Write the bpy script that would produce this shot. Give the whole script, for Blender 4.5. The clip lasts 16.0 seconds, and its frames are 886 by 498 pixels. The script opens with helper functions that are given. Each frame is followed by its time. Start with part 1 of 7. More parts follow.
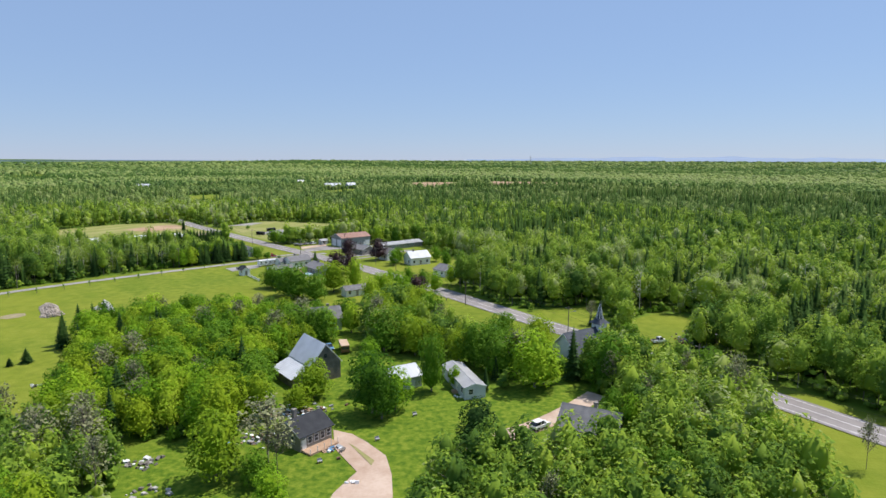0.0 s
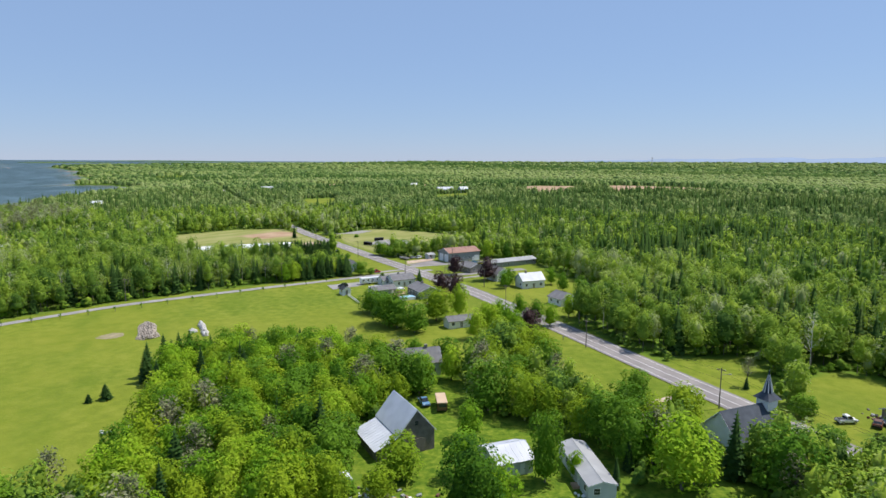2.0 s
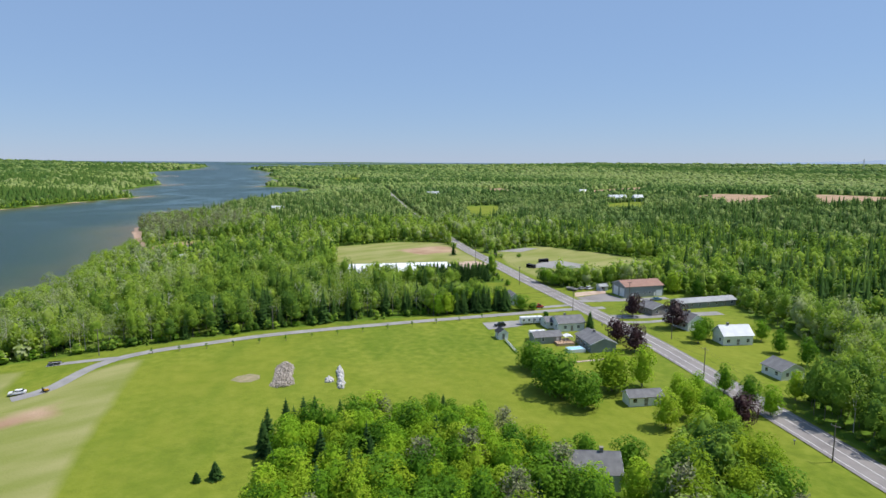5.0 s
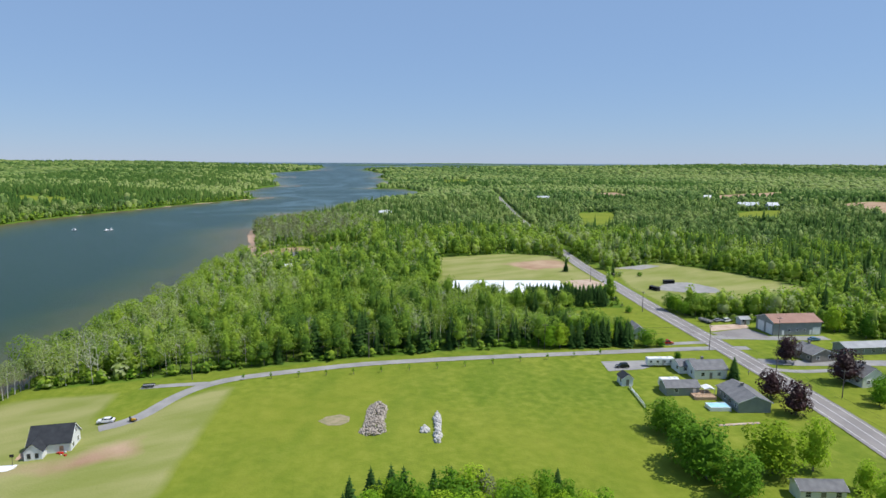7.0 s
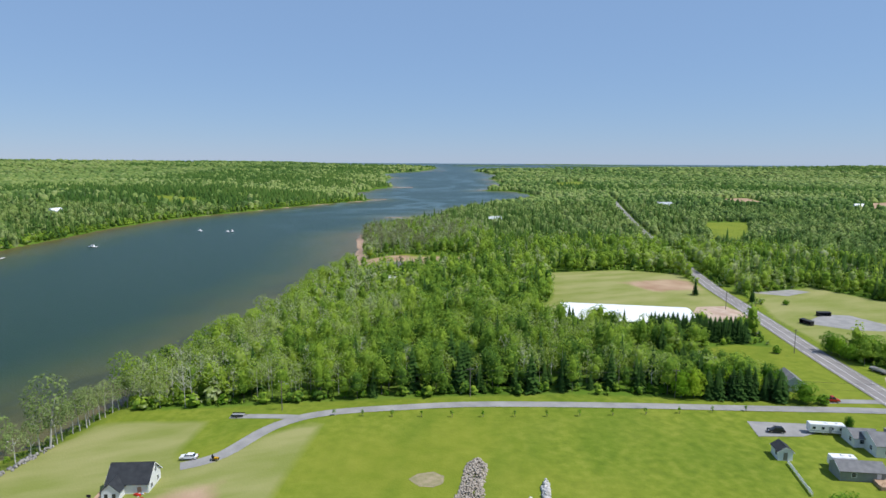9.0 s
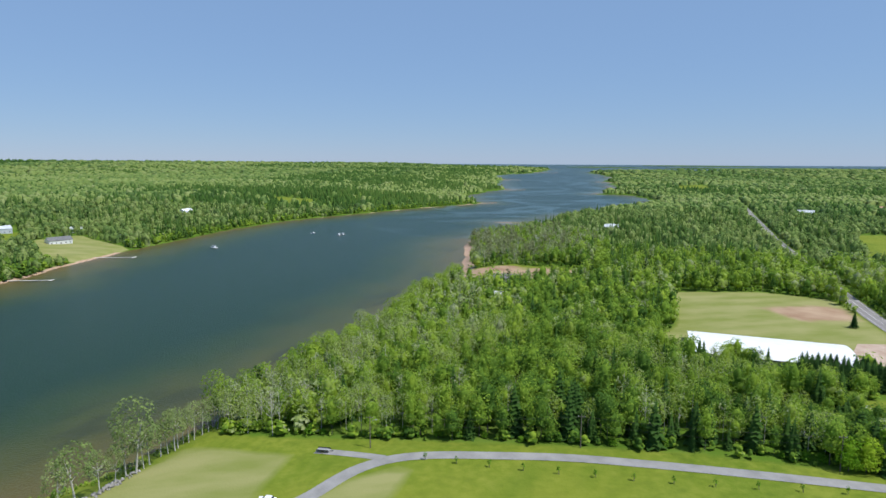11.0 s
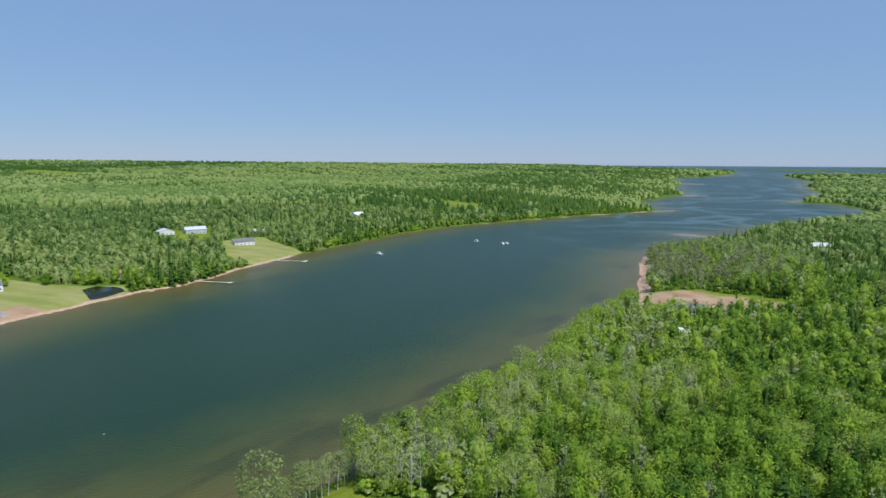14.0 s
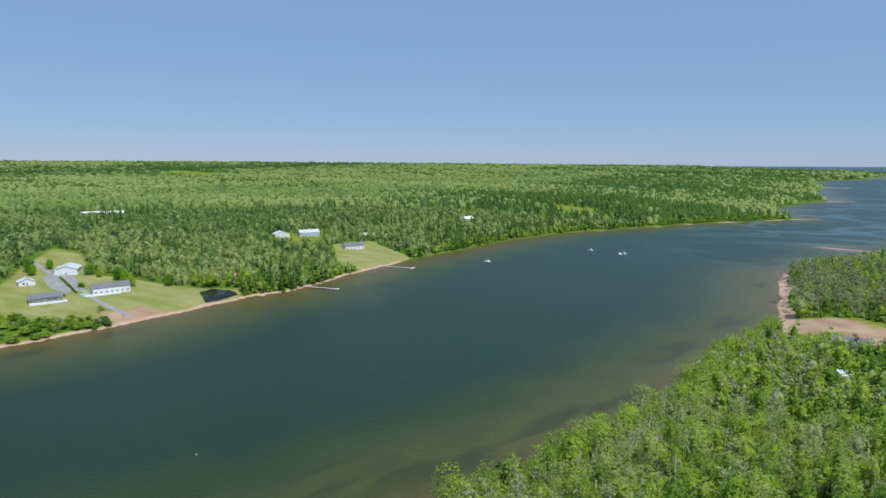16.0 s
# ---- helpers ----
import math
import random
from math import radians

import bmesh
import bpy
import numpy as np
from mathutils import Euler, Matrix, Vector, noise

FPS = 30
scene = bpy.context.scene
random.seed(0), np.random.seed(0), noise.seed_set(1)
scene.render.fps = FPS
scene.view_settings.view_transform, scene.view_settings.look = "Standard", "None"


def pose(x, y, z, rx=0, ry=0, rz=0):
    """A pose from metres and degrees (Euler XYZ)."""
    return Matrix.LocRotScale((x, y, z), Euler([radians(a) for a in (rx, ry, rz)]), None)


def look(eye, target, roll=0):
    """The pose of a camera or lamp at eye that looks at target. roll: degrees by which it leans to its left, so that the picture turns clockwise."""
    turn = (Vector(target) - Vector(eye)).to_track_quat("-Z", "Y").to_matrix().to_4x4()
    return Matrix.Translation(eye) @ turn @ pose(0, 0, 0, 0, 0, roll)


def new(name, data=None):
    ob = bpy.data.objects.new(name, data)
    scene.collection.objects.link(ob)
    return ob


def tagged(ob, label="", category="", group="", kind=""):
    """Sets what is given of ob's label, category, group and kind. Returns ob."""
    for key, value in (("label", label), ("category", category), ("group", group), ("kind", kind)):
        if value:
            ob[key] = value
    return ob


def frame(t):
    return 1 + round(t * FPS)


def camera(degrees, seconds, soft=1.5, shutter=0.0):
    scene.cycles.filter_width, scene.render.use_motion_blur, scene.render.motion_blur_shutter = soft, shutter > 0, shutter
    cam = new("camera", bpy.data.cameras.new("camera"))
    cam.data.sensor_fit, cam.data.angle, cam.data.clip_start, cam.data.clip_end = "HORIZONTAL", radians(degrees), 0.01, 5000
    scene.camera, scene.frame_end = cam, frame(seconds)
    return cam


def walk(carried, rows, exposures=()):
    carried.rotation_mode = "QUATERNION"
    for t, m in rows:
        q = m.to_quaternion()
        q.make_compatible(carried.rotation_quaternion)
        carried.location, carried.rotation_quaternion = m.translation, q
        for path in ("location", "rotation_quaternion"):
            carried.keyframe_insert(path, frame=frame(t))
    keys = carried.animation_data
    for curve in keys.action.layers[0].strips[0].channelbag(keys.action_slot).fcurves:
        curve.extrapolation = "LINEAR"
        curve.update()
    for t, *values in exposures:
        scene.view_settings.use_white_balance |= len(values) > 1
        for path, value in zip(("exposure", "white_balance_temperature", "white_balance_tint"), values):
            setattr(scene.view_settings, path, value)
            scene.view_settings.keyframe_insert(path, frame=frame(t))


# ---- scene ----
cam = camera(71.03, 16.0)
# seconds, x, y, z, tilt, roll, turn
PATH = [
    (0.0, 21.59, 93.52, 55.25, 81.865, -0.201, -1.053),
    (0.5, 21.56, 100.96, 56.57, 81.867, -0.230, 1.507),
    (1.0, 21.41, 108.37, 57.88, 81.869, -0.202, 4.098),
    (1.5, 21.03, 115.64, 59.19, 81.861, -0.221, 6.745),
    (2.0, 20.34, 122.69, 60.52, 81.864, -0.192, 9.360),
    (2.5, 19.31, 129.51, 61.87, 81.861, -0.182, 11.966),
    (3.0, 18.00, 136.13, 63.25, 81.868, -0.171, 14.514),
    (3.5, 16.41, 142.61, 64.66, 81.868, -0.161, 17.051),
    (4.0, 14.55, 148.97, 66.08, 81.866, -0.178, 19.583),
    (6.5, -0.87, 179.57, 72.45, 81.880, -0.183, 31.962),
    (7.0, -4.34, 185.09, 73.79, 81.876, -0.186, 34.489),
    (7.5, -8.03, 190.51, 75.13, 81.861, -0.185, 37.025),
    (8.0, -11.95, 195.76, 76.47, 81.862, -0.205, 39.555),
    (8.5, -16.01, 200.82, 77.78, 81.852, -0.224, 42.124),
    (9.0, -20.10, 205.73, 79.05, 81.848, -0.241, 44.710),
    (11.5, -41.48, 226.34, 84.11, 81.863, -0.214, 57.530),
    (12.0, -46.51, 229.50, 85.13, 81.861, -0.219, 60.075),
    (12.5, -51.71, 232.46, 86.15, 81.862, -0.200, 62.626),
    (13.0, -57.12, 235.18, 87.19, 81.863, -0.210, 65.168),
    (13.5, -62.72, 237.67, 88.24, 81.860, -0.211, 67.707),
    (14.0, -68.41, 239.95, 89.30, 81.877, -0.229, 70.255),
    (14.5, -74.14, 242.08, 90.37, 81.869, -0.215, 72.801),
    (15.0, -79.89, 244.11, 91.45, 81.862, -0.193, 75.380),
    (15.5, -85.65, 246.07, 92.54, 81.874, -0.199, 77.957),
    (16.0, -91.43, 248.00, 93.63, 81.874, -0.190, 80.563),
]
walk(cam, [(t, pose(x, y, z, a, b, c)) for t, x, y, z, a, b, c in PATH], exposures=[(0, 0.18, 6750, 14), (4, 0.1, 6600, 12), (8, 0.02, 6450, 10), (12, -0.06, 6300, 9), (16, -0.1, 6250, 9)])

# ---------------------------------------------------------------- light
SUN_DIR = Vector((0.89 * math.cos(radians(60)), 0.46 * math.cos(radians(60)), math.sin(radians(60)))).normalized()
world = bpy.data.worlds.new("sky")
scene.world = world
world.use_nodes = True
wn = world.node_tree.nodes
sky = wn.new("ShaderNodeTexSky")
sky.sky_type = "NISHITA"
sky.sun_disc = False
sky.sun_elevation = radians(60)
sky.sun_rotation = math.atan2(0.89, 0.46)
sky.altitude = 0
sky.air_density = 1.0
sky.dust_density = 0.0
sky.ozone_density = 6.0
wn["Background"].inputs["Strength"].default_value = 0.10
tone = wn.new("ShaderNodeMix")
tone.data_type = "RGBA"
tone.inputs["Factor"].default_value = 0.68
tone.inputs[7].default_value = (2.75, 4.3, 7.1, 1)
world.node_tree.links.new(sky.outputs[0], tone.inputs[6])
world.node_tree.links.new(tone.outputs[2], wn["Background"].inputs["Color"])
sun = new("sun", bpy.data.lights.new("sun", "SUN"))
sun.data.energy = 4.7
sun.data.angle = radians(0.5)
sun.data.color = (1.0, 0.965, 0.905)
sun.matrix_world = look(SUN_DIR * 100, (0, 0, 0))

# ---------------------------------------------------------------- materials
def mat(name, stops, rough=0.8, scale=1.0, detail=5.0, bump=0.0, bump_scale=None, metal=0.0, rand=0.0, spec=0.3,
        coords="Object", attr="", attr_mix=0.0, fine=0.0, trans=0.0):
    """Noise-ramped surface. stops: (place, rgb) of the colour ramp; rand: hue/value spread per object or island."""
    m = bpy.data.materials.new(name)
    m.use_nodes = True
    n, l = m.node_tree.nodes, m.node_tree.links
    b = n["Principled BSDF"]
    b.inputs["Roughness"].default_value = rough
    b.inputs["Metallic"].default_value = metal
    b.inputs["Specular IOR Level"].default_value = spec
    geo = n.new("ShaderNodeNewGeometry")
    tex = n.new("ShaderNodeTexNoise")
    tex.inputs["Scale"].default_value = scale
    tex.inputs["Detail"].default_value = detail
    if coords == "World":
        l.new(geo.outputs["Position"], tex.inputs["Vector"])
    else:
        tc = n.new("ShaderNodeTexCoord")
        l.new(tc.outputs["Object"], tex.inputs["Vector"])
    val = tex.outputs["Fac"]
    if fine:
        t2 = n.new("ShaderNodeTexNoise")
        t2.inputs["Scale"].default_value = scale * 9
        t2.inputs["Detail"].default_value = 4
        l.new(tex.inputs["Vector"].links[0].from_socket, t2.inputs["Vector"])
        mx = n.new("ShaderNodeMath"); mx.operation = "MULTIPLY_ADD"
        l.new(t2.outputs["Fac"], mx.inputs[0]); mx.inputs[1].default_value = fine
        off = n.new("ShaderNodeMath"); off.operation = "ADD"
        l.new(val, off.inputs[0]); off.inputs[1].default_value = -fine * 0.5
        l.new(off.outputs[0], mx.inputs[2])
        val = mx.outputs[0]
    if attr:
        at = n.new("ShaderNodeAttribute"); at.attribute_name = attr
        mx = n.new("ShaderNodeMath"); mx.operation = "MULTIPLY_ADD"
        l.new(at.outputs["Fac"], mx.inputs[0]); mx.inputs[1].default_value = attr_mix
        off = n.new("ShaderNodeMath"); off.operation = "MULTIPLY"
        l.new(val, off.inputs[0]); off.inputs[1].default_value = 1 - attr_mix
        l.new(off.outputs[0], mx.inputs[2])
        val = mx.outputs[0]
    if rand:
        oi = n.new("ShaderNodeObjectInfo")
        mx = n.new("ShaderNodeMath"); mx.operation = "MULTIPLY_ADD"
        l.new(oi.outputs["Random"], mx.inputs[0]); mx.inputs[1].default_value = rand
        off = n.new("ShaderNodeMath"); off.operation = "ADD"
        l.new(val, off.inputs[0]); off.inputs[1].default_value = -rand * 0.5
        l.new(off.outputs[0], mx.inputs[2])
        val = mx.outputs[0]
    ramp = n.new("ShaderNodeValToRGB")
    e = ramp.color_ramp.elements
    while len(e) < len(stops):
        e.new(0.5)
    for el, (p, c) in zip(e, stops):
        el.position, el.color = p, (*c, 1)
    l.new(val, ramp.inputs["Fac"])
    l.new(ramp.outputs["Color"], b.inputs["Base Color"])
    if bump:
        bp = n.new("ShaderNodeBump")
        bp.inputs["Strength"].default_value = bump
        bp.inputs["Distance"].default_value = 0.1
        tb = n.new("ShaderNodeTexNoise")
        tb.inputs["Scale"].default_value = bump_scale or scale * 6
        tb.inputs["Detail"].default_value = 4
        l.new(tex.inputs["Vector"].links[0].from_socket, tb.inputs["Vector"])
        l.new(tb.outputs["Fac"], bp.inputs["Height"])
        l.new(bp.outputs["Normal"], b.inputs["Normal"])
    if trans:
        tr = n.new("ShaderNodeBsdfTranslucent")
        l.new(ramp.outputs["Color"], tr.inputs["Color"])
        ms = n.new("ShaderNodeMixShader")
        ms.inputs[0].default_value = trans
        l.new(b.outputs[0], ms.inputs[1])
        l.new(tr.outputs[0], ms.inputs[2])
        l.new(ms.outputs[0], n["Material Output"].inputs["Surface"])
    return m


def shades(*cols):
    k = len(cols)
    return [(0.28 + 0.44 * i / max(1, k - 1), c) for i, c in enumerate(cols)]


LEAF_STOPS = [(0.0, (0.04, 0.095, 0.02)), (0.22, (0.095, 0.19, 0.03)), (0.46, (0.205, 0.33, 0.04)), (0.66, (0.335, 0.455, 0.05)), (0.80, (0.34, 0.42, 0.14)), (1.0, (0.43, 0.455, 0.29))]
FRESH_STOPS = [(0.0, (0.045, 0.125, 0.013)), (0.28, (0.115, 0.255, 0.018)), (0.52, (0.205, 0.375, 0.021)), (0.78, (0.305, 0.465, 0.027)), (1.0, (0.36, 0.475, 0.04))]
M_WOOD = mat("woodland leaves", LEAF_STOPS, 0.6, 0.35, 3, coords="World", attr="tint", attr_mix=0.82, trans=0.42, spec=0.05)
# far leaf colours greyed and blued: aerial haze painted into the base colour
HAZE_FAR_STOPS = [(0.0, (0.045, 0.09, 0.034)), (0.25, (0.095, 0.165, 0.052)), (0.5, (0.17, 0.26, 0.07)), (0.7, (0.255, 0.335, 0.095)), (1.0, (0.33, 0.375, 0.17))]
M_WOOD_HAZY = mat("far woodland leaves, haze-greyed", HAZE_FAR_STOPS, 0.7, 0.05, 4, coords="World", attr="tint", attr_mix=0.75, trans=0.3, spec=0.04)
M_LEAF = mat("tree leaves", FRESH_STOPS, 0.65, 0.8, 3, rand=0.85, trans=0.42, spec=0.05)
M_LEAF_MAPLE = mat("maple leaves", shades((0.08, 0.19, 0.013), (0.15, 0.285, 0.02)), 0.55, 0.8, 3, rand=0.35, trans=0.35, spec=0.06)
M_LEAF_YELLOW = mat("young yellow-green leaves", shades((0.175, 0.29, 0.018), (0.30, 0.41, 0.022)), 0.6, 0.8, 3, rand=0.3, trans=0.4, spec=0.05)
M_LEAF_RED = mat("dark red leaves", shades((0.022, 0.007, 0.008), (0.05, 0.014, 0.014)), 0.5, 0.8, 3, rand=0.2, trans=0.15)
M_LEAF_GREY = mat("sparse grey-green leaves", shades((0.16, 0.19, 0.07), (0.27, 0.28, 0.14)), 0.7, 0.8, 3, rand=0.3, trans=0.2)
M_LEAF_BANK = mat("pale grey-green birch leaves", shades((0.19, 0.27, 0.08), (0.34, 0.4, 0.16)), 0.7, 0.8, 3, rand=0.5, trans=0.4, spec=0.06)
M_NEEDLE = mat("spruce needles", shades((0.022, 0.055, 0.014), (0.048, 0.105, 0.022)), 0.8, 0.9, 3, rand=0.4, trans=0.15, spec=0.04)
M_NEEDLE_WOOD = mat("woodland needles", [(0.0, (0.022, 0.055, 0.014)), (0.6, (0.055, 0.115, 0.022)), (1.0, (0.10, 0.15, 0.035))], 0.8, 0.35, 3, coords="World", attr="tint", attr_mix=0.75, trans=0.15, spec=0.04)
M_BARK = mat("grey bark", shades((0.13, 0.11, 0.09), (0.28, 0.25, 0.21)), 0.9, 2.0, 4, rand=0.2)
M_BIRCH = mat("pale birch bark", shades((0.38, 0.36, 0.33), (0.6, 0.58, 0.54)), 0.85, 2.0, 4)
M_ASPHALT = mat("worn asphalt", shades((0.19, 0.175, 0.17), (0.27, 0.25, 0.24)), 0.9, 0.12, 5, 0.1, 20, coords="World", fine=0.3)
M_LANE = mat("pale gravel lane", shades((0.22, 0.215, 0.21), (0.32, 0.31, 0.30)), 0.95, 0.2, 5, 0.2, 12, coords="World", fine=0.3)
M_DIRT = mat("red-brown dirt drive", shades((0.36, 0.25, 0.18), (0.52, 0.41, 0.33)), 0.95, 0.2, 5, 0.2, 8, coords="World", fine=0.3)
M_VERGE = mat("rough verge grass", shades((0.2, 0.21, 0.06), (0.3, 0.27, 0.13)), 0.95, 0.5, 5, 0.3, 8, coords="World", fine=0.4)
M_LINE = mat("road paint", shades((0.6, 0.6, 0.58), (0.75, 0.75, 0.73)), 0.7, 1.0)
M_WHITE = mat("white siding", shades((0.66, 0.67, 0.68), (0.78, 0.79, 0.80)), 0.5, 0.6)
M_GREYWALL = mat("grey-green siding", shades((0.20, 0.225, 0.22), (0.26, 0.285, 0.275)), 0.6, 0.5)
M_PALEWALL = mat("pale blue-grey siding", shades((0.42, 0.46, 0.5), (0.52, 0.56, 0.6)), 0.6, 0.5)
M_BROWNWALL = mat("brown-grey siding", shades((0.2, 0.18, 0.16), (0.27, 0.25, 0.22)), 0.7, 0.5)
M_SHINGLE = mat("grey asphalt shingles", shades((0.13, 0.13, 0.135), (0.2, 0.2, 0.205)), 0.9, 0.7, 5, 0.2, 6, fine=0.3)
M_HALLWALL = mat("dark blue-green metal siding", shades((0.07, 0.11, 0.105), (0.11, 0.15, 0.145)), 0.6, 0.4)
M_GREYMETAL = mat("dull grey metal roof", shades((0.26, 0.27, 0.28), (0.36, 0.37, 0.38)), 0.65, 0.3, 5)
M_BARE = mat("bare brown earth in grass", shades((0.2, 0.19, 0.09), (0.33, 0.27, 0.17)), 0.95, 0.6, 5, 0.2, 8, coords="World", fine=0.4)
M_BLACKROOF = mat("charcoal shingles", shades((0.022, 0.025, 0.03), (0.04, 0.044, 0.05)), 0.85, 0.7, 5, 0.2, 6, fine=0.3)
M_METALROOF = mat("galvanised roof sheet", shades((0.44, 0.47, 0.51), (0.58, 0.61, 0.65)), 0.55, 0.3, 5)
M_WHITEROOF = mat("white metal roof", shades((0.72, 0.73, 0.75), (0.82, 0.83, 0.85)), 0.45, 0.3)
M_PALEROOF = mat("pale weathered metal roof", shades((0.45, 0.48, 0.53), (0.58, 0.61, 0.66)), 0.55, 0.3, 5)
M_REDROOF = mat("red-brown metal roof", shades((0.27, 0.15, 0.11), (0.34, 0.2, 0.15)), 0.5, 0.3)
M_BOARD = mat("weathered barn boards", shades((0.10, 0.09, 0.08), (0.2, 0.18, 0.16)), 0.9, 0.8, 6, 0.2, 5)
M_GLASS = mat("dark window glass", shades((0.02, 0.025, 0.03), (0.04, 0.05, 0.06)), 0.08, 1.0, spec=0.6)
M_PLAINWOOD = mat("bare deck boards", shades((0.34, 0.22, 0.14), (0.46, 0.32, 0.22)), 0.8, 1.0, 5)
M_STONE = mat("grey field stones", shades((0.2, 0.19, 0.18), (0.42, 0.4, 0.38)), 0.9, 0.8, 5, 0.2, 6, rand=0.4)
M_POLE = mat("weathered pole wood", shades((0.12, 0.10, 0.085), (0.2, 0.17, 0.15)), 0.9, 1.0)
M_BLACK = mat("black rubber and trim", shades((0.015, 0.015, 0.016), (0.03, 0.03, 0.032)), 0.6, 1.0)
M_CHURCH = mat("dark blue-grey shingles", shades((0.035, 0.045, 0.06), (0.06, 0.075, 0.095)), 0.7, 0.7, 5, 0.2, 6)


def ground_material():
    m = bpy.data.materials.new("grass, forest floor and shore sand")
    m.use_nodes = True
    n, l = m.node_tree.nodes, m.node_tree.links
    b = n["Principled BSDF"]
    b.inputs["Roughness"].default_value = 0.95
    b.inputs["Specular IOR Level"].default_value = 0.1
    geo = n.new("ShaderNodeNewGeometry")

    def noise_of(scale, detail=5, stretch=None):
        t = n.new("ShaderNodeTexNoise")
        t.inputs["Scale"].default_value = scale
        t.inputs["Detail"].default_value = detail
        if stretch:
            mp = n.new("ShaderNodeMapping")
            mp.vector_type = "TEXTURE"
            mp.inputs["Rotation"].default_value = (0, 0, radians(stretch[0]))
            mp.inputs["Scale"].default_value = (1 / stretch[1], 1, 1)
            l.new(geo.outputs["Position"], mp.inputs["Vector"])
            l.new(mp.outputs[0], t.inputs["Vector"])
        else:
            l.new(geo.outputs["Position"], t.inputs["Vector"])
        return t.outputs["Fac"]

    def ramp(fac, *stops):
        r = n.new("ShaderNodeValToRGB")
        e = r.color_ramp.elements
        while len(e) < len(stops):
            e.new(0.5)
        for el, (p, c) in zip(e, stops):
            el.position, el.color = p, (*c, 1) if len(c) == 3 else c
        l.new(fac, r.inputs["Fac"])
        return r.outputs["Color"]

    def mix(fac, a, c):
        x = n.new("ShaderNodeMix")
        x.data_type = "RGBA"
        l.new(fac, x.inputs["Factor"])
        l.new(a, x.inputs[6])
        l.new(c, x.inputs[7])
        return x.outputs[2]

    def attr(name):
        a = n.new("ShaderNodeAttribute")
        a.attribute_name = name
        return a.outputs["Fac"]

    def edge(val, lo, hi, wobble=0.0, scale=0.2):
        if wobble:
            ad = n.new("ShaderNodeMath"); ad.operation = "MULTIPLY_ADD"
            l.new(noise_of(scale), ad.inputs[0]); ad.inputs[1].default_value = wobble
            l.new(val, ad.inputs[2])
            val = ad.outputs[0]
            lo, hi = lo + wobble * 0.5, hi + wobble * 0.5
        r = n.new("ShaderNodeMapRange")
        r.inputs["From Min"].default_value, r.inputs["From Max"].default_value = lo, hi
        l.new(val, r.inputs["Value"])
        return r.outputs[0]

    grass = ramp(noise_of(0.035, 6), (0.3, (0.105, 0.15, 0.013)), (0.5, (0.165, 0.2, 0.02)), (0.7, (0.23, 0.24, 0.038)))
    fine = ramp(noise_of(0.35, 8), (0.32, (0.065, 0.115, 0.011)), (0.5, (0.145, 0.205, 0.019)), (0.68, (0.25, 0.28, 0.045)))
    x = n.new("ShaderNodeMix"); x.data_type = "RGBA"; x.inputs["Factor"].default_value = 0.5
    l.new(grass, x.inputs[6]); l.new(fine, x.inputs[7])
    grass = x.outputs[2]
    rows_ = ramp(noise_of(0.3, 3, (135, 0.04)), (0.4, (0.12, 0.18, 0.016)), (0.6, (0.2, 0.24, 0.035)))
    x = n.new("ShaderNodeMix"); x.data_type = "RGBA"; x.inputs["Factor"].default_value = 0.2
    l.new(grass, x.inputs[6]); l.new(rows_, x.inputs[7])
    grass = x.outputs[2]
    blot = ramp(noise_of(0.012, 4), (0.42, (0, 0, 0)), (0.66, (0.8, 0.8, 0.8)))
    lush = ramp(noise_of(0.15, 5), (0.3, (0.155, 0.195, 0.018)), (0.7, (0.215, 0.235, 0.03)))
    grass = mix(blot, grass, lush)
    streak = ramp(noise_of(0.05, 6, (118, 0.3)), (0.5, (0, 0, 0)), (0.7, (0.5, 0.5, 0.5)))
    deep = ramp(noise_of(0.5, 6), (0.3, (0.065, 0.125, 0.011)), (0.7, (0.11, 0.175, 0.016)))
    grass = mix(streak, grass, deep)
    tuft = ramp(noise_of(0.9, 8), (0.34, (0.06, 0.12, 0.01)), (0.5, (0.105, 0.17, 0.014)), (0.66, (0.165, 0.22, 0.024)))
    grass = mix(edge(attr("rough"), -6.0, 2.0, 5.0, 0.1), grass, tuft)
    dry = ramp(noise_of(0.09, 6, (62, 0.4)), (0.35, (0.195, 0.222, 0.055)), (0.65, (0.285, 0.28, 0.11)))
    grass = mix(edge(attr("dry"), -1.5, 1.5, 2.0, 0.1), grass, dry)
    soil = ramp(noise_of(0.06, 6), (0.35, (0.30, 0.19, 0.12)), (0.65, (0.42, 0.30, 0.20)))
    grass = mix(edge(attr("soil"), -2.0, 4.0, 16.0, 0.07), grass, soil)
    floor = ramp(noise_of(0.03, 7), (0.3, (0.06, 0.12, 0.012)), (0.5, (0.09, 0.16, 0.016)), (0.7, (0.13, 0.19, 0.03)))
    land = mix(edge(attr("clear"), -1.5, 1.5, 3.0, 0.3), floor, grass)
    sand = ramp(noise_of(0.4, 6), (0.3, (0.38, 0.24, 0.16)), (0.7, (0.53, 0.38, 0.28)))
    out = mix(edge(attr("shore"), 6.0, 3.5, 4.0, 0.12), land, sand)
    l.new(out, b.inputs["Base Color"])
    bp = n.new("ShaderNodeBump")
    bp.inputs["Strength"].default_value = 0.4
    bp.inputs["Distance"].default_value = 0.3
    l.new(noise_of(1.5, 4), bp.inputs["Height"])
    l.new(bp.outputs[0], b.inputs["Normal"])
    return m


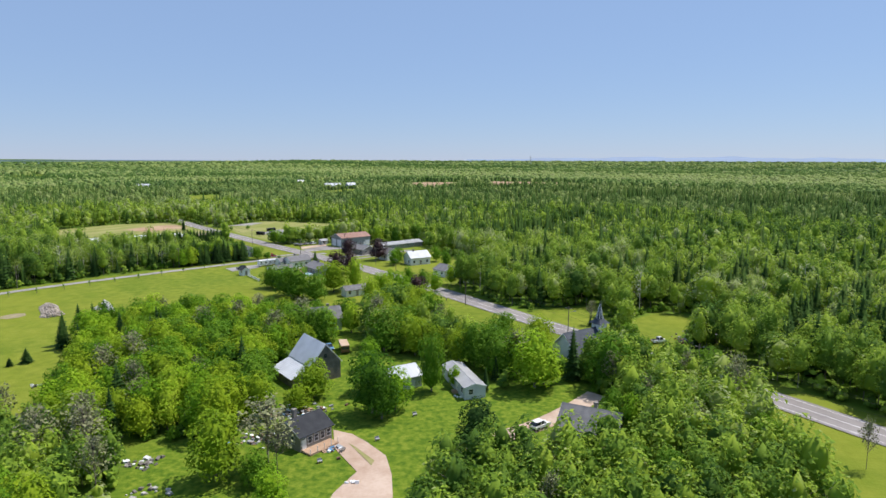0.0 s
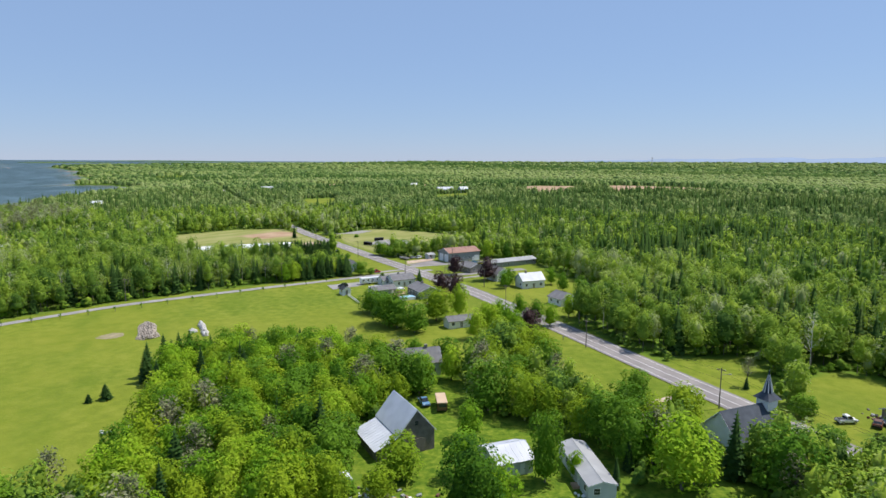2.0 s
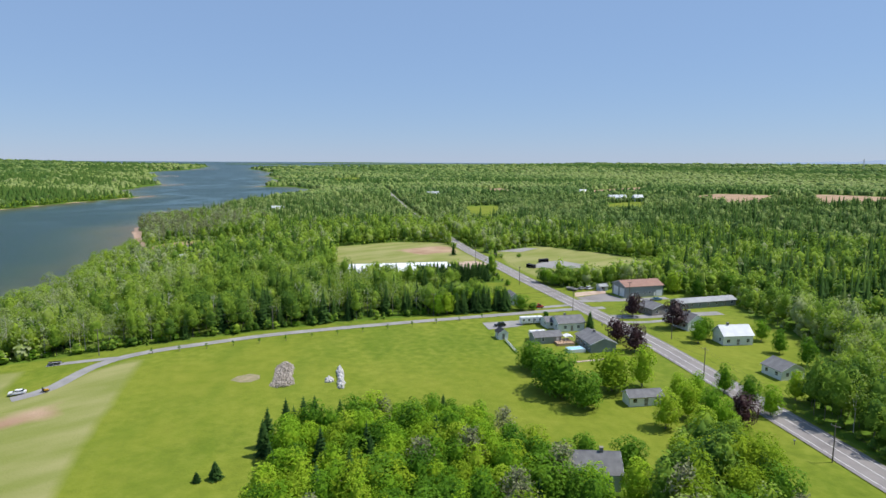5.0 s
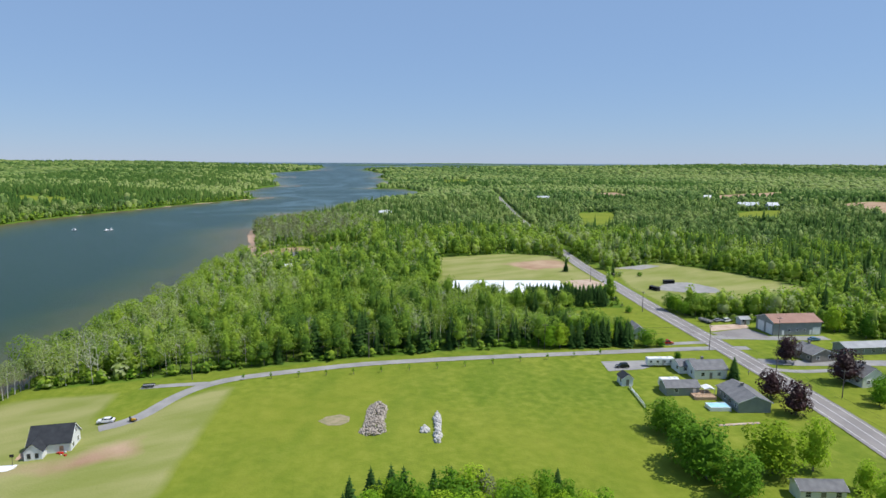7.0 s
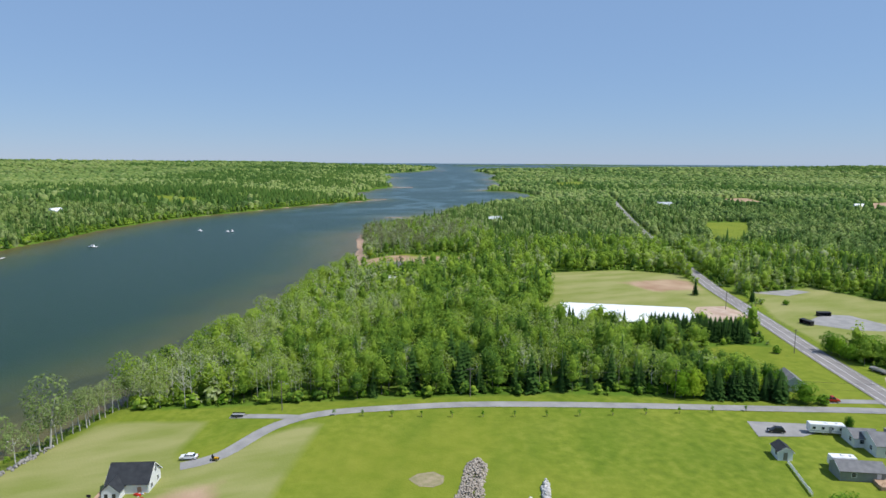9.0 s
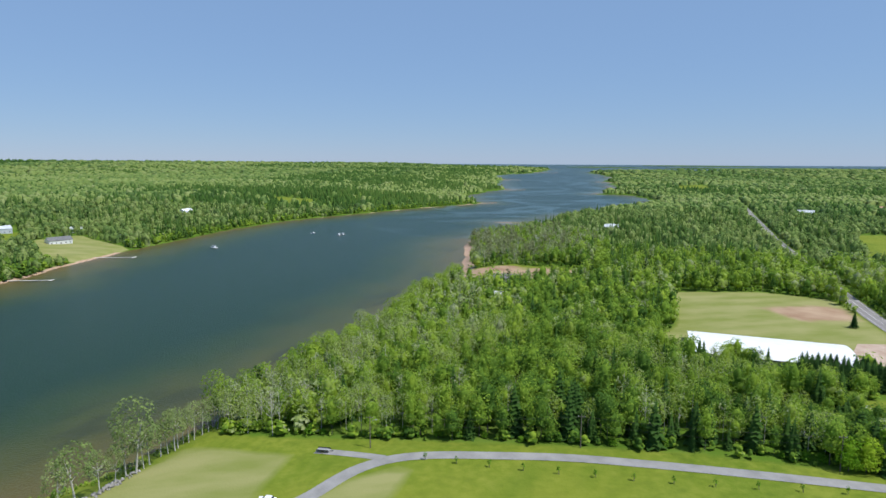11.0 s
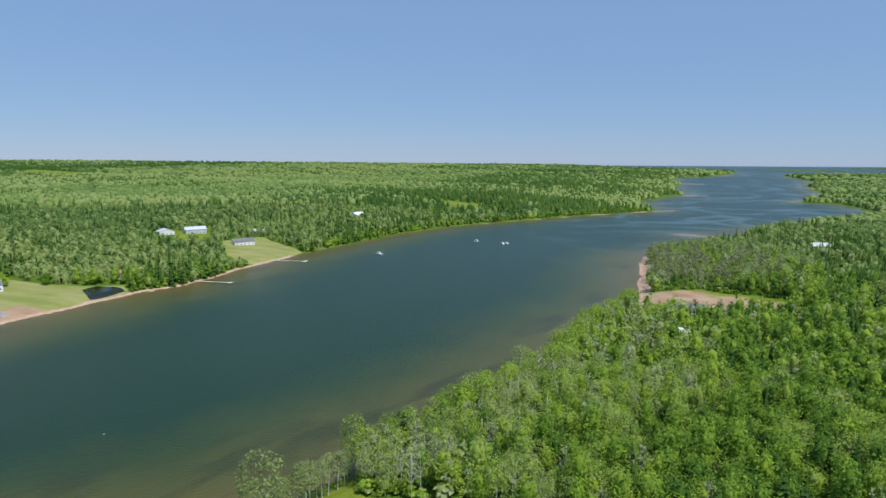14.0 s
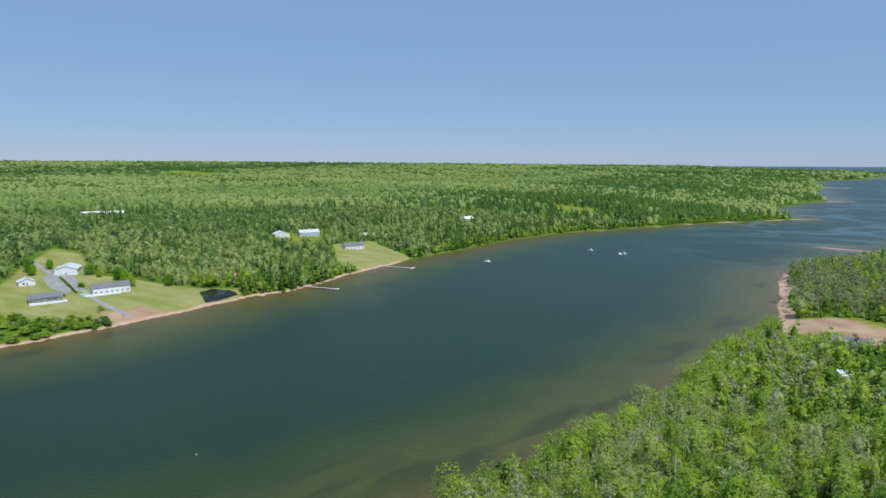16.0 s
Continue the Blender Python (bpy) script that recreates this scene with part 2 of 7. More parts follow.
def water_material():
    m = bpy.data.materials.new("river water over sand")
    m.use_nodes = True
    n, l = m.node_tree.nodes, m.node_tree.links
    b = n["Principled BSDF"]
    b.inputs["Roughness"].default_value = 0.28
    b.inputs["IOR"].default_value = 1.33
    b.inputs["Specular IOR Level"].default_value = 0.22
    geo = n.new("ShaderNodeNewGeometry")
    at = n.new("ShaderNodeAttribute"); at.attribute_name = "depth"
    t = n.new("ShaderNodeTexNoise"); t.inputs["Scale"].default_value = 0.03; t.inputs["Detail"].default_value = 5
    l.new(geo.outputs["Position"], t.inputs["Vector"])
    ad = n.new("ShaderNodeMath"); ad.operation = "MULTIPLY_ADD"
    l.new(t.outputs["Fac"], ad.inputs[0]); ad.inputs[1].default_value = 0.35
    l.new(at.outputs["Fac"], ad.inputs[2])
    r = n.new("ShaderNodeValToRGB")
    e = r.color_ramp.elements
    stops = [(0.12, (0.15, 0.1, 0.045)), (0.22, (0.1, 0.085, 0.026)), (0.42, (0.07, 0.074, 0.02)), (0.75, (0.028, 0.05, 0.016)), (1.0, (0.013, 0.037, 0.018))]
    while len(e) < len(stops):
        e.new(0.5)
    for el, (p, c) in zip(e, stops):
        el.position, el.color = p, (*c, 1)
    l.new(ad.outputs[0], r.inputs["Fac"])
    def step_of(sock, lo, hi):
        q = n.new("ShaderNodeMapRange"); q.clamp = True
        q.inputs["From Min"].default_value, q.inputs["From Max"].default_value = lo, hi
        l.new(sock, q.inputs["Value"])
        return q.outputs[0]

    def times(a_, b_):
        q = n.new("ShaderNodeMath"); q.operation = "MULTIPLY"
        l.new(a_, q.inputs[0])
        if isinstance(b_, float):
            q.inputs[1].default_value = b_
        else:
            l.new(b_, q.inputs[1])
        return q.outputs[0]

    mp = n.new("ShaderNodeMapping"); mp.vector_type = "TEXTURE"; mp.inputs["Rotation"].default_value = (0, 0, radians(123)); mp.inputs["Scale"].default_value = (3.5, 1, 1)
    l.new(geo.outputs["Position"], mp.inputs["Vector"])
    weed = n.new("ShaderNodeTexNoise"); weed.inputs["Scale"].default_value = 0.07; weed.inputs["Detail"].default_value = 5
    l.new(mp.outputs[0], weed.inputs["Vector"])
    band = times(step_of(at.outputs["Fac"], 0.05, 0.15), step_of(at.outputs["Fac"], 0.8, 0.35))
    weedy = times(step_of(weed.outputs["Fac"], 0.55, 0.66), band)
    mx = n.new("ShaderNodeMix"); mx.data_type = "RGBA"
    l.new(times(weedy, 0.5), mx.inputs["Factor"]); l.new(r.outputs["Color"], mx.inputs[6]); mx.inputs[7].default_value = (0.018, 0.026, 0.014, 1)
    # pale wind streaks far out: sky sheen painted into the water's base colour
    sheen_lanes = n.new("ShaderNodeTexNoise"); sheen_lanes.inputs["Scale"].default_value = 0.0028; sheen_lanes.inputs["Detail"].default_value = 3; sheen_lanes.inputs["Distortion"].default_value = 1.4
    l.new(geo.outputs["Position"], sheen_lanes.inputs["Vector"])
    ridge_ = times(step_of(sheen_lanes.outputs["Fac"], 0.47, 0.5), step_of(sheen_lanes.outputs["Fac"], 0.53, 0.5))
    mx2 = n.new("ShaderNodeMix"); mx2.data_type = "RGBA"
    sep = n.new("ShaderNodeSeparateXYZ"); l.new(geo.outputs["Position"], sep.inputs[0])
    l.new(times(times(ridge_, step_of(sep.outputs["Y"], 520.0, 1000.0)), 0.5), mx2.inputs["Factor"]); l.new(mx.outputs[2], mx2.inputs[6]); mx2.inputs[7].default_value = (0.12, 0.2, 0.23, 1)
    l.new(mx2.outputs[2], b.inputs["Base Color"])
    bp = n.new("ShaderNodeBump"); bp.inputs["Strength"].default_value = 0.7; bp.inputs["Distance"].default_value = 0.5
    t2 = n.new("ShaderNodeTexNoise"); t2.inputs["Scale"].default_value = 1.3; t2.inputs["Detail"].default_value = 5
    l.new(geo.outputs["Position"], t2.inputs["Vector"])
    l.new(t2.outputs["Fac"], bp.inputs["Height"])
    l.new(bp.outputs[0], b.inputs["Normal"])
    return m


# ---------------------------------------------------------------- plan of the land
WATER_Z = -6.5
NEAR_SHORE = [(-190, -900), (-200, 60), (-214, 160), (-228, 236), (-238, 256), (-247, 272), (-254, 288), (-268, 312), (-289, 342), (-308, 376), (-341, 405),
              (-366, 443), (-395, 481), (-426, 515), (-460, 540), (-536, 598), (-585, 640), (-600, 690), (-630, 760), (-668, 836), (-712, 820), (-680, 860),
              (-731, 945), (-783, 1158), (-835, 1353), (-999, 1496), (-1094, 1546), (-1140, 1498), (-1236, 1708), (-1472, 1966), (-1752, 2248), (-1875, 2475),
              (-2446, 2915), (-2423, 3091), (-2215, 3496), (-1622, 4187), (-1100, 4850), (-1000, 6500)]
FAR_SHORE = [(-340, -900), (-380, -60), (-445, 68), (-461, 89), (-485, 114), (-522, 152), (-554, 181), (-574, 212), (-635, 256), (-705, 313), (-784, 393),
             (-850, 461), (-920, 560), (-955, 660), (-1013, 835), (-1034, 930), (-1056, 1030), (-1095, 1045), (-1190, 1090), (-1316, 1198), (-1360, 1272),
             (-1420, 1350), (-1452, 1440), (-1500, 1470), (-1640, 1560), (-1850, 1740), (-1990, 1850), (-2010, 1915), (-2120, 1950), (-2300, 2090), (-2446, 2236),
             (-2490, 2440), (-2572, 2609), (-2740, 2830), (-2860, 3010), (-2971, 3100), (-3250, 3080), (-3700, 2900), (-4300, 2750), (-6000, 3100), (-6000, 6500)]
MAIN_ROAD = [(160, 110), (130, 165), (108, 205), (87, 241), (63, 279), (28, 334), (7, 365), (-13, 395), (-45, 435), (-82, 480), (-135, 548), (-161, 580), (-225, 670),
             (-369, 881), (-524, 1124), (-643, 1313), (-742, 1467)]
LANE = [(-38, 441), (-51, 432), (-85, 402), (-125, 368), (-152, 343), (-173, 318), (-180, 307), (-182, 297), (-177, 284), (-170, 274), (-176, 266)]
CLEAR = [
    [(-239, 276), (-230, 272), (-214, 286), (-193, 309), (-155, 350), (-129, 377), (-114, 388), (-94, 405), (-75, 424), (-45, 436), (-10, 392), (28, 334), (63, 280), (85, 245),
     (108, 208), (125, 180), (130, 100), (0, 60), (-190, 60), (-216, 160), (-232, 236), (-243, 256), (-251, 270)],
    [(-81, 424), (-70, 425), (-60, 430), (-72, 452), (-88, 447)],
    [(-122, 448), (-102, 438), (-80, 436), (-74, 450), (-98, 480), (-112, 470)],
    [(-60, 426), (-74, 450), (-100, 482), (-120, 512), (-108, 520), (-70, 480), (-40, 440)],
    [(-141, 582), (-122, 627), (-60, 605), (-20, 580), (-30, 530), (-48, 500), (-66, 497), (-82, 496), (-96, 512), (-112, 530)],
    [(-82, 486), (-78, 475), (-50, 480), (-30, 486), (12, 482), (20, 455), (42, 410), (46, 380), (30, 345), (25, 338), (-13, 396), (-45, 434)],
    [(56, 307), (82, 312), (80, 285), (66, 278)],
    [(80, 285), (100, 303), (118, 290), (108, 266), (85, 260)],
    [(-272, 553), (-234, 602), (-198, 614), (-160, 570), (-128, 530), (-120, 498), (-134, 478), (-184, 444), (-206, 456), (-216, 490), (-232, 515)],
    [(-421, 505), (-432, 522), (-424, 546), (-416, 560), (-395, 563), (-381, 576), (-354, 581), (-322, 562), (-335, 537), (-345, 520), (-342, 500), (-366, 472), (-395, 489)],
    [(-50, 1290), (-7, 1431), (93, 1361), (48, 1110), (15, 1090)], [(125, 1130), (150, 1487), (329, 1423), (300, 1240)],
    [(-330, 850), (-250, 800), (-241, 767), (-290, 800)], [(-500, 40), (-545, 15), (-640, 0), (-690, -5), (-670, 25), (-600, 60), (-590, 95), (-570, 143), (-570, 170), (-558, 176), (-530, 160), (-500, 150), (-480, 125), (-492, 92), (-487, 70)],
    [(-767, 240), (-798, 284), (-715, 318), (-655, 275), (-655, 246)], [(-1211, 634), (-1140, 705), (-1070, 664), (-1107, 619)],
    [(-822, 176), (-780, 166), (-745, 200), (-772, 228), (-818, 234)], [(-3700, -650), (-3359, -338), (-3000, -300), (-3300, -600)],
    [(-330, 983), (-292, 1020), (-220, 811), (-242, 786)],
    [(-151, 1111), (-101, 1157), (-91, 1000), (-128, 965)],
    [(-273, 1576), (-172, 1879), (-143, 1580), (-218, 1334)],
    [(-523, 1485), (-491, 1600), (-362, 1371), (-407, 1326)],
    [(-1254, 1998), (-1239, 2157), (-1027, 1819), (-1082, 1763)],
]
DRY = [[(-205, 180), (-212, 235), (-226, 262), (-200, 284), (-182, 266), (-172, 272), (-176, 290), (-173, 309), (-147, 277), (-128, 254), (-70, 190), (-120, 120)], CLEAR[8], CLEAR[4], CLEAR[13], CLEAR[14]]
SOIL = [CLEAR[20], CLEAR[21], [(-360, 500), (-345, 540), (-330, 560), (-355, 576), (-395, 558), (-385, 515)], [(-215, 560), (-190, 600), (-165, 575), (-180, 550)], CLEAR[10], CLEAR[11], [(-432, 512), (-424, 548), (-405, 556), (-385, 545), (-390, 510), (-410, 495)], [(-172, 240), (-158, 245), (-150, 265), (-160, 268)],
        [(-505, 95), (-475, 118), (-500, 150), (-520, 120)]]
# long uncut grass round the farm and cottages
ROUGH = [[(-44, 150), (-30, 205), (-18, 250), (-14, 282), (2, 292), (24, 262), (40, 246), (62, 246), (62, 150)]]
# woods that stand inside the clearings
WOODS = [
    [(-57, 225), (-61, 232), (-71, 250), (-84, 275), (-73, 282), (-52, 299), (-28, 291), (-12, 274), (-14, 258), (-18, 246), (-18, 236), (-13, 226), (-12, 215), (-18, 206), (-36, 206), (-42, 203), (-58, 212)],
    [(-190, 60), (-55, 60), (-36, 150), (-28, 178), (-30, 190), (-32.5, 199), (-40, 203), (-58, 211), (-78, 198), (-108, 176), (-180, 150)],
    [(2, 262), (0, 300), (14, 318), (20, 300), (29, 270), (36, 250), (28, 246), (14, 256)],
    [(52, 246), (60, 226), (58, 196), (20, 190), (18, 160), (40, 130), (70, 150), (82, 178), (86, 205), (90, 222), (78, 242)],
    [(36, 226), (44, 236), (58, 256), (52, 262), (36, 244)],
    [(74, 247), (82, 254), (94, 245), (100, 219), (94, 222), (84, 235)],
]


def rise(x, y):
    """The land's slow rise towards the horizon."""
    dx, dy = x + 40, y - 200
    r = np.hypot(dx, dy)
    turn = np.degrees(np.arctan2(-dx, dy))
    return np.interp(turn, (0, 35, 70, 80, 105), (44, 50, 56, 61, 70)) * np.clip((r - 900) / 3800, 0, 1.06) ** 2


def line_distance(x, y, line):
    d = np.full(x.shape, 1e9)
    for (ax, ay), (bx, by) in zip(line[:-1], line[1:]):
        ux, uy = bx - ax, by - ay
        t = np.clip(((x - ax) * ux + (y - ay) * uy) / (ux * ux + uy * uy), 0, 1)
        d = np.minimum(d, np.hypot(x - ax - t * ux, y - ay - t * uy))
    return d


def inside(x, y, poly):
    w = np.zeros(x.shape, bool)
    for (ax, ay), (bx, by) in zip(poly, poly[1:] + poly[:1]):
        if ay != by:
            w ^= ((ay > y) != (by > y)) & (x < (bx - ax) * (y - ay) / (by - ay) + ax)
    return w


def poly_distance(x, y, poly):
    d = line_distance(x, y, poly + poly[:1])
    return np.where(inside(x, y, poly), d, -d)


RIVER = NEAR_SHORE + FAR_SHORE[::-1]


def shore_distance(x, y):
    """Metres inland; negative on the water. Also whether the far bank is the nearer one."""
    dn, df = line_distance(x, y, NEAR_SHORE), line_distance(x, y, FAR_SHORE)
    d = np.minimum(dn, df)
    d = d + 1.5 * np.sin(x * 0.11 + y * 0.05) + 1.2 * np.sin(y * 0.17 - x * 0.03)
    return np.where(inside(x, y, RIVER), -np.abs(d), np.abs(d)), df < dn


def ground_z(x, y):
    x, y = np.asarray(x, float), np.asarray(y, float)
    d, far = shore_distance(x, y)
    z = np.where(d < 0, -0.3 + 0.06 * np.maximum(d, -60), np.where(d < 6, d * 0.2 - 0.3, 0.9))
    z = z + 2.2 * np.clip((d - 6) / 6, 0, 1) ** 2 * (3 - 2 * np.clip((d - 6) / 6, 0, 1))
    z = z + 6.8 * (1 - np.exp(-np.maximum(d - 12, 0) / 90))
    z = z + np.where(far, 0.07 * np.clip(d - 60, 0, 200), 0)
    z = z + 10 * np.exp(-((x - 150) ** 2 + (y - 1330) ** 2) / (2 * 220.0 ** 2))
    z = z * (1 - 0.85 * np.clip((np.hypot(x + 40, y - 200) - 900) / 2200, 0, 1))
    return WATER_Z + z + rise(x, y)


def gz(x, y):
    return float(ground_z(np.array([x]), np.array([y]))[0])


def clear_distance(x, y):
    """Positive in the open, negative in the woods."""
    c = np.full(x.shape, -1e9)
    for p in CLEAR:
        c = np.maximum(c, poly_distance(x, y, p))
    for p in WOODS:
        c = np.minimum(c, -poly_distance(x, y, p))
    c = np.maximum(c, np.where(y > 590, 5.2, np.where((y > 283) & (y < 350), 5.5, 10)) - line_distance(x, y, MAIN_ROAD))
    return np.maximum(c, 6 - line_distance(x, y, LANE))


def mesh_from(name, v, f, mats, mi=None, smooth=False, attrs=None):
    me = bpy.data.meshes.new(name)
    v, f = np.ascontiguousarray(v, np.float32), np.ascontiguousarray(f, np.int32)
    k = f.shape[1]
    me.vertices.add(len(v))
    me.vertices.foreach_set("co", v.ravel())
    me.loops.add(f.size)
    me.loops.foreach_set("vertex_index", f.ravel())
    me.polygons.add(len(f))
    me.polygons.foreach_set("loop_start", np.arange(0, f.size, k, dtype=np.int32))
    me.polygons.foreach_set("loop_total", np.full(len(f), k, np.int32))
    for m in mats:
        me.materials.append(m)
    if mi is not None:
        me.polygons.foreach_set("material_index", np.ascontiguousarray(mi, np.int32))
    if smooth:
        me.polygons.foreach_set("use_smooth", np.ones(len(f), bool))
    for key, val in (attrs or {}).items():
        a = me.attributes.new(key, "FLOAT", "POINT")
        a.data.foreach_set("value", np.ascontiguousarray(val, np.float32))
    me.update(calc_edges=True)
    return me


def graded(lo, hi, step, end_lo, end_hi, grow=1.12):
    out = list(np.arange(lo, hi + step, step))
    s = step
    while out[-1] < end_hi:
        s = min(s * grow, 110); out.append(out[-1] + s)
    s, left = step, []
    c = lo
    while c > end_lo:
        s = min(s * grow, 110); c -= s; left.append(c)
    return np.array(left[::-1] + out)


def grid_mesh(xs, ys):
    X, Y = np.meshgrid(xs, ys)
    i = np.arange(len(xs) * len(ys)).reshape(len(ys), len(xs))
    f = np.stack([i[:-1, :-1], i[:-1, 1:], i[1:, 1:], i[1:, :-1]], -1).reshape(-1, 4)
    return X.ravel(), Y.ravel(), f


xs, ys = graded(-720, 170, 5, -6000, 6000, 1.06), graded(0, 640, 5, -2500, 6500, 1.06)
gx, gy, gf = grid_mesh(xs, ys)
gd, gfar = shore_distance(gx, gy)
dry, soil, rough_ = np.full(gx.shape, -20.0), np.full(gx.shape, -20.0), np.full(gx.shape, -20.0)
for p in DRY:
    dry = np.maximum(dry, np.clip(poly_distance(gx, gy, p), -20, 20))
for p in ROUGH:
    rough_ = np.maximum(rough_, np.clip(poly_distance(gx, gy, p), -20, 20))
for p in SOIL:
    soil = np.maximum(soil, np.clip(poly_distance(gx, gy, p), -20, 20))
gme = mesh_from("ground", np.stack([gx, gy, ground_z(gx, gy)], 1), gf, [ground_material()], smooth=True,
                attrs={"shore": gd - np.where(~gfar & (gx < -420) & (gx > -640) & (gy > 505) & (gy < 690), 4.0, 0.0) + np.where((gx > -345) & (gy < 420) & (gy > -50), 4.0, 0.0) + np.where(gfar & (gx < -700), 7.5, 0.0) + np.where(~gfar & (gy > 900), 4.0, 0.0) + np.where(gy > 1020, 60.0, 0.0), "clear": np.clip(clear_distance(gx, gy), -50, 50), "dry": dry, "soil": soil, "rough": rough_})
tagged(new("ground", gme), "green mown fields, forest floor and red sandy shore", "ground", kind="structure")
del gx, gy, gd, dry, soil

wx, wy, wf = grid_mesh(graded(-1000, -180, 8, -6000, 6000, 1.08), graded(-100, 900, 8, -1500, 6500, 1.08))
wd, _ = shore_distance(wx, wy)
keep = (wd[wf] < 25).any(1)
used, inv = np.unique(wf[keep], return_inverse=True)
wx, wy, wd, wf = wx[used], wy[used], wd[used], inv.reshape(-1, 4)
depth = np.clip(-wd / 105, 0, 1)
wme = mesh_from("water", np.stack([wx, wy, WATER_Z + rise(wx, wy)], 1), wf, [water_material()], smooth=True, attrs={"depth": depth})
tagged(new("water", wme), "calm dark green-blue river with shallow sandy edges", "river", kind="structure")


def resample(line, step):
    line = [Vector(p) for p in line]
    out = []
    for a, b in zip(line[:-1], line[1:]):
        k = max(1, int((b - a).length / step))
        out += [a.lerp(b, i / k) for i in range(k)]
    out.append(line[-1])
    pts = np.array([[p.x, p.y] for p in out])
    for _ in range(12):
        pts[1:-1] = 0.25 * pts[:-2] + 0.5 * pts[1:-1] + 0.25 * pts[2:]
    return pts


def ribbon(pts, lo, hi, lift, dash=None):
    """A strip along pts from offset lo to hi (to the right positive), draped over the ground."""
    t = np.gradient(pts, axis=0)
    t /= np.linalg.norm(t, axis=1)[:, None]
    nrm = np.stack([t[:, 1], -t[:, 0]], 1)
    k = max(2, int(abs(hi - lo) / 3) + 1)
    offs = np.linspace(lo, hi, k)
    P = pts[:, None, :] + nrm[:, None, :] * offs[None, :, None]
    zc = ground_z(pts[:, 0], pts[:, 1]) + lift
    Z = np.repeat(zc[:, None], k, 1)
    v = np.concatenate([P, Z[..., None]], 2).reshape(-1, 3)
    i = np.arange(len(pts) * k).reshape(len(pts), k)
    f = np.stack([i[:-1, :-1], i[:-1, 1:], i[1:, 1:], i[1:, :-1]], -1)
    if dash:
        f = f[::dash]
    return v, f.reshape(-1, 4)


def strip(name, pts, lo, hi, lift, material, parent=None, dash=None, label="", category="", kind=""):
    v, f = ribbon(pts, lo, hi, lift, dash)
    ob = new(name, mesh_from(name, v, f, [material]))
    ob.parent = parent
    if label:
        tagged(ob, label, category, kind=kind)
    return ob


road_pts = resample(MAIN_ROAD, 4)
road = strip("road", road_pts, -4.6, 4.6, 0.16, M_ASPHALT, label="worn grey two-lane asphalt road with pale shoulders", category="road", kind="structure")
strip("edge_line", road_pts, -3.45, -3.3, 0.18, M_LINE, road)
strip("edge_line", road_pts, 3.3, 3.45, 0.18, M_LINE, road)
strip("centre_line", road_pts, -0.08, 0.08, 0.18, M_LINE, road)
lane_pts = resample(LANE, 3)
strip("lane", lane_pts, -2.2, 2.2, 0.12, M_LANE, label="pale grey paved lane past the field", category="lane", kind="structure")

# ---------------------------------------------------------------- trees
RNG = np.random.default_rng(7)


def ico(sub):
    bm = bmesh.new()
    bmesh.ops.create_icosphere(bm, subdivisions=sub, radius=1)
    v = np.array([p.co[:] for p in bm.verts])
    f = np.array([[p.index for p in q.verts] for q in bm.faces])
    bm.free()
    return v, f


ICO1, ICO2 = ico(1), ico(2)


class Shape:
    """Collects triangles with a material slot each."""

    def __init__(self):
        self.v, self.f, self.m, self.n = [], [], [], 0

    def add(self, v, f, m=0):
        self.v.append(np.asarray(v, float))
        self.f.append(np.asarray(f) + self.n)
        self.m.append(np.full(len(f), m))
        self.n += len(v)
        return self

    def done(self):
        return np.concatenate(self.v), np.concatenate(self.f), np.concatenate(self.m)


def rand_dirs(k, zmin=-0.45):
    z = RNG.uniform(zmin, 1, k)
    a = RNG.uniform(0, 2 * np.pi, k)
    r = np.sqrt(1 - z * z)
    return np.stack([r * np.cos(a), r * np.sin(a), z], 1)


def leaf_tris(c, nrm, size, single=False):
    """Small bent leaf sprays, two triangles each (or one), at c facing nrm."""
    k = len(c)
    nrm = nrm / np.linalg.norm(nrm, axis=1)[:, None]
    a = np.cross(nrm, RNG.normal(size=(k, 3)))
    a /= np.linalg.norm(a, axis=1)[:, None] + 1e-9
    b = np.cross(nrm, a)
    s = size * RNG.uniform(0.6, 1.3, k)[:, None]
    w = s * RNG.uniform(0.55, 0.9, k)[:, None]
    sag = nrm * s * 0.25
    if single:
        v = np.stack([c - a * s - sag, c + b * w * 1.5, c + a * s - sag], 1).reshape(-1, 3)
        return v, np.arange(3 * k).reshape(k, 3)
    v = np.stack([c - a * s - sag, c + b * w, c + a * s - sag, c - b * w], 1).reshape(-1, 3)
    i = np.arange(k)[:, None] * 4
    f = np.concatenate([i + [[0, 1, 3]], i + [[1, 2, 3]]])
    return v, f


def tube(a, b, ra, rb, sides=5):
    a, b = np.asarray(a, float), np.asarray(b, float)
    d = (b - a) / np.linalg.norm(b - a)
    u = np.cross(d, [0.3, 0.9, 0.2]); u /= np.linalg.norm(u)
    w = np.cross(d, u)
    t = np.arange(sides) * 2 * np.pi / sides
    ring = np.cos(t)[:, None] * u + np.sin(t)[:, None] * w
    v = np.concatenate([a + ring * ra, b + ring * rb])
    i = np.arange(sides); j = (i + 1) % sides
    return v, np.concatenate([np.stack([i, j, j + sides], 1), np.stack([i, j + sides, i + sides], 1)])


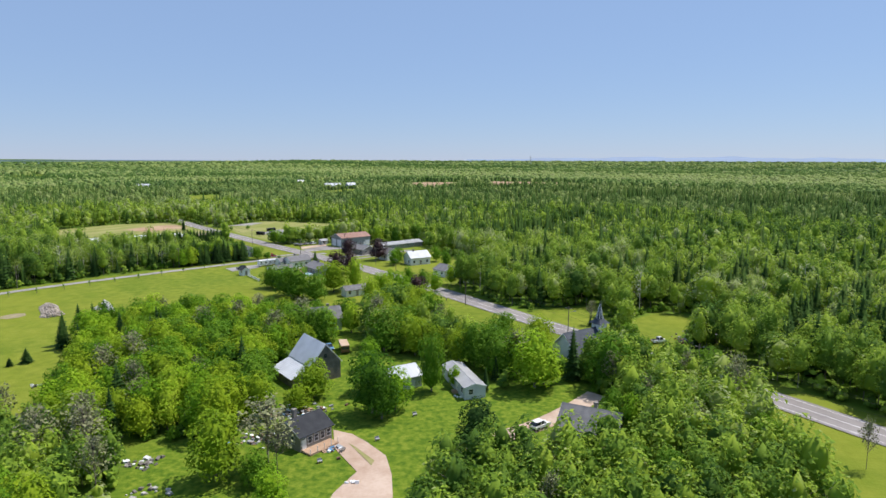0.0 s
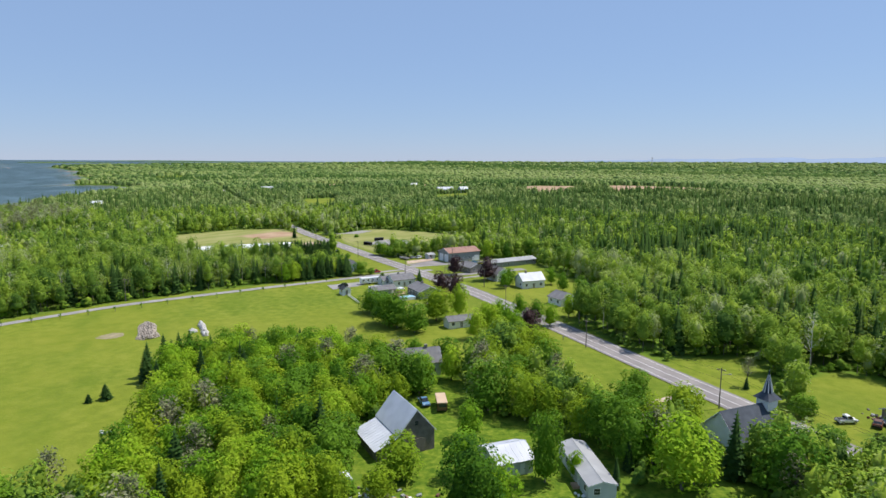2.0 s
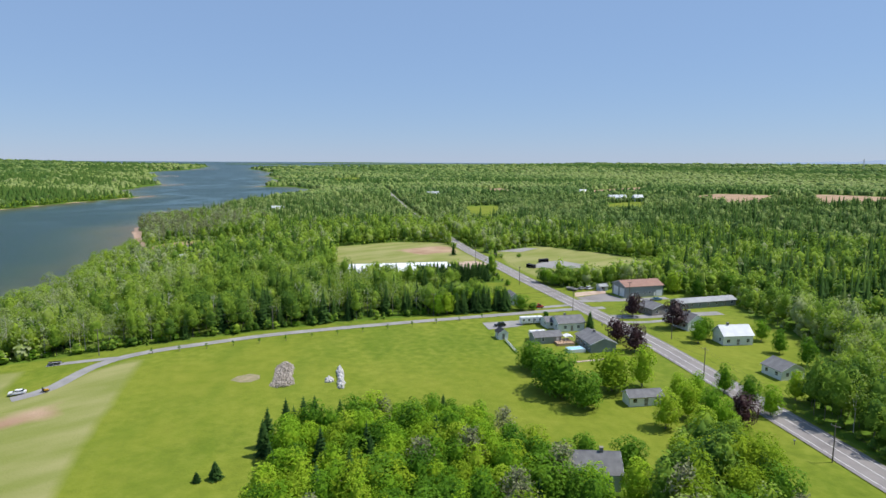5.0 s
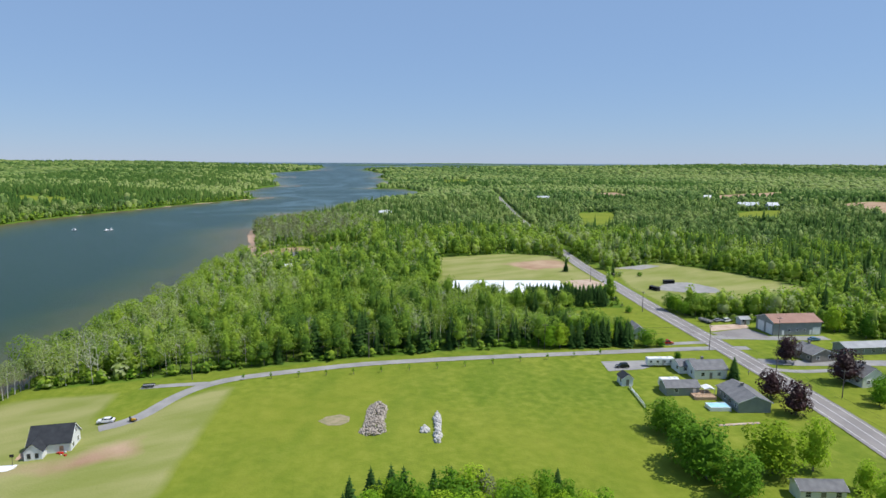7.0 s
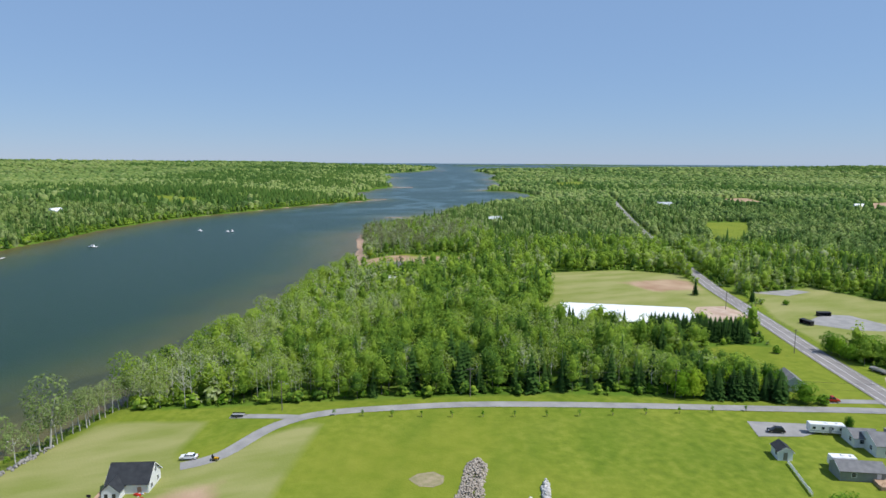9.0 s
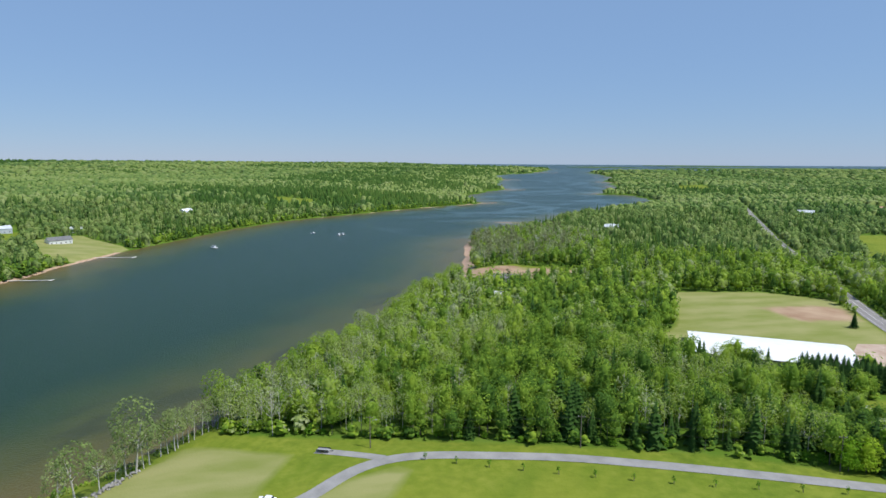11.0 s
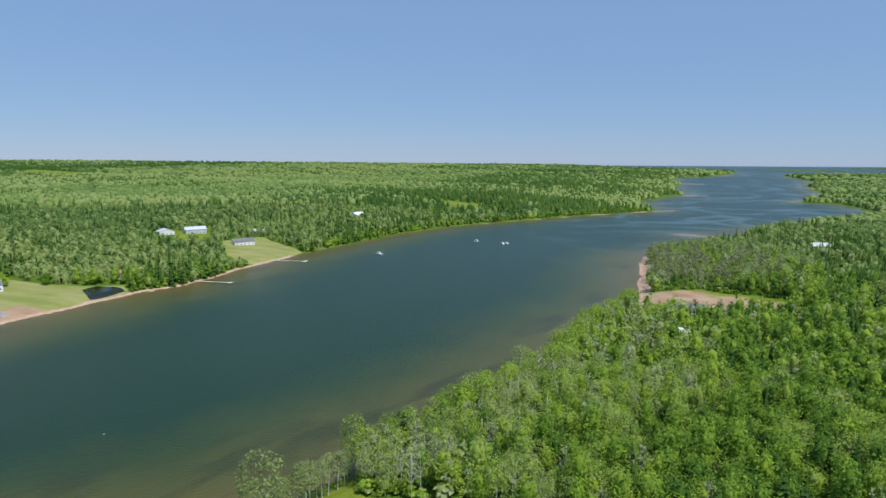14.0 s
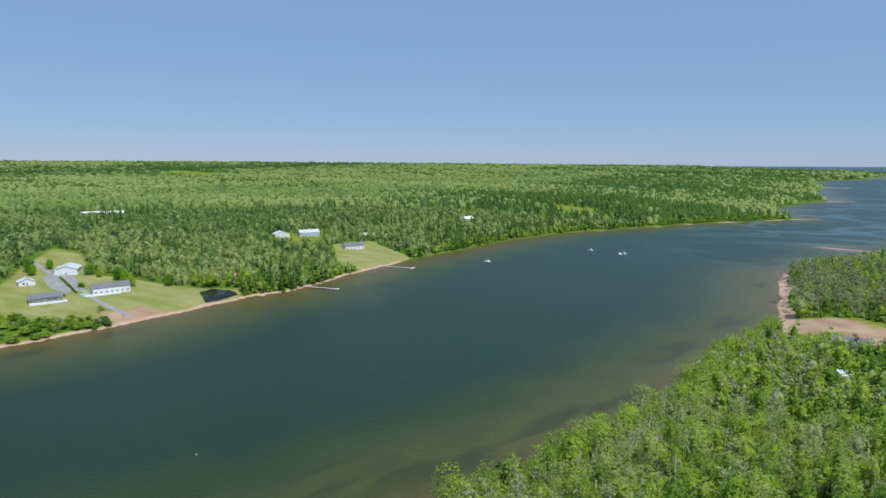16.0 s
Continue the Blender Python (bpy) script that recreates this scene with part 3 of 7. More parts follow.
def broadleaf(leaves, lobes, size, core, height=10.0, wide=2.6, base=2.6, low=-0.45, single=False):
    """Crown of several uneven lobes covered in leaf sprays: vertices, triangles, slots."""
    s = Shape()
    mid = (base + height) / 2
    half = (height - base) / 2
    L = [(np.array([0, 0, mid]), np.array([wide * 0.72, wide * 0.72, half * 0.9])), (np.array([0, 0, base + half * 0.55]), np.array([wide * 0.95, wide * 0.95, half * 0.6]))]
    for d in rand_dirs(lobes, -0.75):
        r = wide * RNG.uniform(0.28, 0.52)
        L.append((np.array([0, 0, mid]) + d * np.array([wide * 0.72, wide * 0.72, half * 0.76]) * RNG.uniform(0.8, 1.1), np.array([r, r, r * RNG.uniform(0.75, 1.0)])))
    area = np.array([r.prod() ** (2 / 3) for _, r in L])
    pick = RNG.choice(len(L), leaves * 3, p=area / area.sum())
    d = rand_dirs(len(pick), low)
    C, R = np.array([c for c, _ in L]), np.array([r for _, r in L])
    pos = C[pick] + d * R[pick] * RNG.uniform(0.82, 1.12, (len(pick), 1))
    hid = np.zeros(len(pick), bool)
    for k, (c, r) in enumerate(L):
        hid |= (np.linalg.norm((pos - c) / r, axis=1) < 0.8) & (pick != k)
    pos, d = pos[~hid][:leaves], d[~hid][:leaves]
    s.add(*leaf_tris(pos, d + [0, 0, 0.75] + RNG.normal(size=d.shape) * 0.4, size, single))
    if core is not None:
        for c, r in L[:1] + L[1:2] * (lobes > 0):
            v = core[0] * (1 + RNG.uniform(-0.16, 0.16, (len(core[0]), 1)))
            s.add(c + v * r * 0.78, core[1])
    return s


def trunk_shape(s, height=10.0, base=2.6, r=0.2, limbs=5, lean=0.0, slot=1, sides=5):
    top = np.array([lean, 0, height * 0.72])
    s.add(*tube((0, 0, -0.5), (lean * 0.4, 0, base), r, r * 0.75, sides), slot)
    s.add(*tube((lean * 0.4, 0, base), top, r * 0.75, r * 0.15, sides), slot)
    for k in range(limbs):
        z = RNG.uniform(base * 0.8, height * 0.55)
        a = RNG.uniform(0, 6.28)
        ln = RNG.uniform(0.15, 0.26) * height
        o = np.array([lean * 0.5, 0, z])
        s.add(*tube(o, o + np.array([np.cos(a) * ln, np.sin(a) * ln, ln * 0.8]), r * 0.42, r * 0.08, 3), slot)
    return s


def bare_tree(twigs, leaves, size, height=11.0):
    """A grey half-bare tree: thin upswept twigs with few leaves."""
    s = Shape()
    s.add(*tube((0, 0, -0.5), (0.1, 0, height * 0.55), 0.11, 0.07, 4), 1)
    s.add(*tube((0.1, 0, height * 0.55), (0.2, 0.1, height), 0.07, 0.02, 3), 1)
    tips = []
    for k in range(twigs):
        z = height * RNG.uniform(0.3, 0.9)
        a = RNG.uniform(0, 6.28)
        ln = height * 0.36 * (1.15 - z / height)
        o = np.array([0.1, 0, z])
        e = o + np.array([np.cos(a) * ln, np.sin(a) * ln, ln * RNG.uniform(0.6, 1.3)])
        s.add(*tube(o, e, 0.04, 0.012, 3), 1)
        tips.append(o + (e - o) * RNG.uniform(0.5, 1.05))
    t = np.array(tips)[RNG.integers(0, twigs, leaves)] + RNG.normal(size=(leaves, 3)) * 0.45
    s.add(*leaf_tris(t, RNG.normal(size=(leaves, 3)) + [0, 0, 1], size))
    return s


def conifer(tiers, blades, core_sides, height=11.0, wide=2.1, base=0.8):
    """A spruce: tiers of drooping boughs round a dark core."""
    s = Shape()
    for k in range(tiers):
        u = (k + RNG.uniform(-0.2, 0.2)) / tiers
        z = base + (height - base) * u
        R = wide * (1 - u) ** 0.8 + 0.12
        a = RNG.uniform(0, 6.28) + np.arange(blades) * 6.283 / blades + RNG.normal(size=blades) * 0.15
        r = R * RNG.uniform(0.75, 1.15, blades)
        w = r * np.pi / blades * 0.95
        c, sn = np.cos(a), np.sin(a)
        rad, tan = np.stack([c, sn, 0 * a], 1), np.stack([-sn, c, 0 * a], 1)
        o = np.tile([0, 0, z + 0.35 * R * 0.5], (blades, 1))
        mid = rad * r[:, None] * 0.6 + [0, 0, z - 0.02]
        tip = rad * r[:, None] + [0, 0, z - R * 0.22]
        v = np.stack([o, mid - tan * w[:, None] - [0, 0, 0.12], tip, mid + tan * w[:, None] - [0, 0, 0.12]], 1).reshape(-1, 3)
        i = np.arange(blades)[:, None] * 4
        s.add(v, np.concatenate([i + [[0, 1, 2]], i + [[0, 2, 3]]]))
    if core_sides:
        t = np.arange(core_sides) * 6.283 / core_sides
        ring = np.stack([np.cos(t) * wide * 0.6, np.sin(t) * wide * 0.6, 0 * t + base], 1)
        v = np.concatenate([ring, [[0, 0, height * 1.02]]])
        i = np.arange(core_sides)
        s.add(v, np.stack([i, (i + 1) % core_sides, 0 * i + core_sides], 1))
    return s


def pine(leaves, size, height=13.0):
    """A tall thin pine with bare trunk and plumes of needles."""
    s = Shape()
    s.add(*tube((0, 0, -0.5), (0.15, 0.1, height), 0.16, 0.03, 4), 1)
    pos = []
    for k in range(9):
        z = height * RNG.uniform(0.5, 1.0)
        a = RNG.uniform(0, 6.28)
        ln = RNG.uniform(0.8, 2.2) * (1.25 - z / height) * 1.6
        e = np.array([np.cos(a) * ln, np.sin(a) * ln, z + 0.3])
        s.add(*tube((0.1, 0.05, z), e, 0.05, 0.02, 3), 1)
        pos.append(e)
    pos.append(np.array([0.15, 0.1, height]))
    t = np.array(pos)[RNG.integers(0, len(pos), leaves)] + RNG.normal(size=(leaves, 3)) * [0.6, 0.6, 0.35]
    s.add(*leaf_tris(t, RNG.normal(size=(leaves, 3)) * 0.6 + [0, 0, 1], size))
    return s


def scatter(x0, x1, y0, y1, step):
    xs, ys = np.arange(float(x0), x1, step), np.arange(float(y0), y1, step)
    X, Y = np.meshgrid(xs, ys)
    X[1::2] += step / 2
    x = X.ravel() + RNG.uniform(-0.42, 0.42, X.size) * step
    y = Y.ravel() + RNG.uniform(-0.42, 0.42, X.size) * step
    return x, y


def patchy(x, y, k, ph):
    return 0.5 + 0.25 * (np.sin(x / k + ph) * np.cos(y / k * 1.3 - ph) + np.sin((x + y) / k * 0.47 + 2 * ph) + np.sin((x - y) / k * 1.9 + ph) * 0.5) / 1.25


WALK_LINE = [(21, 93), (14, 149), (-12, 196), (-46, 230), (-91, 248)]


def in_wedge(x, y):
    return ((x - 21) < (y - 93) * 0.85 + 90) & ((x > -91) | (y > 248 + (x + 91) * 0.53 - 150))


def wooded(x, y, margin=1.5):
    d, far = shore_distance(x, y)
    c = clear_distance(x, y)
    return (d > np.where((x > -345) & (y < 430), 1.2, np.where(~far & (x < -425) & (y > 505) & (y < 690), 9.0, 3.5))) & (c < -margin) & in_wedge(x, y) & ~(~far & (x < -640) & (y > 690) & (y < 885)), d, c


def on_point(x, y, sd):
    return (x < -405) & (x > -640) & (y > 540) & (y < 735) & (sd < 135) & (sd > -1)


def joined(name, sets, mats, label, vary=0.13):
    """One mesh of many trees. sets: (shape, x, y, scale, width, turn, tint)."""
    V, F, M, A, n = [], [], [], [], 0
    for (v, f, m), x, y, sc, wd, tu, ti in sets:
        if not len(x):
            continue
        c, s = np.cos(tu)[:, None], np.sin(tu)[:, None]
        px = (v[None, :, 0] * c - v[None, :, 1] * s) * wd[:, None] + x[:, None]
        py = (v[None, :, 0] * s + v[None, :, 1] * c) * wd[:, None] + y[:, None]
        pz = v[None, :, 2] * sc[:, None] + ground_z(x, y)[:, None]
        V.append(np.stack([px, py, pz], -1).reshape(-1, 3))
        F.append((f[None] + (np.arange(len(x)) * len(v))[:, None, None] + n).reshape(-1, 3))
        M.append(np.tile(m, len(x)))
        leaf = np.repeat(RNG.normal(size=len(v) // 3 + 1), 3)[:len(v)] * vary
        A.append(np.clip(ti[:, None] + leaf[None], 0, 1).ravel())
        n += len(x) * len(v)
    me = mesh_from(name, np.concatenate(V), np.concatenate(F), mats, np.concatenate(M), attrs={"tint": np.concatenate(A)})
    return tagged(new(name, me), label, "woodland", kind="stuff")


def split_sets(x, y, shapes, size, spread, tint, lift=1.0):
    """Deal the places out over the shapes."""
    k = RNG.integers(0, len(shapes), len(x))
    sc = size * (1 + spread * RNG.normal(size=len(x)).clip(-2, 2))
    wd = sc * RNG.uniform(0.85, 1.15, len(x))
    tu = RNG.uniform(0, 6.28, len(x))
    sc = sc * np.where(line_distance(x, y, WALK_LINE) < 520, lift, 1.0) * np.where(line_distance(x, y, [(-192, 434), (-128, 468)]) < 20, 0.88, 1.0) * np.where(line_distance(x, y, [(-116, 420), (-82, 436)]) < 15, 0.62, 1.0) * np.where((x < -425) & (x > -530) & (y < 105), 0.33, 1.0)
    return [(shapes[i], x[k == i], y[k == i], sc[k == i], wd[k == i], tu[k == i], tint[k == i]) for i in range(len(shapes))]


def tint_at(x, y):
    """Leaf shade of each tree: stands of alike trees, and single ones that differ."""
    stand = 0.40 + 0.55 * (patchy(x, y, 38, 1.0) - 0.5) + 0.45 * (patchy(x, y, 13, 2.0) - 0.5) + 0.3 * (patchy(x, y, 260, 0.3) - 0.4)
    u = RNG.uniform(size=len(x))
    own = np.where(u < 0.2, 0.08, np.where(u < 0.42, 0.64, np.where(u < 0.5, 0.86, stand)))
    return np.clip(0.45 * stand + 0.55 * own + 0.11 * RNG.normal(size=len(x)), 0.02, 0.95)


def dome(leaves, size, height=10.0, wide=4.6, sides=6):
    """A far tree: an uneven rounded crown with leaf sprays standing off it."""
    s = Shape()
    t = np.arange(sides) * 6.283 / sides
    V = []
    rings = ((0.6, 0.0), (0.72, 0.55)) if leaves else ((1.0, 0.12), (0.72, 0.72))
    for r, z in rings:
        k = wide * r * RNG.uniform(0.75, 1.2, sides)
        V.append(np.stack([np.cos(t + z) * k, np.sin(t + z) * k, height * (z + RNG.uniform(-0.06, 0.06, sides))], 1))
    V.append(np.array([[RNG.uniform(-0.2, 0.2) * wide, RNG.uniform(-0.2, 0.2) * wide, height * (0.86 if leaves else 0.98)]]))
    i, j = np.arange(sides), (np.arange(sides) + 1) % sides
    F = [np.stack([i + o, j + o, j + o + sides], 1) for o in range(0, sides * (len(rings) - 1), sides)] + [np.stack([i + o, j + o + sides, i + o + sides], 1) for o in range(0, sides * (len(rings) - 1), sides)]
    k = sides * len(rings)
    F.append(np.stack([i + k - sides, j + k - sides, 0 * i + k], 1))
    s.add(np.concatenate(V), np.concatenate(F))
    if not leaves:
        return s
    d = rand_dirs(leaves, -0.3)
    pos = d * [wide, wide, height * 0.5] * RNG.uniform(0.62, 1.12, (leaves, 1)) + [0, 0, height * 0.5]
    s.add(*leaf_tris(pos, d + [0, 0, 0.4] + RNG.normal(size=d.shape) * 0.4, size, True))
    return s


def spire(height, wide, sides=5):
    """A far spruce: two stacked uneven cones."""
    s = Shape()
    t = np.arange(sides) * 6.283 / sides
    for z, r, top in ((0.05, 1.0, 0.75), (0.42, 0.62, 1.0)):
        k = wide * r * RNG.uniform(0.8, 1.2, sides)
        ring = np.stack([np.cos(t + z) * k, np.sin(t + z) * k, 0 * t + height * z], 1)
        i = np.arange(sides)
        s.add(np.concatenate([ring, [[0, 0, height * top]]]), np.stack([i, (i + 1) % sides, 0 * i + sides], 1))
    return s


# shapes for the joined woods, from near to far
NEAR_B = [trunk_shape(broadleaf(430, 13, 0.305, ICO1, h, w, b * 0.6, -0.2, True), h, 2.5, 0.13, 0, sides=3).done() for h, w, b in ((10.5, 3.0, 3.4), (9.5, 3.3, 2.6), (12, 2.6, 4.5), (11, 2.9, 3.8), (8.5, 2.9, 2.2), (12, 3.0, 5.0), (10, 3.6, 3.2))]
NEAR_S = [trunk_shape(broadleaf(420, 13, 0.24, None, h, w, b * 0.8, -0.7, True), h, b, 0.11, 4, sides=3).done() for h, w, b in ((10.5, 2.6, 4.0), (9.5, 2.9, 3.4), (11.5, 2.4, 4.6))]
NEAR_C = [conifer(12, 8, 6, RNG.uniform(9, 13), RNG.uniform(2.3, 3.0)).done() for _ in range(5)]
NEAR_G = [bare_tree(18, 62, 0.36).done() for _ in range(4)]
NEAR_P = [pine(70, 0.5).done() for _ in range(3)]
MID_B = [broadleaf(92, 7, 0.55, ICO1, RNG.uniform(9.5, 11.5), RNG.uniform(3.0, 3.7), 0.8, 0.0, True).done() for _ in range(7)]
MID_G = [bare_tree(9, 34, 0.55).done() for _ in range(3)]
MID_C = [conifer(6, 6, 5, RNG.uniform(9, 13), RNG.uniform(2.4, 3.0)).done() for _ in range(4)]
FAR_B = [dome(32, 1.0, RNG.uniform(7.5, 10.5), RNG.uniform(3.5, 4.5), 5).done() for _ in range(9)]
FAR_C = [conifer(4, 5, 5, RNG.uniform(11, 13.5), RNG.uniform(2.3, 3.0)).done() for _ in range(4)]
EDGE_B = [dome(0, 1, RNG.uniform(8.5, 10.5), RNG.uniform(4.6, 5.6), 4).done() for _ in range(6)]
EDGE_C = [spire(RNG.uniform(10, 13), RNG.uniform(3.0, 4.0), 4).done() for _ in range(4)]

for name, step, lo, hi, area, kinds, label in (
        ("woodland_near", 4.5, 0, 235, (-420, 330, 60, 520), (NEAR_B, NEAR_C, NEAR_G, NEAR_P), "dense mixed woodland of bright green broadleaf trees and dark spruces"),
        ("woodland_middle", 5.9, 235, 500, (-800, 560, -60, 760), (MID_B, MID_C, MID_G, NEAR_P), "dense mixed woodland further off along the road and river"),
        ("woodland_far", 8.3, 500, 1000, (-1300, 1200, -300, 1420), (FAR_B, FAR_C), "distant unbroken mixed woodland")):
    x, y = scatter(*area, step)
    ok, sd, cd = wooded(x, y)
    dist = line_distance(x, y, WALK_LINE)
    ok &= (dist >= lo) & (dist < hi)
    ok &= ~on_point(x, y, sd)
    if lo == 0:
        for p in WOODS:
            ok &= ~inside(x, y, p)
    ok &= line_distance(x, y, [(-142, 458), (-104, 484)]) > 11
    if lo == 0:
        ok &= (sd > 60) | (RNG.uniform(size=len(x)) < 0.88)
    x, y, sd, cd = x[ok], y[ok], sd[ok], cd[ok]
    u = RNG.uniform(size=len(x))
    con = 0.03 + 2.2 * np.clip(patchy(x, y, 60, 2.2) - 0.56, 0, 0.3) + 1.6 * np.clip(patchy(x, y, 22, 0.7) - 0.6, 0, 0.3) + 0.2 * ((x > -60) & (y > 250))
    con = np.where((cd > -14) | ((x < -430) & (y < 130) & (sd < 60)), 0.02, con)
    con = np.where((sd < 60) & (x > -430), 0.02, con) + (0.5 * np.clip(patchy(x, y, 210, 0.9) - 0.5, 0, 1) if len(kinds) == 2 else 0)
    con = con + 0.4 * ((x > -150) & (x < -85) & (y > 370) & (y < 440)) + 0.2 * ((x > -150) & (y > 520) & (y < 1000) & (cd < -14))
    con = np.where((x > -178) & (x < -70) & (y > 318) & (y < 446), np.where(cd > -20, 0.3, 0.15), con)
    grey = np.where((sd < 45) & (x > -440), 0.33, np.where(x > -60, 0.008, 0.04)) if len(kinds) > 2 else np.zeros(len(x))
    pin = np.where((x < -440) & (sd < 110) & (x > -760), 0.10, np.where(x > -60, 0.004, 0.015)) if len(kinds) > 2 else np.zeros(len(x))
    k = np.where(u < con, 1, np.where(u < con + grey, 2, np.where(u < con + grey + pin, 3, 0)))
    ti = np.clip(tint_at(x, y) + 0.02 + 0.16 * np.exp(-sd / 50) - 0.05 * ((x > -230) & (x < -60) & (y > 330) & (y < 600)), 0, 1)
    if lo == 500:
        # pale grey tint on many far trees adds to the painted haze
        haze_grey = patchy(x, y, 120, 0.9) + 0.2 * RNG.normal(size=len(x)) > 0.52
        ti = np.where(haze_grey, RNG.uniform(0.72, 0.9, len(x)), 0.7 * ti + 0.13)
    if lo == 0:
        thin = (k == 0) & (RNG.uniform(size=len(x)) < np.where(sd < 25, 0.7, np.where(sd < 70, 0.35, np.where(x > -60, 0.02, 0.06))) + (x < -60) * 2.0 * np.clip(patchy(x, y, 26, 1.4) - 0.58, 0, 0.35))
        k = np.where(thin, 4, k)
        joined("woodland_feathery", split_sets(x[thin], y[thin], NEAR_S, 1.08, 0.15, np.clip(ti[thin] * 0.35 + 0.62, 0, 1), 1.17), [M_WOOD, M_BIRCH], "thin feathery grey-green trees with pale trunks among the woodland")
    sets_b = split_sets(x[k == 0], y[k == 0], kinds[0], 1.0, 0.2, ti[k == 0], 1.15)
    joined(name, sets_b, [M_WOOD_HAZY if lo == 500 else M_WOOD, M_BARK], label)
    joined(name + "_spruce", split_sets(x[k == 1], y[k == 1], kinds[1], 0.97, 0.22, ti[k == 1], 1.15), [M_NEEDLE_WOOD, M_BARK], "dark spruces standing among the woodland")
    if len(kinds) > 2:
        joined(name + "_bare", split_sets(x[k == 2], y[k == 2], kinds[2], 0.95, 0.15, np.full((k == 2).sum(), 0.97), 1.22), [M_WOOD, M_BIRCH if lo == 0 else M_BARK], "half-bare pale grey trees among the woodland")
        if (k == 3).any():
            joined(name + "_pine", split_sets(x[k == 3], y[k == 3], kinds[3], 0.95, 0.12, ti[k == 3]), [M_NEEDLE_WOOD, M_BARK], "tall thin pines with bare trunks")

# low growth where the woods meet the open
x, y = scatter(-560, 330, -60, 640, 3.7)
ok, sd, cd = wooded(x, y, 0.2)
ok &= (cd > -4.5) & (line_distance(x, y, WALK_LINE) < 500)
x, y = x[ok], y[ok]
LOW_B = [broadleaf(18, 3, 0.75, ICO1, 5, 2.2, 0.1, 0.0).done() for _ in range(4)]
joined("undergrowth", split_sets(x, y, LOW_B, 0.62, 0.35, tint_at(x, y)), [M_WOOD], "low green bushes along the edge of the woods")

sets, dark_sets = [], []
for lo, hi, step in ((1080, 1750, 12.0), (1750, 2800, 20), (2800, 4900, 36)):
    x, y = scatter(-5000, 4200, -2600, 5200, step)
    r = np.hypot(x + 40, y - 200)
    ok = (r >= lo) & (r < hi)
    x, y = x[ok], y[ok]
    ok, sd, cd = wooded(x, y)
    x, y = x[ok], y[ok]
    dark = patchy(x, y, 150, 1.7) * 0.4 + patchy(x, y * 1.7, 420, 0.4) * 0.4 + 0.2 * patchy(x, y, 47, 0.2) + 0.09 * RNG.normal(size=len(x)) > 0.56
    wide = step / 9.5
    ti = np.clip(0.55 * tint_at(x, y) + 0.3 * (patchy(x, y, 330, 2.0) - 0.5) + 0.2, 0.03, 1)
    # horizon trees get the same pale grey tint as painted haze
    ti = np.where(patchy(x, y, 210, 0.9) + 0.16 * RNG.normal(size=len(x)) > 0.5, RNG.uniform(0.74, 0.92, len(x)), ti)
    for into, pick, shp in ((sets, ~dark, EDGE_B), (dark_sets, dark, EDGE_C)):
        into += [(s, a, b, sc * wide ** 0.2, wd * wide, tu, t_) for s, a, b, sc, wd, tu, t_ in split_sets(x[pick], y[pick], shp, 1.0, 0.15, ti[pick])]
joined("woodland_horizon", sets, [M_WOOD_HAZY], "unbroken woodland reaching the horizon", 0.1)
joined("woodland_horizon_spruce", dark_sets, [M_NEEDLE_WOOD], "dark spruce stands in the far woodland")

# ---------------------------------------------------------------- building blocks
def part(name, bm, material, parent, label=""):
    me = bpy.data.meshes.new(name)
    bm.to_mesh(me)
    bm.free()
    for m in (material if isinstance(material, (list, tuple)) else [material]):
        me.materials.append(m)
    ob = new(name, me)
    ob.parent = parent
    return tagged(ob, label)


def thing(name, x, y, turn, label, category, group="", z=None, kind=""):
    ob = new(name)
    ob.empty_display_size = 0.5
    ob.matrix_basis = pose(x, y, gz(x, y) if z is None else z, 0, 0, turn)
    return tagged(ob, label, category, group, kind)


def add_box(bm, x0, x1, y0, y1, z0, z1):
    m = Matrix.Translation(((x0 + x1) / 2, (y0 + y1) / 2, (z0 + z1) / 2)) @ Matrix.Diagonal((x1 - x0, y1 - y0, z1 - z0, 1))
    bmesh.ops.create_cube(bm, size=1, matrix=m)
    return bm


def box(x0, x1, y0, y1, z0, z1, bevel=0.0):
    bm = add_box(bmesh.new(), x0, x1, y0, y1, z0, z1)
    if bevel:
        bmesh.ops.bevel(bm, geom=bm.edges[:], offset=bevel, segments=2, affect="EDGES")
    return bm


def prism(profile, y0, y1, axis="y"):
    """A profile of (across, up) points drawn out along y (or along x)."""
    bm = bmesh.new()
    def at(a, u, d):
        return (a, d, u) if axis == "y" else (d, a, u)
    lo = [bm.verts.new(at(a, u, y0)) for a, u in profile]
    hi = [bm.verts.new(at(a, u, y1)) for a, u in profile]
    k = len(profile)
    bm.faces.new(lo)
    bm.faces.new(hi[::-1])
    for i in range(k):
        bm.faces.new((lo[i], hi[i], hi[(i + 1) % k], lo[(i + 1) % k]))
    bmesh.ops.recalc_face_normals(bm, faces=bm.faces[:])
    return bm


def cylinder(bm, a, b, ra, rb=None, sides=10):
    a, b = Vector(a), Vector(b)
    d = b - a
    m = Matrix.Translation((a + b) / 2) @ d.to_track_quat("Z", "Y").to_matrix().to_4x4()
    bmesh.ops.create_cone(bm, cap_ends=True, segments=sides, radius1=ra, radius2=ra if rb is None else rb, depth=d.length, matrix=m)
    return bm


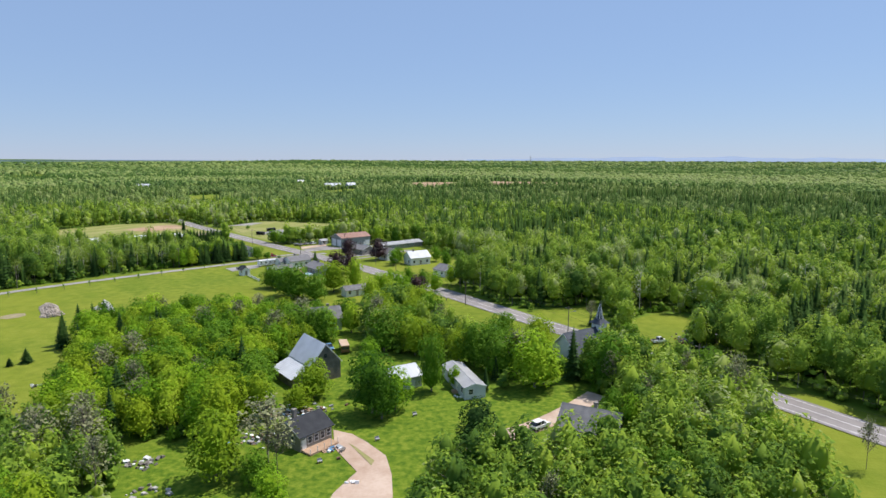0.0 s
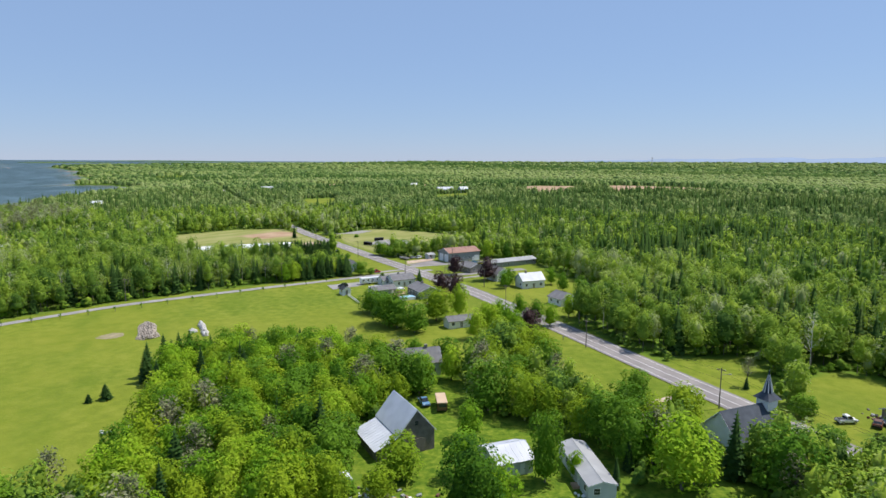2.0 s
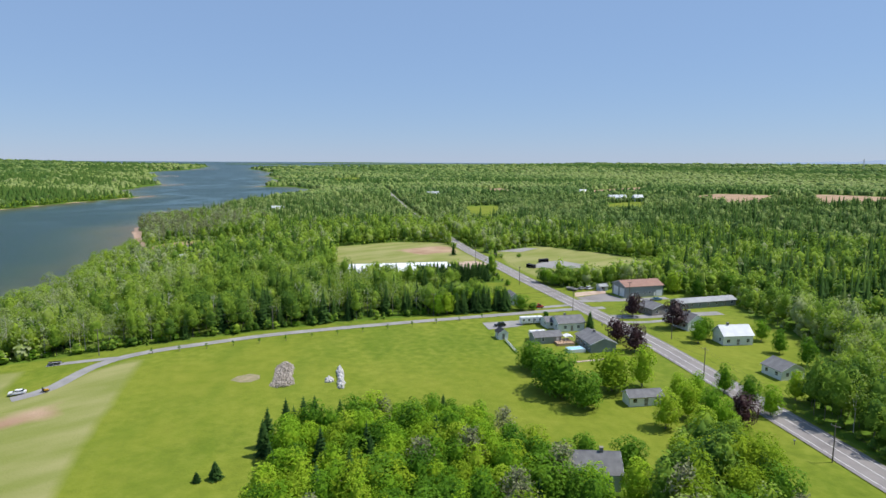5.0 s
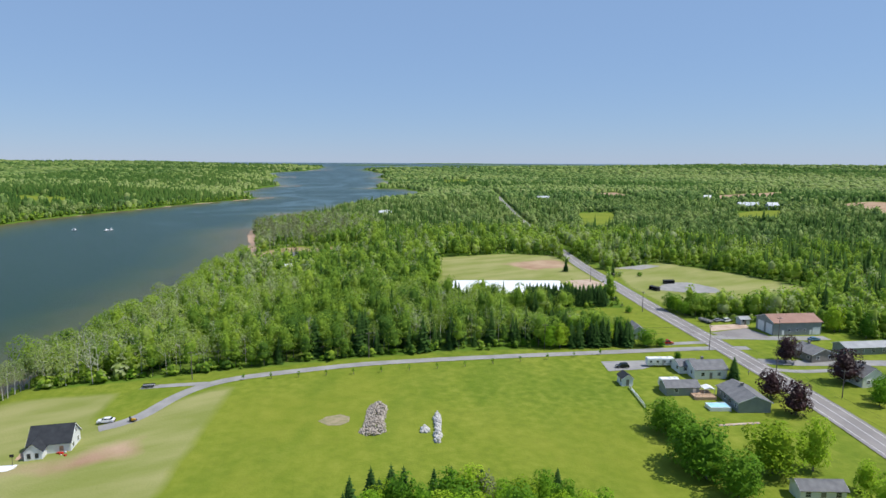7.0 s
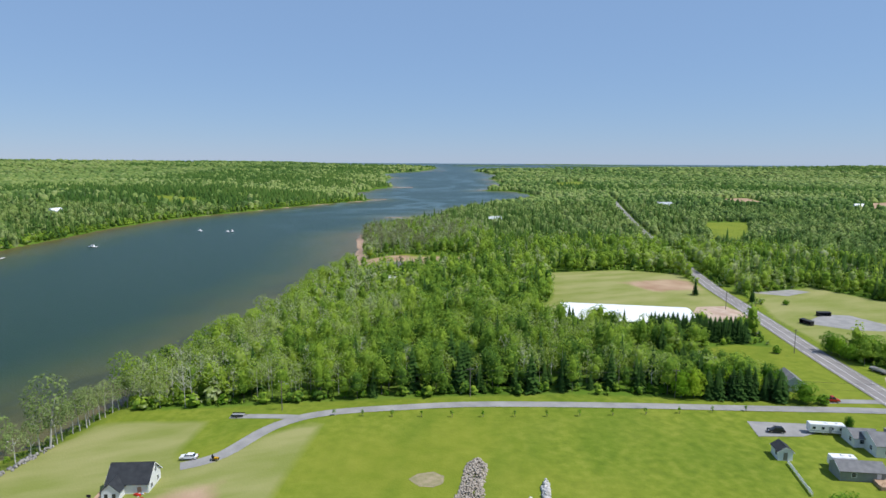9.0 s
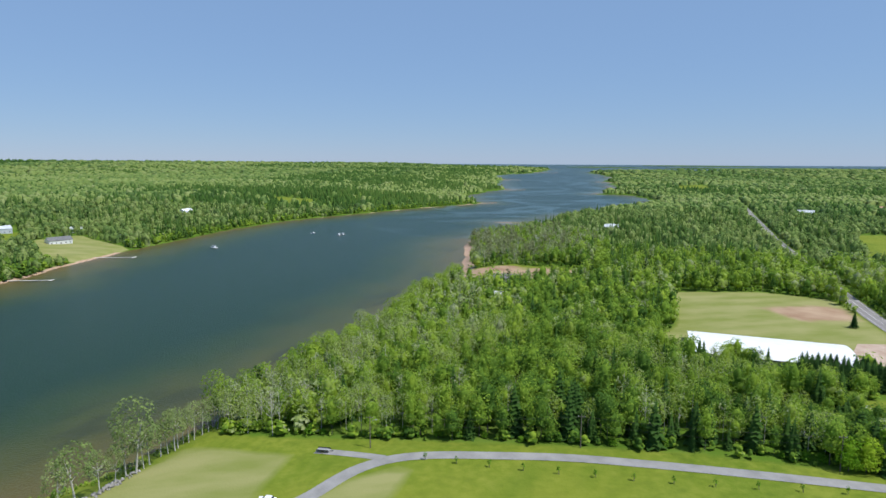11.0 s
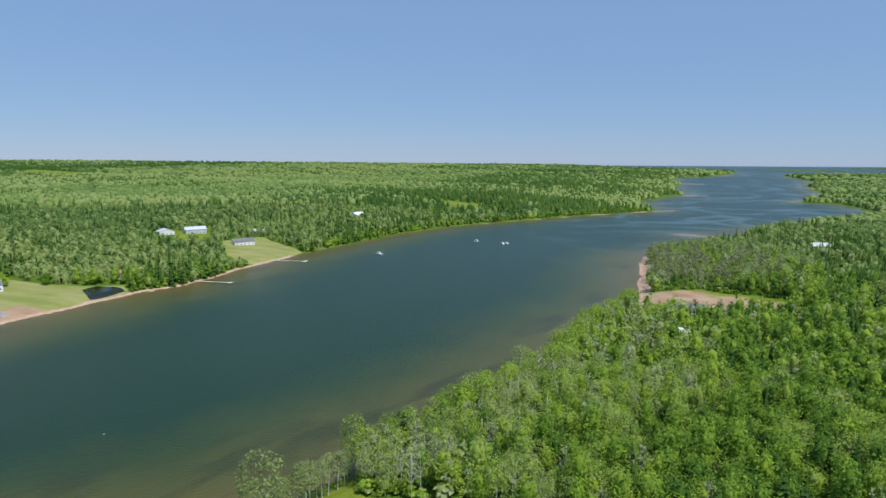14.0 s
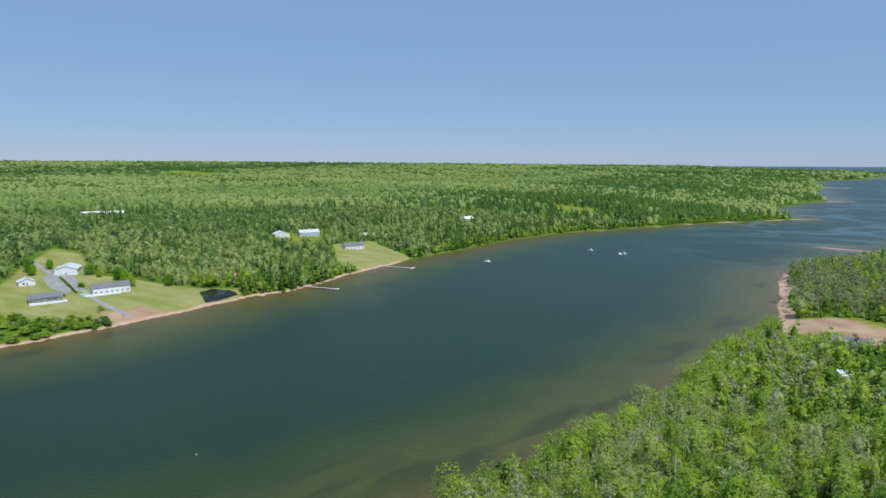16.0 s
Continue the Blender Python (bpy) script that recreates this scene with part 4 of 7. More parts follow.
def window(parent, side, along, up, w, h, L, D, frame_mat=None):
    """A framed window with a dark pane on a wall of an L x D house."""
    bm, pn = bmesh.new(), bmesh.new()
    t, o = 0.09, 0.05
    def put(b, a0, a1, z0, z1, d0, d1):
        if side == "front":
            add_box(b, a0, a1, -d1, -d0, z0, z1)
        elif side == "back":
            add_box(b, a0, a1, D + d0, D + d1, z0, z1)
        elif side == "left":
            add_box(b, -d1, -d0, a0, a1, z0, z1)
        else:
            add_box(b, L + d0, L + d1, a0, a1, z0, z1)
    a0, a1, z0, z1 = along - w / 2, along + w / 2, up, up + h
    put(bm, a0 - t, a0, z0 - t, z1 + t, -0.02, o)
    put(bm, a1, a1 + t, z0 - t, z1 + t, -0.02, o)
    put(bm, a0, a1, z1, z1 + t, -0.02, o)
    put(bm, a0, a1, z0 - t, z0, -0.02, o + 0.03)
    put(bm, a0, a1, (z0 + z1) / 2 - 0.03, (z0 + z1) / 2 + 0.03, -0.02, o - 0.01)
    ob = part("window", bm, frame_mat or M_WHITE, parent)
    put(pn, a0, a1, z0, z1, 0.004, 0.02)
    part("pane", pn, M_GLASS, ob)


def door(parent, side, along, w, h, L, D, material, base=0.0, name="door"):
    bm = bmesh.new()
    a0, a1 = along - w / 2, along + w / 2
    if side == "front":
        add_box(bm, a0, a1, -0.06, 0.02, base, h)
    elif side == "back":
        add_box(bm, a0, a1, D - 0.02, D + 0.06, base, h)
    elif side == "left":
        add_box(bm, -0.06, 0.02, a0, a1, base, h)
    else:
        add_box(bm, L - 0.02, L + 0.06, a0, a1, base, h)
    ob = part(name, bm, material, parent)
    if w < 1.5:
        hb = bmesh.new()
        p = {"front": (a1 - 0.12, -0.1), "back": (a0 + 0.12, D + 0.1), "left": (-0.1, a0 + 0.12), "right": (L + 0.1, a1 - 0.12)}[side]
        add_box(hb, p[0] - 0.04, p[0] + 0.04, p[1] - 0.05, p[1] + 0.05, base + 1.0, base + 1.1)
        part("handle", hb, M_BLACK, ob)


def roof_slab(bm, e, r, n0, n1, thick, axis):
    """One roof slope from eave e=(across, up) to ridge r, along n0..n1."""
    d = Vector((r[0] - e[0], r[1] - e[1])).normalized()
    up = Vector((-d.y, d.x)) if d.x > 0 else Vector((d.y, -d.x))
    prof = [e, r, (r[0] + up.x * thick, r[1] + abs(up.y) * thick), (e[0] + up.x * thick, e[1] + abs(up.y) * thick)]
    b2 = prism(prof, n0, n1, axis)
    me = bpy.data.meshes.new("tmp")
    b2.to_mesh(me)
    b2.free()
    bm.from_mesh(me)
    bpy.data.meshes.remove(me)


def house(name, label, A, B, depth, wall_h, roof_h, wall, roof, ridge="x", over=0.4, wins=(2, 0, 1, 1), doors=(("front", 0.5),), door_mat=None, chimney=None,
          category="house", ribs=0.0, plinth=0.6, group="", ridge_cap=True, win_size=(1.1, 1.1)):
    """A gabled building: front wall from A to B, depth to the left of that line. ridge: along x (the front) or y."""
    A, B = Vector(A), Vector(B)
    L, D = (B - A).length, depth
    turn = math.degrees(math.atan2(B.y - A.y, B.x - A.x))
    u = (B - A).normalized()
    nrm = Vector((-u.y, u.x))
    z = min(gz(*A), gz(*B), gz(*(A + nrm * D)), gz(*(B + nrm * D))) + 0.05
    ob = thing(name, A.x, A.y, turn, label, category, group, z=z + 0.15)
    span, run = (D, L) if ridge == "x" else (L, D)
    axis = "x" if ridge == "x" else "y"
    prof = [(0, -plinth), (span, -plinth), (span, wall_h), (span / 2, wall_h + roof_h), (0, wall_h)]
    part("wall", prism(prof, 0, run, axis), wall, ob)
    k = roof_h / (span / 2)
    lift = 0.02
    rb = bmesh.new()
    roof_slab(rb, (-over, wall_h - over * k + lift), (span / 2, wall_h + roof_h + lift), -over, run + over, 0.16, axis)
    roof_slab(rb, (span + over, wall_h - over * k + lift), (span / 2, wall_h + roof_h + lift), -over, run + over, 0.16, axis)
    rf = part("roof", rb, roof, ob)
    if ribs:
        n = int(run / ribs)
        for s in (0, 1):
            b = bmesh.new()
            for i in range(n + 1):
                a = -over + (run + 2 * over) * i / n
                e = (-over, wall_h - over * k + 0.17) if s == 0 else (span + over, wall_h - over * k + 0.17)
                roof_slab(b, e, (span / 2, wall_h + roof_h + 0.17), a - 0.03, a + 0.03, 0.05, axis)
            part("roof_seams", b, roof, rf)
    elif ridge_cap:
        b = bmesh.new()
        w = 0.22
        top = wall_h + roof_h + 0.16 * math.hypot(1, k) + 0.03
        part("ridge_cap", prism([(span / 2 - w, top - w * k), (span / 2, top), (span / 2 + w, top - w * k), (span / 2, top + 0.05)], -over, run + over, axis), roof, rf)
        b.free()
    for s in (-over - 0.03, run + over + 0.002):
        for e in ((-over, wall_h - over * k - 0.06), (span + over, wall_h - over * k - 0.06)):
            fb = bmesh.new()
            roof_slab(fb, e, (span / 2, wall_h + roof_h - 0.06), s, s + 0.03, 0.2, axis)
            part("bargeboard", fb, M_WHITE, rf)
    for side, n in zip(("front", "back", "left", "right"), wins):
        ln = L if side in ("front", "back") else D
        for i in range(n):
            window(ob, side, ln * (i + 0.5) / n if n > 1 else ln * 0.3, 0.95, win_size[0], win_size[1], L, D)
    for side, a in doors:
        ln = L if side in ("front", "back") else D
        door(ob, side, ln * a, 0.95, 2.05, L, D, door_mat or M_BROWNWALL)
    if chimney:
        cx, cy = chimney[0] * L, chimney[1] * D
        cb = box(cx - 0.35, cx + 0.35, cy - 0.35, cy + 0.35, wall_h, wall_h + roof_h + 0.9)
        add_box(cb, cx - 0.42, cx + 0.42, cy - 0.42, cy + 0.42, wall_h + roof_h + 0.9, wall_h + roof_h + 1.05)
        part("chimney", cb, M_BROWNWALL, rf)
    return ob


# ---------------------------------------------------------------- farm and houses
h = house("warehouse", "long grey-green metal warehouse with a red-brown roof", (-32.4, 465.2), (-16.5, 478.5), 12, 5.2, 2.2, M_GREYWALL, M_REDROOF, ribs=1.2,
          wins=(0, 0, 0, 0), doors=(("front", 0.2), ("front", 0.78)), door_mat=M_WHITE, category="warehouse")
for a in (3.0, 8.6):
    door(h, "left", a, 4.2, 4.2, 20.7, 12, M_WHITE, name="loading_door")
door(h, "front", 18.6, 3.2, 3.0, 20.7, 12, M_WHITE, name="loading_door")
for i in (0.33, 0.5, 0.65):
    window(h, "front", 20.7 * i, 1.6, 1.0, 0.9, 20.7, 12)

house("bungalow", "white bungalow with a grey shingle roof and deck", (-46.9, 393.4), (-38.3, 400.1), 8.5, 3.1, 1.9, M_WHITE, M_SHINGLE, wins=(2, 2, 1, 1), chimney=(0.4, 0.55))
house("bungalow", "low wing of the white bungalow", (-52.4, 396.2), (-47.4, 400.2), 6.5, 2.5, 1.3, M_WHITE, M_SHINGLE, wins=(1, 1, 1, 0), doors=())
house("bungalow", "grey-green bungalow with a broad grey shingle roof", (-30.2, 371.6), (-22.6, 377.0), 13.5, 2.9, 1.9, M_GREYWALL, M_SHINGLE, ridge="y", wins=(0, 1, 4, 3), doors=(("left", 0.45),), chimney=(0.5, 0.6))
house("garage", "small grey-green garage with a shingle roof", (-50.6, 373.3), (-42.5, 379.6), 5.5, 2.5, 1.3, M_GREYWALL, M_SHINGLE, wins=(1, 1, 0, 0), doors=(("front", 0.85),), door_mat=M_WHITE, category="garage")
house("garden_shed", "small white garden shed with a black roof", (-64.6, 374.0), (-61.8, 376.2), 4.4, 2.3, 1.2, M_WHITE, M_BLACKROOF, ridge="y", over=0.3, wins=(0, 0, 1, 1), category="shed")
house("cottage", "pale cottage with a grey roof behind dark spruces", (-79.2, 427.6), (-73.7, 431.4), 9, 2.9, 2.2, M_PALEWALL, M_SHINGLE, ridge="y", wins=(2, 1, 2, 2))
house("bungalow", "brown-grey bungalow with a light roof", (-16.6, 434.2), (-9.8, 441.4), 10, 2.7, 1.8, M_BROWNWALL, M_SHINGLE, ridge="y", wins=(2, 1, 3, 2), chimney=(0.5, 0.7))
house("motel_row", "long low grey-green building with a grey metal roof", (-6.8, 451.3), (16, 471.0), 7, 2.6, 1.3, M_GREYWALL, M_GREYMETAL, wins=(7, 0, 0, 0), doors=(("front", 0.2), ("front", 0.5), ("front", 0.8)), ribs=1.5, category="building")
house("house", "grey house with a white gable behind a dark red maple", (-1.4, 415.0), (4.4, 420.6), 8.5, 3.3, 2.6, M_WHITE, M_SHINGLE, ridge="y", wins=(2, 1, 2, 2), chimney=(0.5, 0.5))
house("house", "white house with a pale metal roof near the road", (11.4, 399.8), (21.0, 405.4), 7.5, 3.5, 2.8, M_WHITE, M_METALROOF, wins=(3, 1, 1, 1), chimney=(0.3, 0.5))
house("bungalow", "small white bungalow with a grey roof by the wood", (27.6, 367.8), (34.2, 373.2), 8, 2.7, 2.0, M_WHITE, M_SHINGLE, ridge="y", wins=(2, 1, 2, 2))
house("long_shed", "low white shed with a pale grey roof on the lawn", (-11.2, 328.2), (-3.2, 333.4), 4.4, 2.5, 1.2, M_WHITE, M_SHINGLE, wins=(3, 0, 0, 0), category="shed")
house("old_house", "old pale house half hidden by trees", (-17.4, 278.4), (-6.4, 282.6), 7.5, 3.8, 2.8, M_PALEWALL, M_SHINGLE, wins=(3, 2, 1, 1), chimney=(0.7, 0.5))
barn = house("barn", "tall dark board barn with a pale metal roof", (-6.8, 234.9), (-0.5, 239.6), 11.4, 4.2, 4.6, M_BOARD, M_METALROOF, ridge="y", over=0.25, wins=(0, 0, 0, 0), doors=(), ribs=0.9, category="barn")
window(barn, "front", 3.9, 5.6, 0.7, 0.9, 7.9, 11.4, M_BOARD)
door(barn, "front", 4.6, 2.6, 2.8, 7.9, 11.4, M_BOARD, name="barn_door")
lean = thing("lean_to", -10.6, 232.1, 36.7, "low lean-to against the barn with a pale metal roof", "shed")
part("wall", prism([(0, -0.5), (4.5, -0.5), (4.5, 3.9), (0, 2.2)], 0, 11, "y"), M_BOARD, lean)
lr = bmesh.new()
roof_slab(lr, (-0.4, 2.1), (4.55, 3.98), -0.3, 11.3, 0.1, "y")
lrf = part("roof", lr, M_METALROOF, lean)
lr = bmesh.new()
for i in range(13):
    roof_slab(lr, (-0.4, 2.21), (4.55, 4.09), -0.3 + i * 0.96, -0.24 + i * 0.96, 0.04, "y")
part("roof_seams", lr, M_METALROOF, lrf)

h = house("cottage", "small dark cottage with white-framed windows and a porch", (-2.1, 200.1), (2.7, 205.6), 7.4, 2.8, 1.9, M_BROWNWALL, M_BLACKROOF, wins=(5, 1, 1, 1), doors=(("front", 0.12),), door_mat=M_WHITE, chimney=(0.4, 0.75), win_size=(0.85, 1.3))
pb = box(0.2, 6.8, -2.6, -0.05, -0.1, 0.25)
for i in range(3):
    add_box(pb, 2.6, 4.0, -2.9 - 0.3 * i, -2.6 - 0.3 * i, -0.2, 0.2 - 0.15 * i)
part("porch_deck", pb, M_PLAINWOOD, h)
for i in range(5):
    part("porch_post", cylinder(bmesh.new(), (0.3 + i * 1.6, -2.5, 0.2), (0.3 + i * 1.6, -2.5, 1.2), 0.05), M_WHITE, h)
house("garage", "pale garage with a white metal roof on the grass", (13.0, 229.0), (19.4, 232.8), 8, 2.7, 1.6, M_PALEWALL, M_PALEROOF, ribs=1.0, wins=(0, 0, 1, 0), doors=(("front", 0.7),), door_mat=M_WHITE, category="garage")
h = house("mobile_home", "long pale blue mobile home with a light roof", (28.9, 224.2), (33.7, 225.6), 16.5, 2.5, 0.7, M_PALEWALL, M_GREYMETAL, ridge="y", over=0.15, wins=(1, 1, 5, 4), doors=(("left", 0.3),), door_mat=M_WHITE, category="mobile home")
part("doorstep", box(-1.2, -0.02, 4.2, 5.8, -0.3, 0.25), M_PLAINWOOD, h)
house("house", "grey-roofed house among trees beside the drive", (45.2, 203.4), (54.6, 198.4), 8.4, 3.0, 2.8, M_PALEWALL, M_SHINGLE, wins=(2, 1, 1, 1), chimney=(0.55, 0.62))

house("long_shed", "long low shed with a grey metal roof under trees", (-31.4, 222.6), (-24.0, 227.6), 4.5, 2.4, 1.2, M_BOARD, M_GREYMETAL, wins=(2, 0, 0, 0), category="shed")
house("garden_shed", "small white shed among scrap behind the cottage", (-14.6, 219.6), (-12.2, 221.2), 2.6, 2.1, 0.9, M_WHITE, M_METALROOF, ridge="y", over=0.2, wins=(0, 0, 0, 0), category="shed")
house("garage", "low grey shed with a dark roof beside parked cars", (97.6, 263.6), (104.6, 265.6), 6, 2.4, 1.3, M_BROWNWALL, M_SHINGLE, wins=(1, 0, 0, 0), category="shed")
house("garden_shed", "small white shed beside the warehouse", (-46.4, 476.2), (-43.2, 479.0), 3.6, 2.3, 0.8, M_PALEWALL, M_GREYMETAL, wins=(1, 0, 0, 0), category="shed")
# church with its steeple
ch = house("church", "white wooden church with a dark roof and striped steeple", (69.4, 250.2), (64.6, 257.8), 13.5, 3.8, 4.4, M_WHITE, M_CHURCH, ridge="y", wins=(0, 0, 4, 4), doors=(("front", 0.5),), door_mat=M_CHURCH, category="church", win_size=(0.9, 1.9))
part("tower", box(3.1, 5.9, -0.6, 2.2, -0.5, 9.3, 0.04), M_WHITE, ch)
sk = bmesh.new()
bmesh.ops.create_cone(sk, cap_ends=True, segments=4, radius1=2.75, radius2=1.05, depth=1.3, matrix=Matrix.Translation((4.5, 0.8, 9.95)) @ Matrix.Rotation(radians(45), 4, "Z"))
skirt = part("tower_roof", sk, M_CHURCH, ch)
sp = bmesh.new()
bmesh.ops.create_cone(sp, cap_ends=True, segments=8, radius1=0.95, radius2=0.04, depth=4.6, matrix=Matrix.Translation((4.5, 0.8, 12.8)))
part("spire", sp, M_CHURCH, skirt)
for i in range(8):
    a = i * math.pi / 4 + math.pi / 8
    part("spire_rib", cylinder(bmesh.new(), (4.5 + 0.97 * math.cos(a - math.pi / 8), 0.8 + 0.97 * math.sin(a - math.pi / 8), 10.5), (4.5, 0.8, 15.1), 0.09, 0.02, 5), M_WHITE, skirt)

# arena with its long white roof
ar = thing("arena", -181.6, 449.4, 34.5, "long ice hall with a broad curved white metal roof", "hall", z=gz(-165, 475) + 0.1)
AL, AD = 61.0, 33.0


def arch(u):
    return (AD * u, 2.75 + 2.3 * (1 - (2 * u - 1) ** 2))


arc = [arch(k / 14) for k in range(15)]
part("wall", prism([(0, -1.5), (AD, -1.5)] + arc[::-1], 0, AL, "x"), M_HALLWALL, ar)
shell = [(-0.5, 2.55)] + [(a, z + 0.02) for a, z in arc[1:-1]] + [(AD + 0.5, 2.55)]
rb = prism(shell + [(a, z + 0.2) for a, z in shell[::-1]], -0.5, AL + 0.5, "x")
arf = part("roof", rb, M_WHITEROOF, ar)
for k in range(24):
    sb = bmesh.new()
    for q in range(14):
        (a0, z0), (a1, z1) = arc[q], arc[q + 1]
        x0 = 0.3 + k * (AL - 0.6) / 23
        vs = [sb.verts.new(p) for p in ((x0 - 0.03, a0, z0 + 0.225), (x0 + 0.03, a0, z0 + 0.225), (x0 + 0.03, a1, z1 + 0.225), (x0 - 0.03, a1, z1 + 0.225),
                                        (x0 - 0.03, a0, z0 + 0.26), (x0 + 0.03, a0, z0 + 0.26), (x0 + 0.03, a1, z1 + 0.26), (x0 - 0.03, a1, z1 + 0.26))]
        for f in ((4, 5, 6, 7), (0, 4, 7, 3), (5, 1, 2, 6)):
            sb.faces.new([vs[n] for n in f])
    part("roof_seam", sb, M_WHITEROOF, arf)
part("eave_fascia", box(-0.5, AL + 0.5, -0.62, -0.51, 2.3, 2.72), M_BLACK, ar)
door(ar, "right", 9.0, 3.2, 2.9, AL, AD, M_PALEWALL, name="loading_door")
door(ar, "right", 16.0, 1.0, 2.1, AL, AD, M_WHITE)
for k in range(5):
    window(ar, "front", 8 + k * 11, 0.9, 1.2, 0.8, AL, AD)

# new house by the water
nh = house("new_house", "new white house with a charcoal roof on the lawn", (-174.8, 248.0), (-168.3, 255.3), 7.6, 3.0, 3.3, M_WHITE, M_BLACKROOF, over=0.35, wins=(1, 2, 1, 2), doors=(("front", 0.78),), door_mat=M_PLAINWOOD)
window(nh, "right", 4.6, 3.7, 1.0, 1.1, 9.78, 7.6)
part("porch_wing", prism([(0.1, -0.6), (4.2, -0.6), (4.2, 2.6), (2.15, 4.5), (0.1, 2.6)], -2.9, 0.05, "y"), M_WHITE, nh)
wr = bmesh.new()
roof_slab(wr, (-0.2, 2.35), (2.15, 4.52), -3.2, 2.6, 0.14, "y")
roof_slab(wr, (4.5, 2.35), (2.15, 4.52), -3.2, 2.6, 0.14, "y")
part("wing_roof", wr, M_BLACKROOF, nh)
for a in (1.2, 3.0):
    b = box(a - 0.4, a + 0.4, -2.96, -2.88, 0.7, 2.0)
    part("window", b, M_GLASS, nh)
part("deck", box(-2.6, -0.02, -1.5, 4.5, -0.5, 0.12), M_PLAINWOOD, nh)
part("front_deck", box(6.6, 8.6, -1.6, -0.03, -0.5, 0.1), M_PLAINWOOD, nh)
part("side_path", box(9.8, 11.2, 0.3, 7.4, -0.6, 0.06), M_PLAINWOOD, nh)

# across the river
OPP = [
    ("house", "brown house with a tan roof and long white deck", (-522.0, 48.3), (-530.6, 65.2), 9, 3, 2.4, M_BROWNWALL, M_SHINGLE, "x", (7, 2, 1, 1)),
    ("house", "white two-storey house with a tan roof above the river", (-547.0, 78.3), (-559.2, 98.6), 9, 4.6, 2.6, M_WHITE, M_SHINGLE, "x", (7, 2, 1, 1)),
    ("garage", "small white garage with a pale roof", (-560.2, 25.4), (-565.6, 34.0), 8, 3, 2.2, M_WHITE, M_METALROOF, "y", (1, 0, 1, 1)),
    ("storage_hall", "white storage hall with a pale metal roof", (-594.6, 34.3), (-597.6, 49.5), 18, 4.4, 2.6, M_WHITE, M_METALROOF, "y", (0, 0, 2, 2)),
    ("house", "white shed with a grey-green roof on the rise", (-790.0, 177.6), (-795.2, 192.6), 13, 4, 2.8, M_WHITE, M_METALROOF, "y", (1, 0, 2, 2)),
    ("house", "pale two-storey house with a grey roof on the rise", (-802.6, 203.2), (-810.4, 224.6), 10, 5, 2.8, M_PALEWALL, M_METALROOF, "x", (5, 2, 1, 1)),
    ("house", "white house with a hipped roof on a riverside lawn", (-745.4, 252.8), (-752.6, 273.1), 10, 4, 3, M_WHITE, M_SHINGLE, "x", (5, 2, 1, 1)),
    ("house", "grey house with a white-trimmed roof behind trees", (-809.3, 272.1), (-819.5, 288.3), 9, 4, 2.4, M_PALEWALL, M_METALROOF, "x", (3, 1, 1, 1)),
    ("house", "low brown house in a clearing", (-761.4, 307.0), (-769.3, 325.2), 9, 3, 2, M_BROWNWALL, M_SHINGLE, "x", (3, 1, 1, 1)),
    ("cottage", "small white cottage far back in the trees", (-722.6, -57.7), (-729.0, -45.5), 8, 3, 2.2, M_WHITE, M_METALROOF, "x", (2, 1, 1, 1)),
    ("cottage", "cottage with a red-tan roof among pines", (-614.5, 144.2), (-613.2, 155.2), 8, 3.6, 2.4, M_BROWNWALL, M_REDROOF, "x", (2, 1, 1, 1)),
    ("cottage", "cottage with a light tan roof among trees", (-586.0, 161.8), (-590.0, 170.7), 7, 4.4, 2.4, M_PALEWALL, M_REDROOF, "x", (2, 1, 1, 1)),
    ("long_shed", "long pale shed far off in the woods", (-976.6, -88.9), (-992.8, -40.0), 12, 5, 2.5, M_WHITE, M_WHITEROOF, "x", (0, 0, 0, 0)),
    ("cottage", "white cottage far off in the woods", (-957.9, 425.4), (-974.3, 441.3), 10, 6, 3, M_WHITE, M_WHITEROOF, "x", (2, 1, 1, 1)),
    ("house", "grey-blue house in a sandy clearing by the point", (-369.1, 495.1), (-354.5, 511.4), 9, 3.4, 2.4, M_WHITE, M_SHINGLE, "x", (4, 2, 1, 1)),
    ("cottage", "cottage hidden in the wood near the point", (-490.5, 655.1), (-486.0, 664.0), 7, 5, 3, M_BROWNWALL, M_METALROOF, "x", (2, 1, 1, 1)),
    ("house", "pale house in the wood beyond the point", (-514.6, 785.7), (-505.7, 799.9), 9, 6, 3, M_WHITE, M_METALROOF, "x", (2, 1, 1, 1)),
    ("cabin", "tiny white-roofed cabin under the trees", (-308.3, 449.3), (-304.6, 452.6), 4, 7.5, 1.2, M_WHITE, M_WHITEROOF, "x", (1, 0, 0, 0)),
]
OPP += [
    ("barn", "blue-grey farm barn in a far clearing", (-156, 1150), (-132, 1164), 14, 6, 4, M_PALEWALL, M_METALROOF, "x", (2, 0, 1, 1)),
    ("house", "blue-grey farmhouse in a far clearing", (-120, 1158), (-108, 1166), 10, 6, 4, M_PALEWALL, M_METALROOF, "x", (2, 1, 1, 1)),
    ("house", "white house far off among trees", (-238, 1318), (-224, 1326), 10, 7, 4, M_WHITE, M_WHITEROOF, "x", (2, 1, 1, 1)),
    ("house", "grey house near the far road", (-480, 1166), (-462, 1178), 10, 6, 4, M_PALEWALL, M_METALROOF, "x", (2, 1, 1, 1)),
]
for nm, lab, a, b, d, wh, rh, wm, rm, rg, wn_ in OPP:
    house(nm, lab, a, b, d, wh, rh, wm, rm, ridge=rg, wins=wn_, category="house")


# ---------------------------------------------------------------- vehicles
def paint(name, c):
    return mat(name, shades(tuple(v * 0.9 for v in c), c), 0.25, 0.5, spec=0.5)


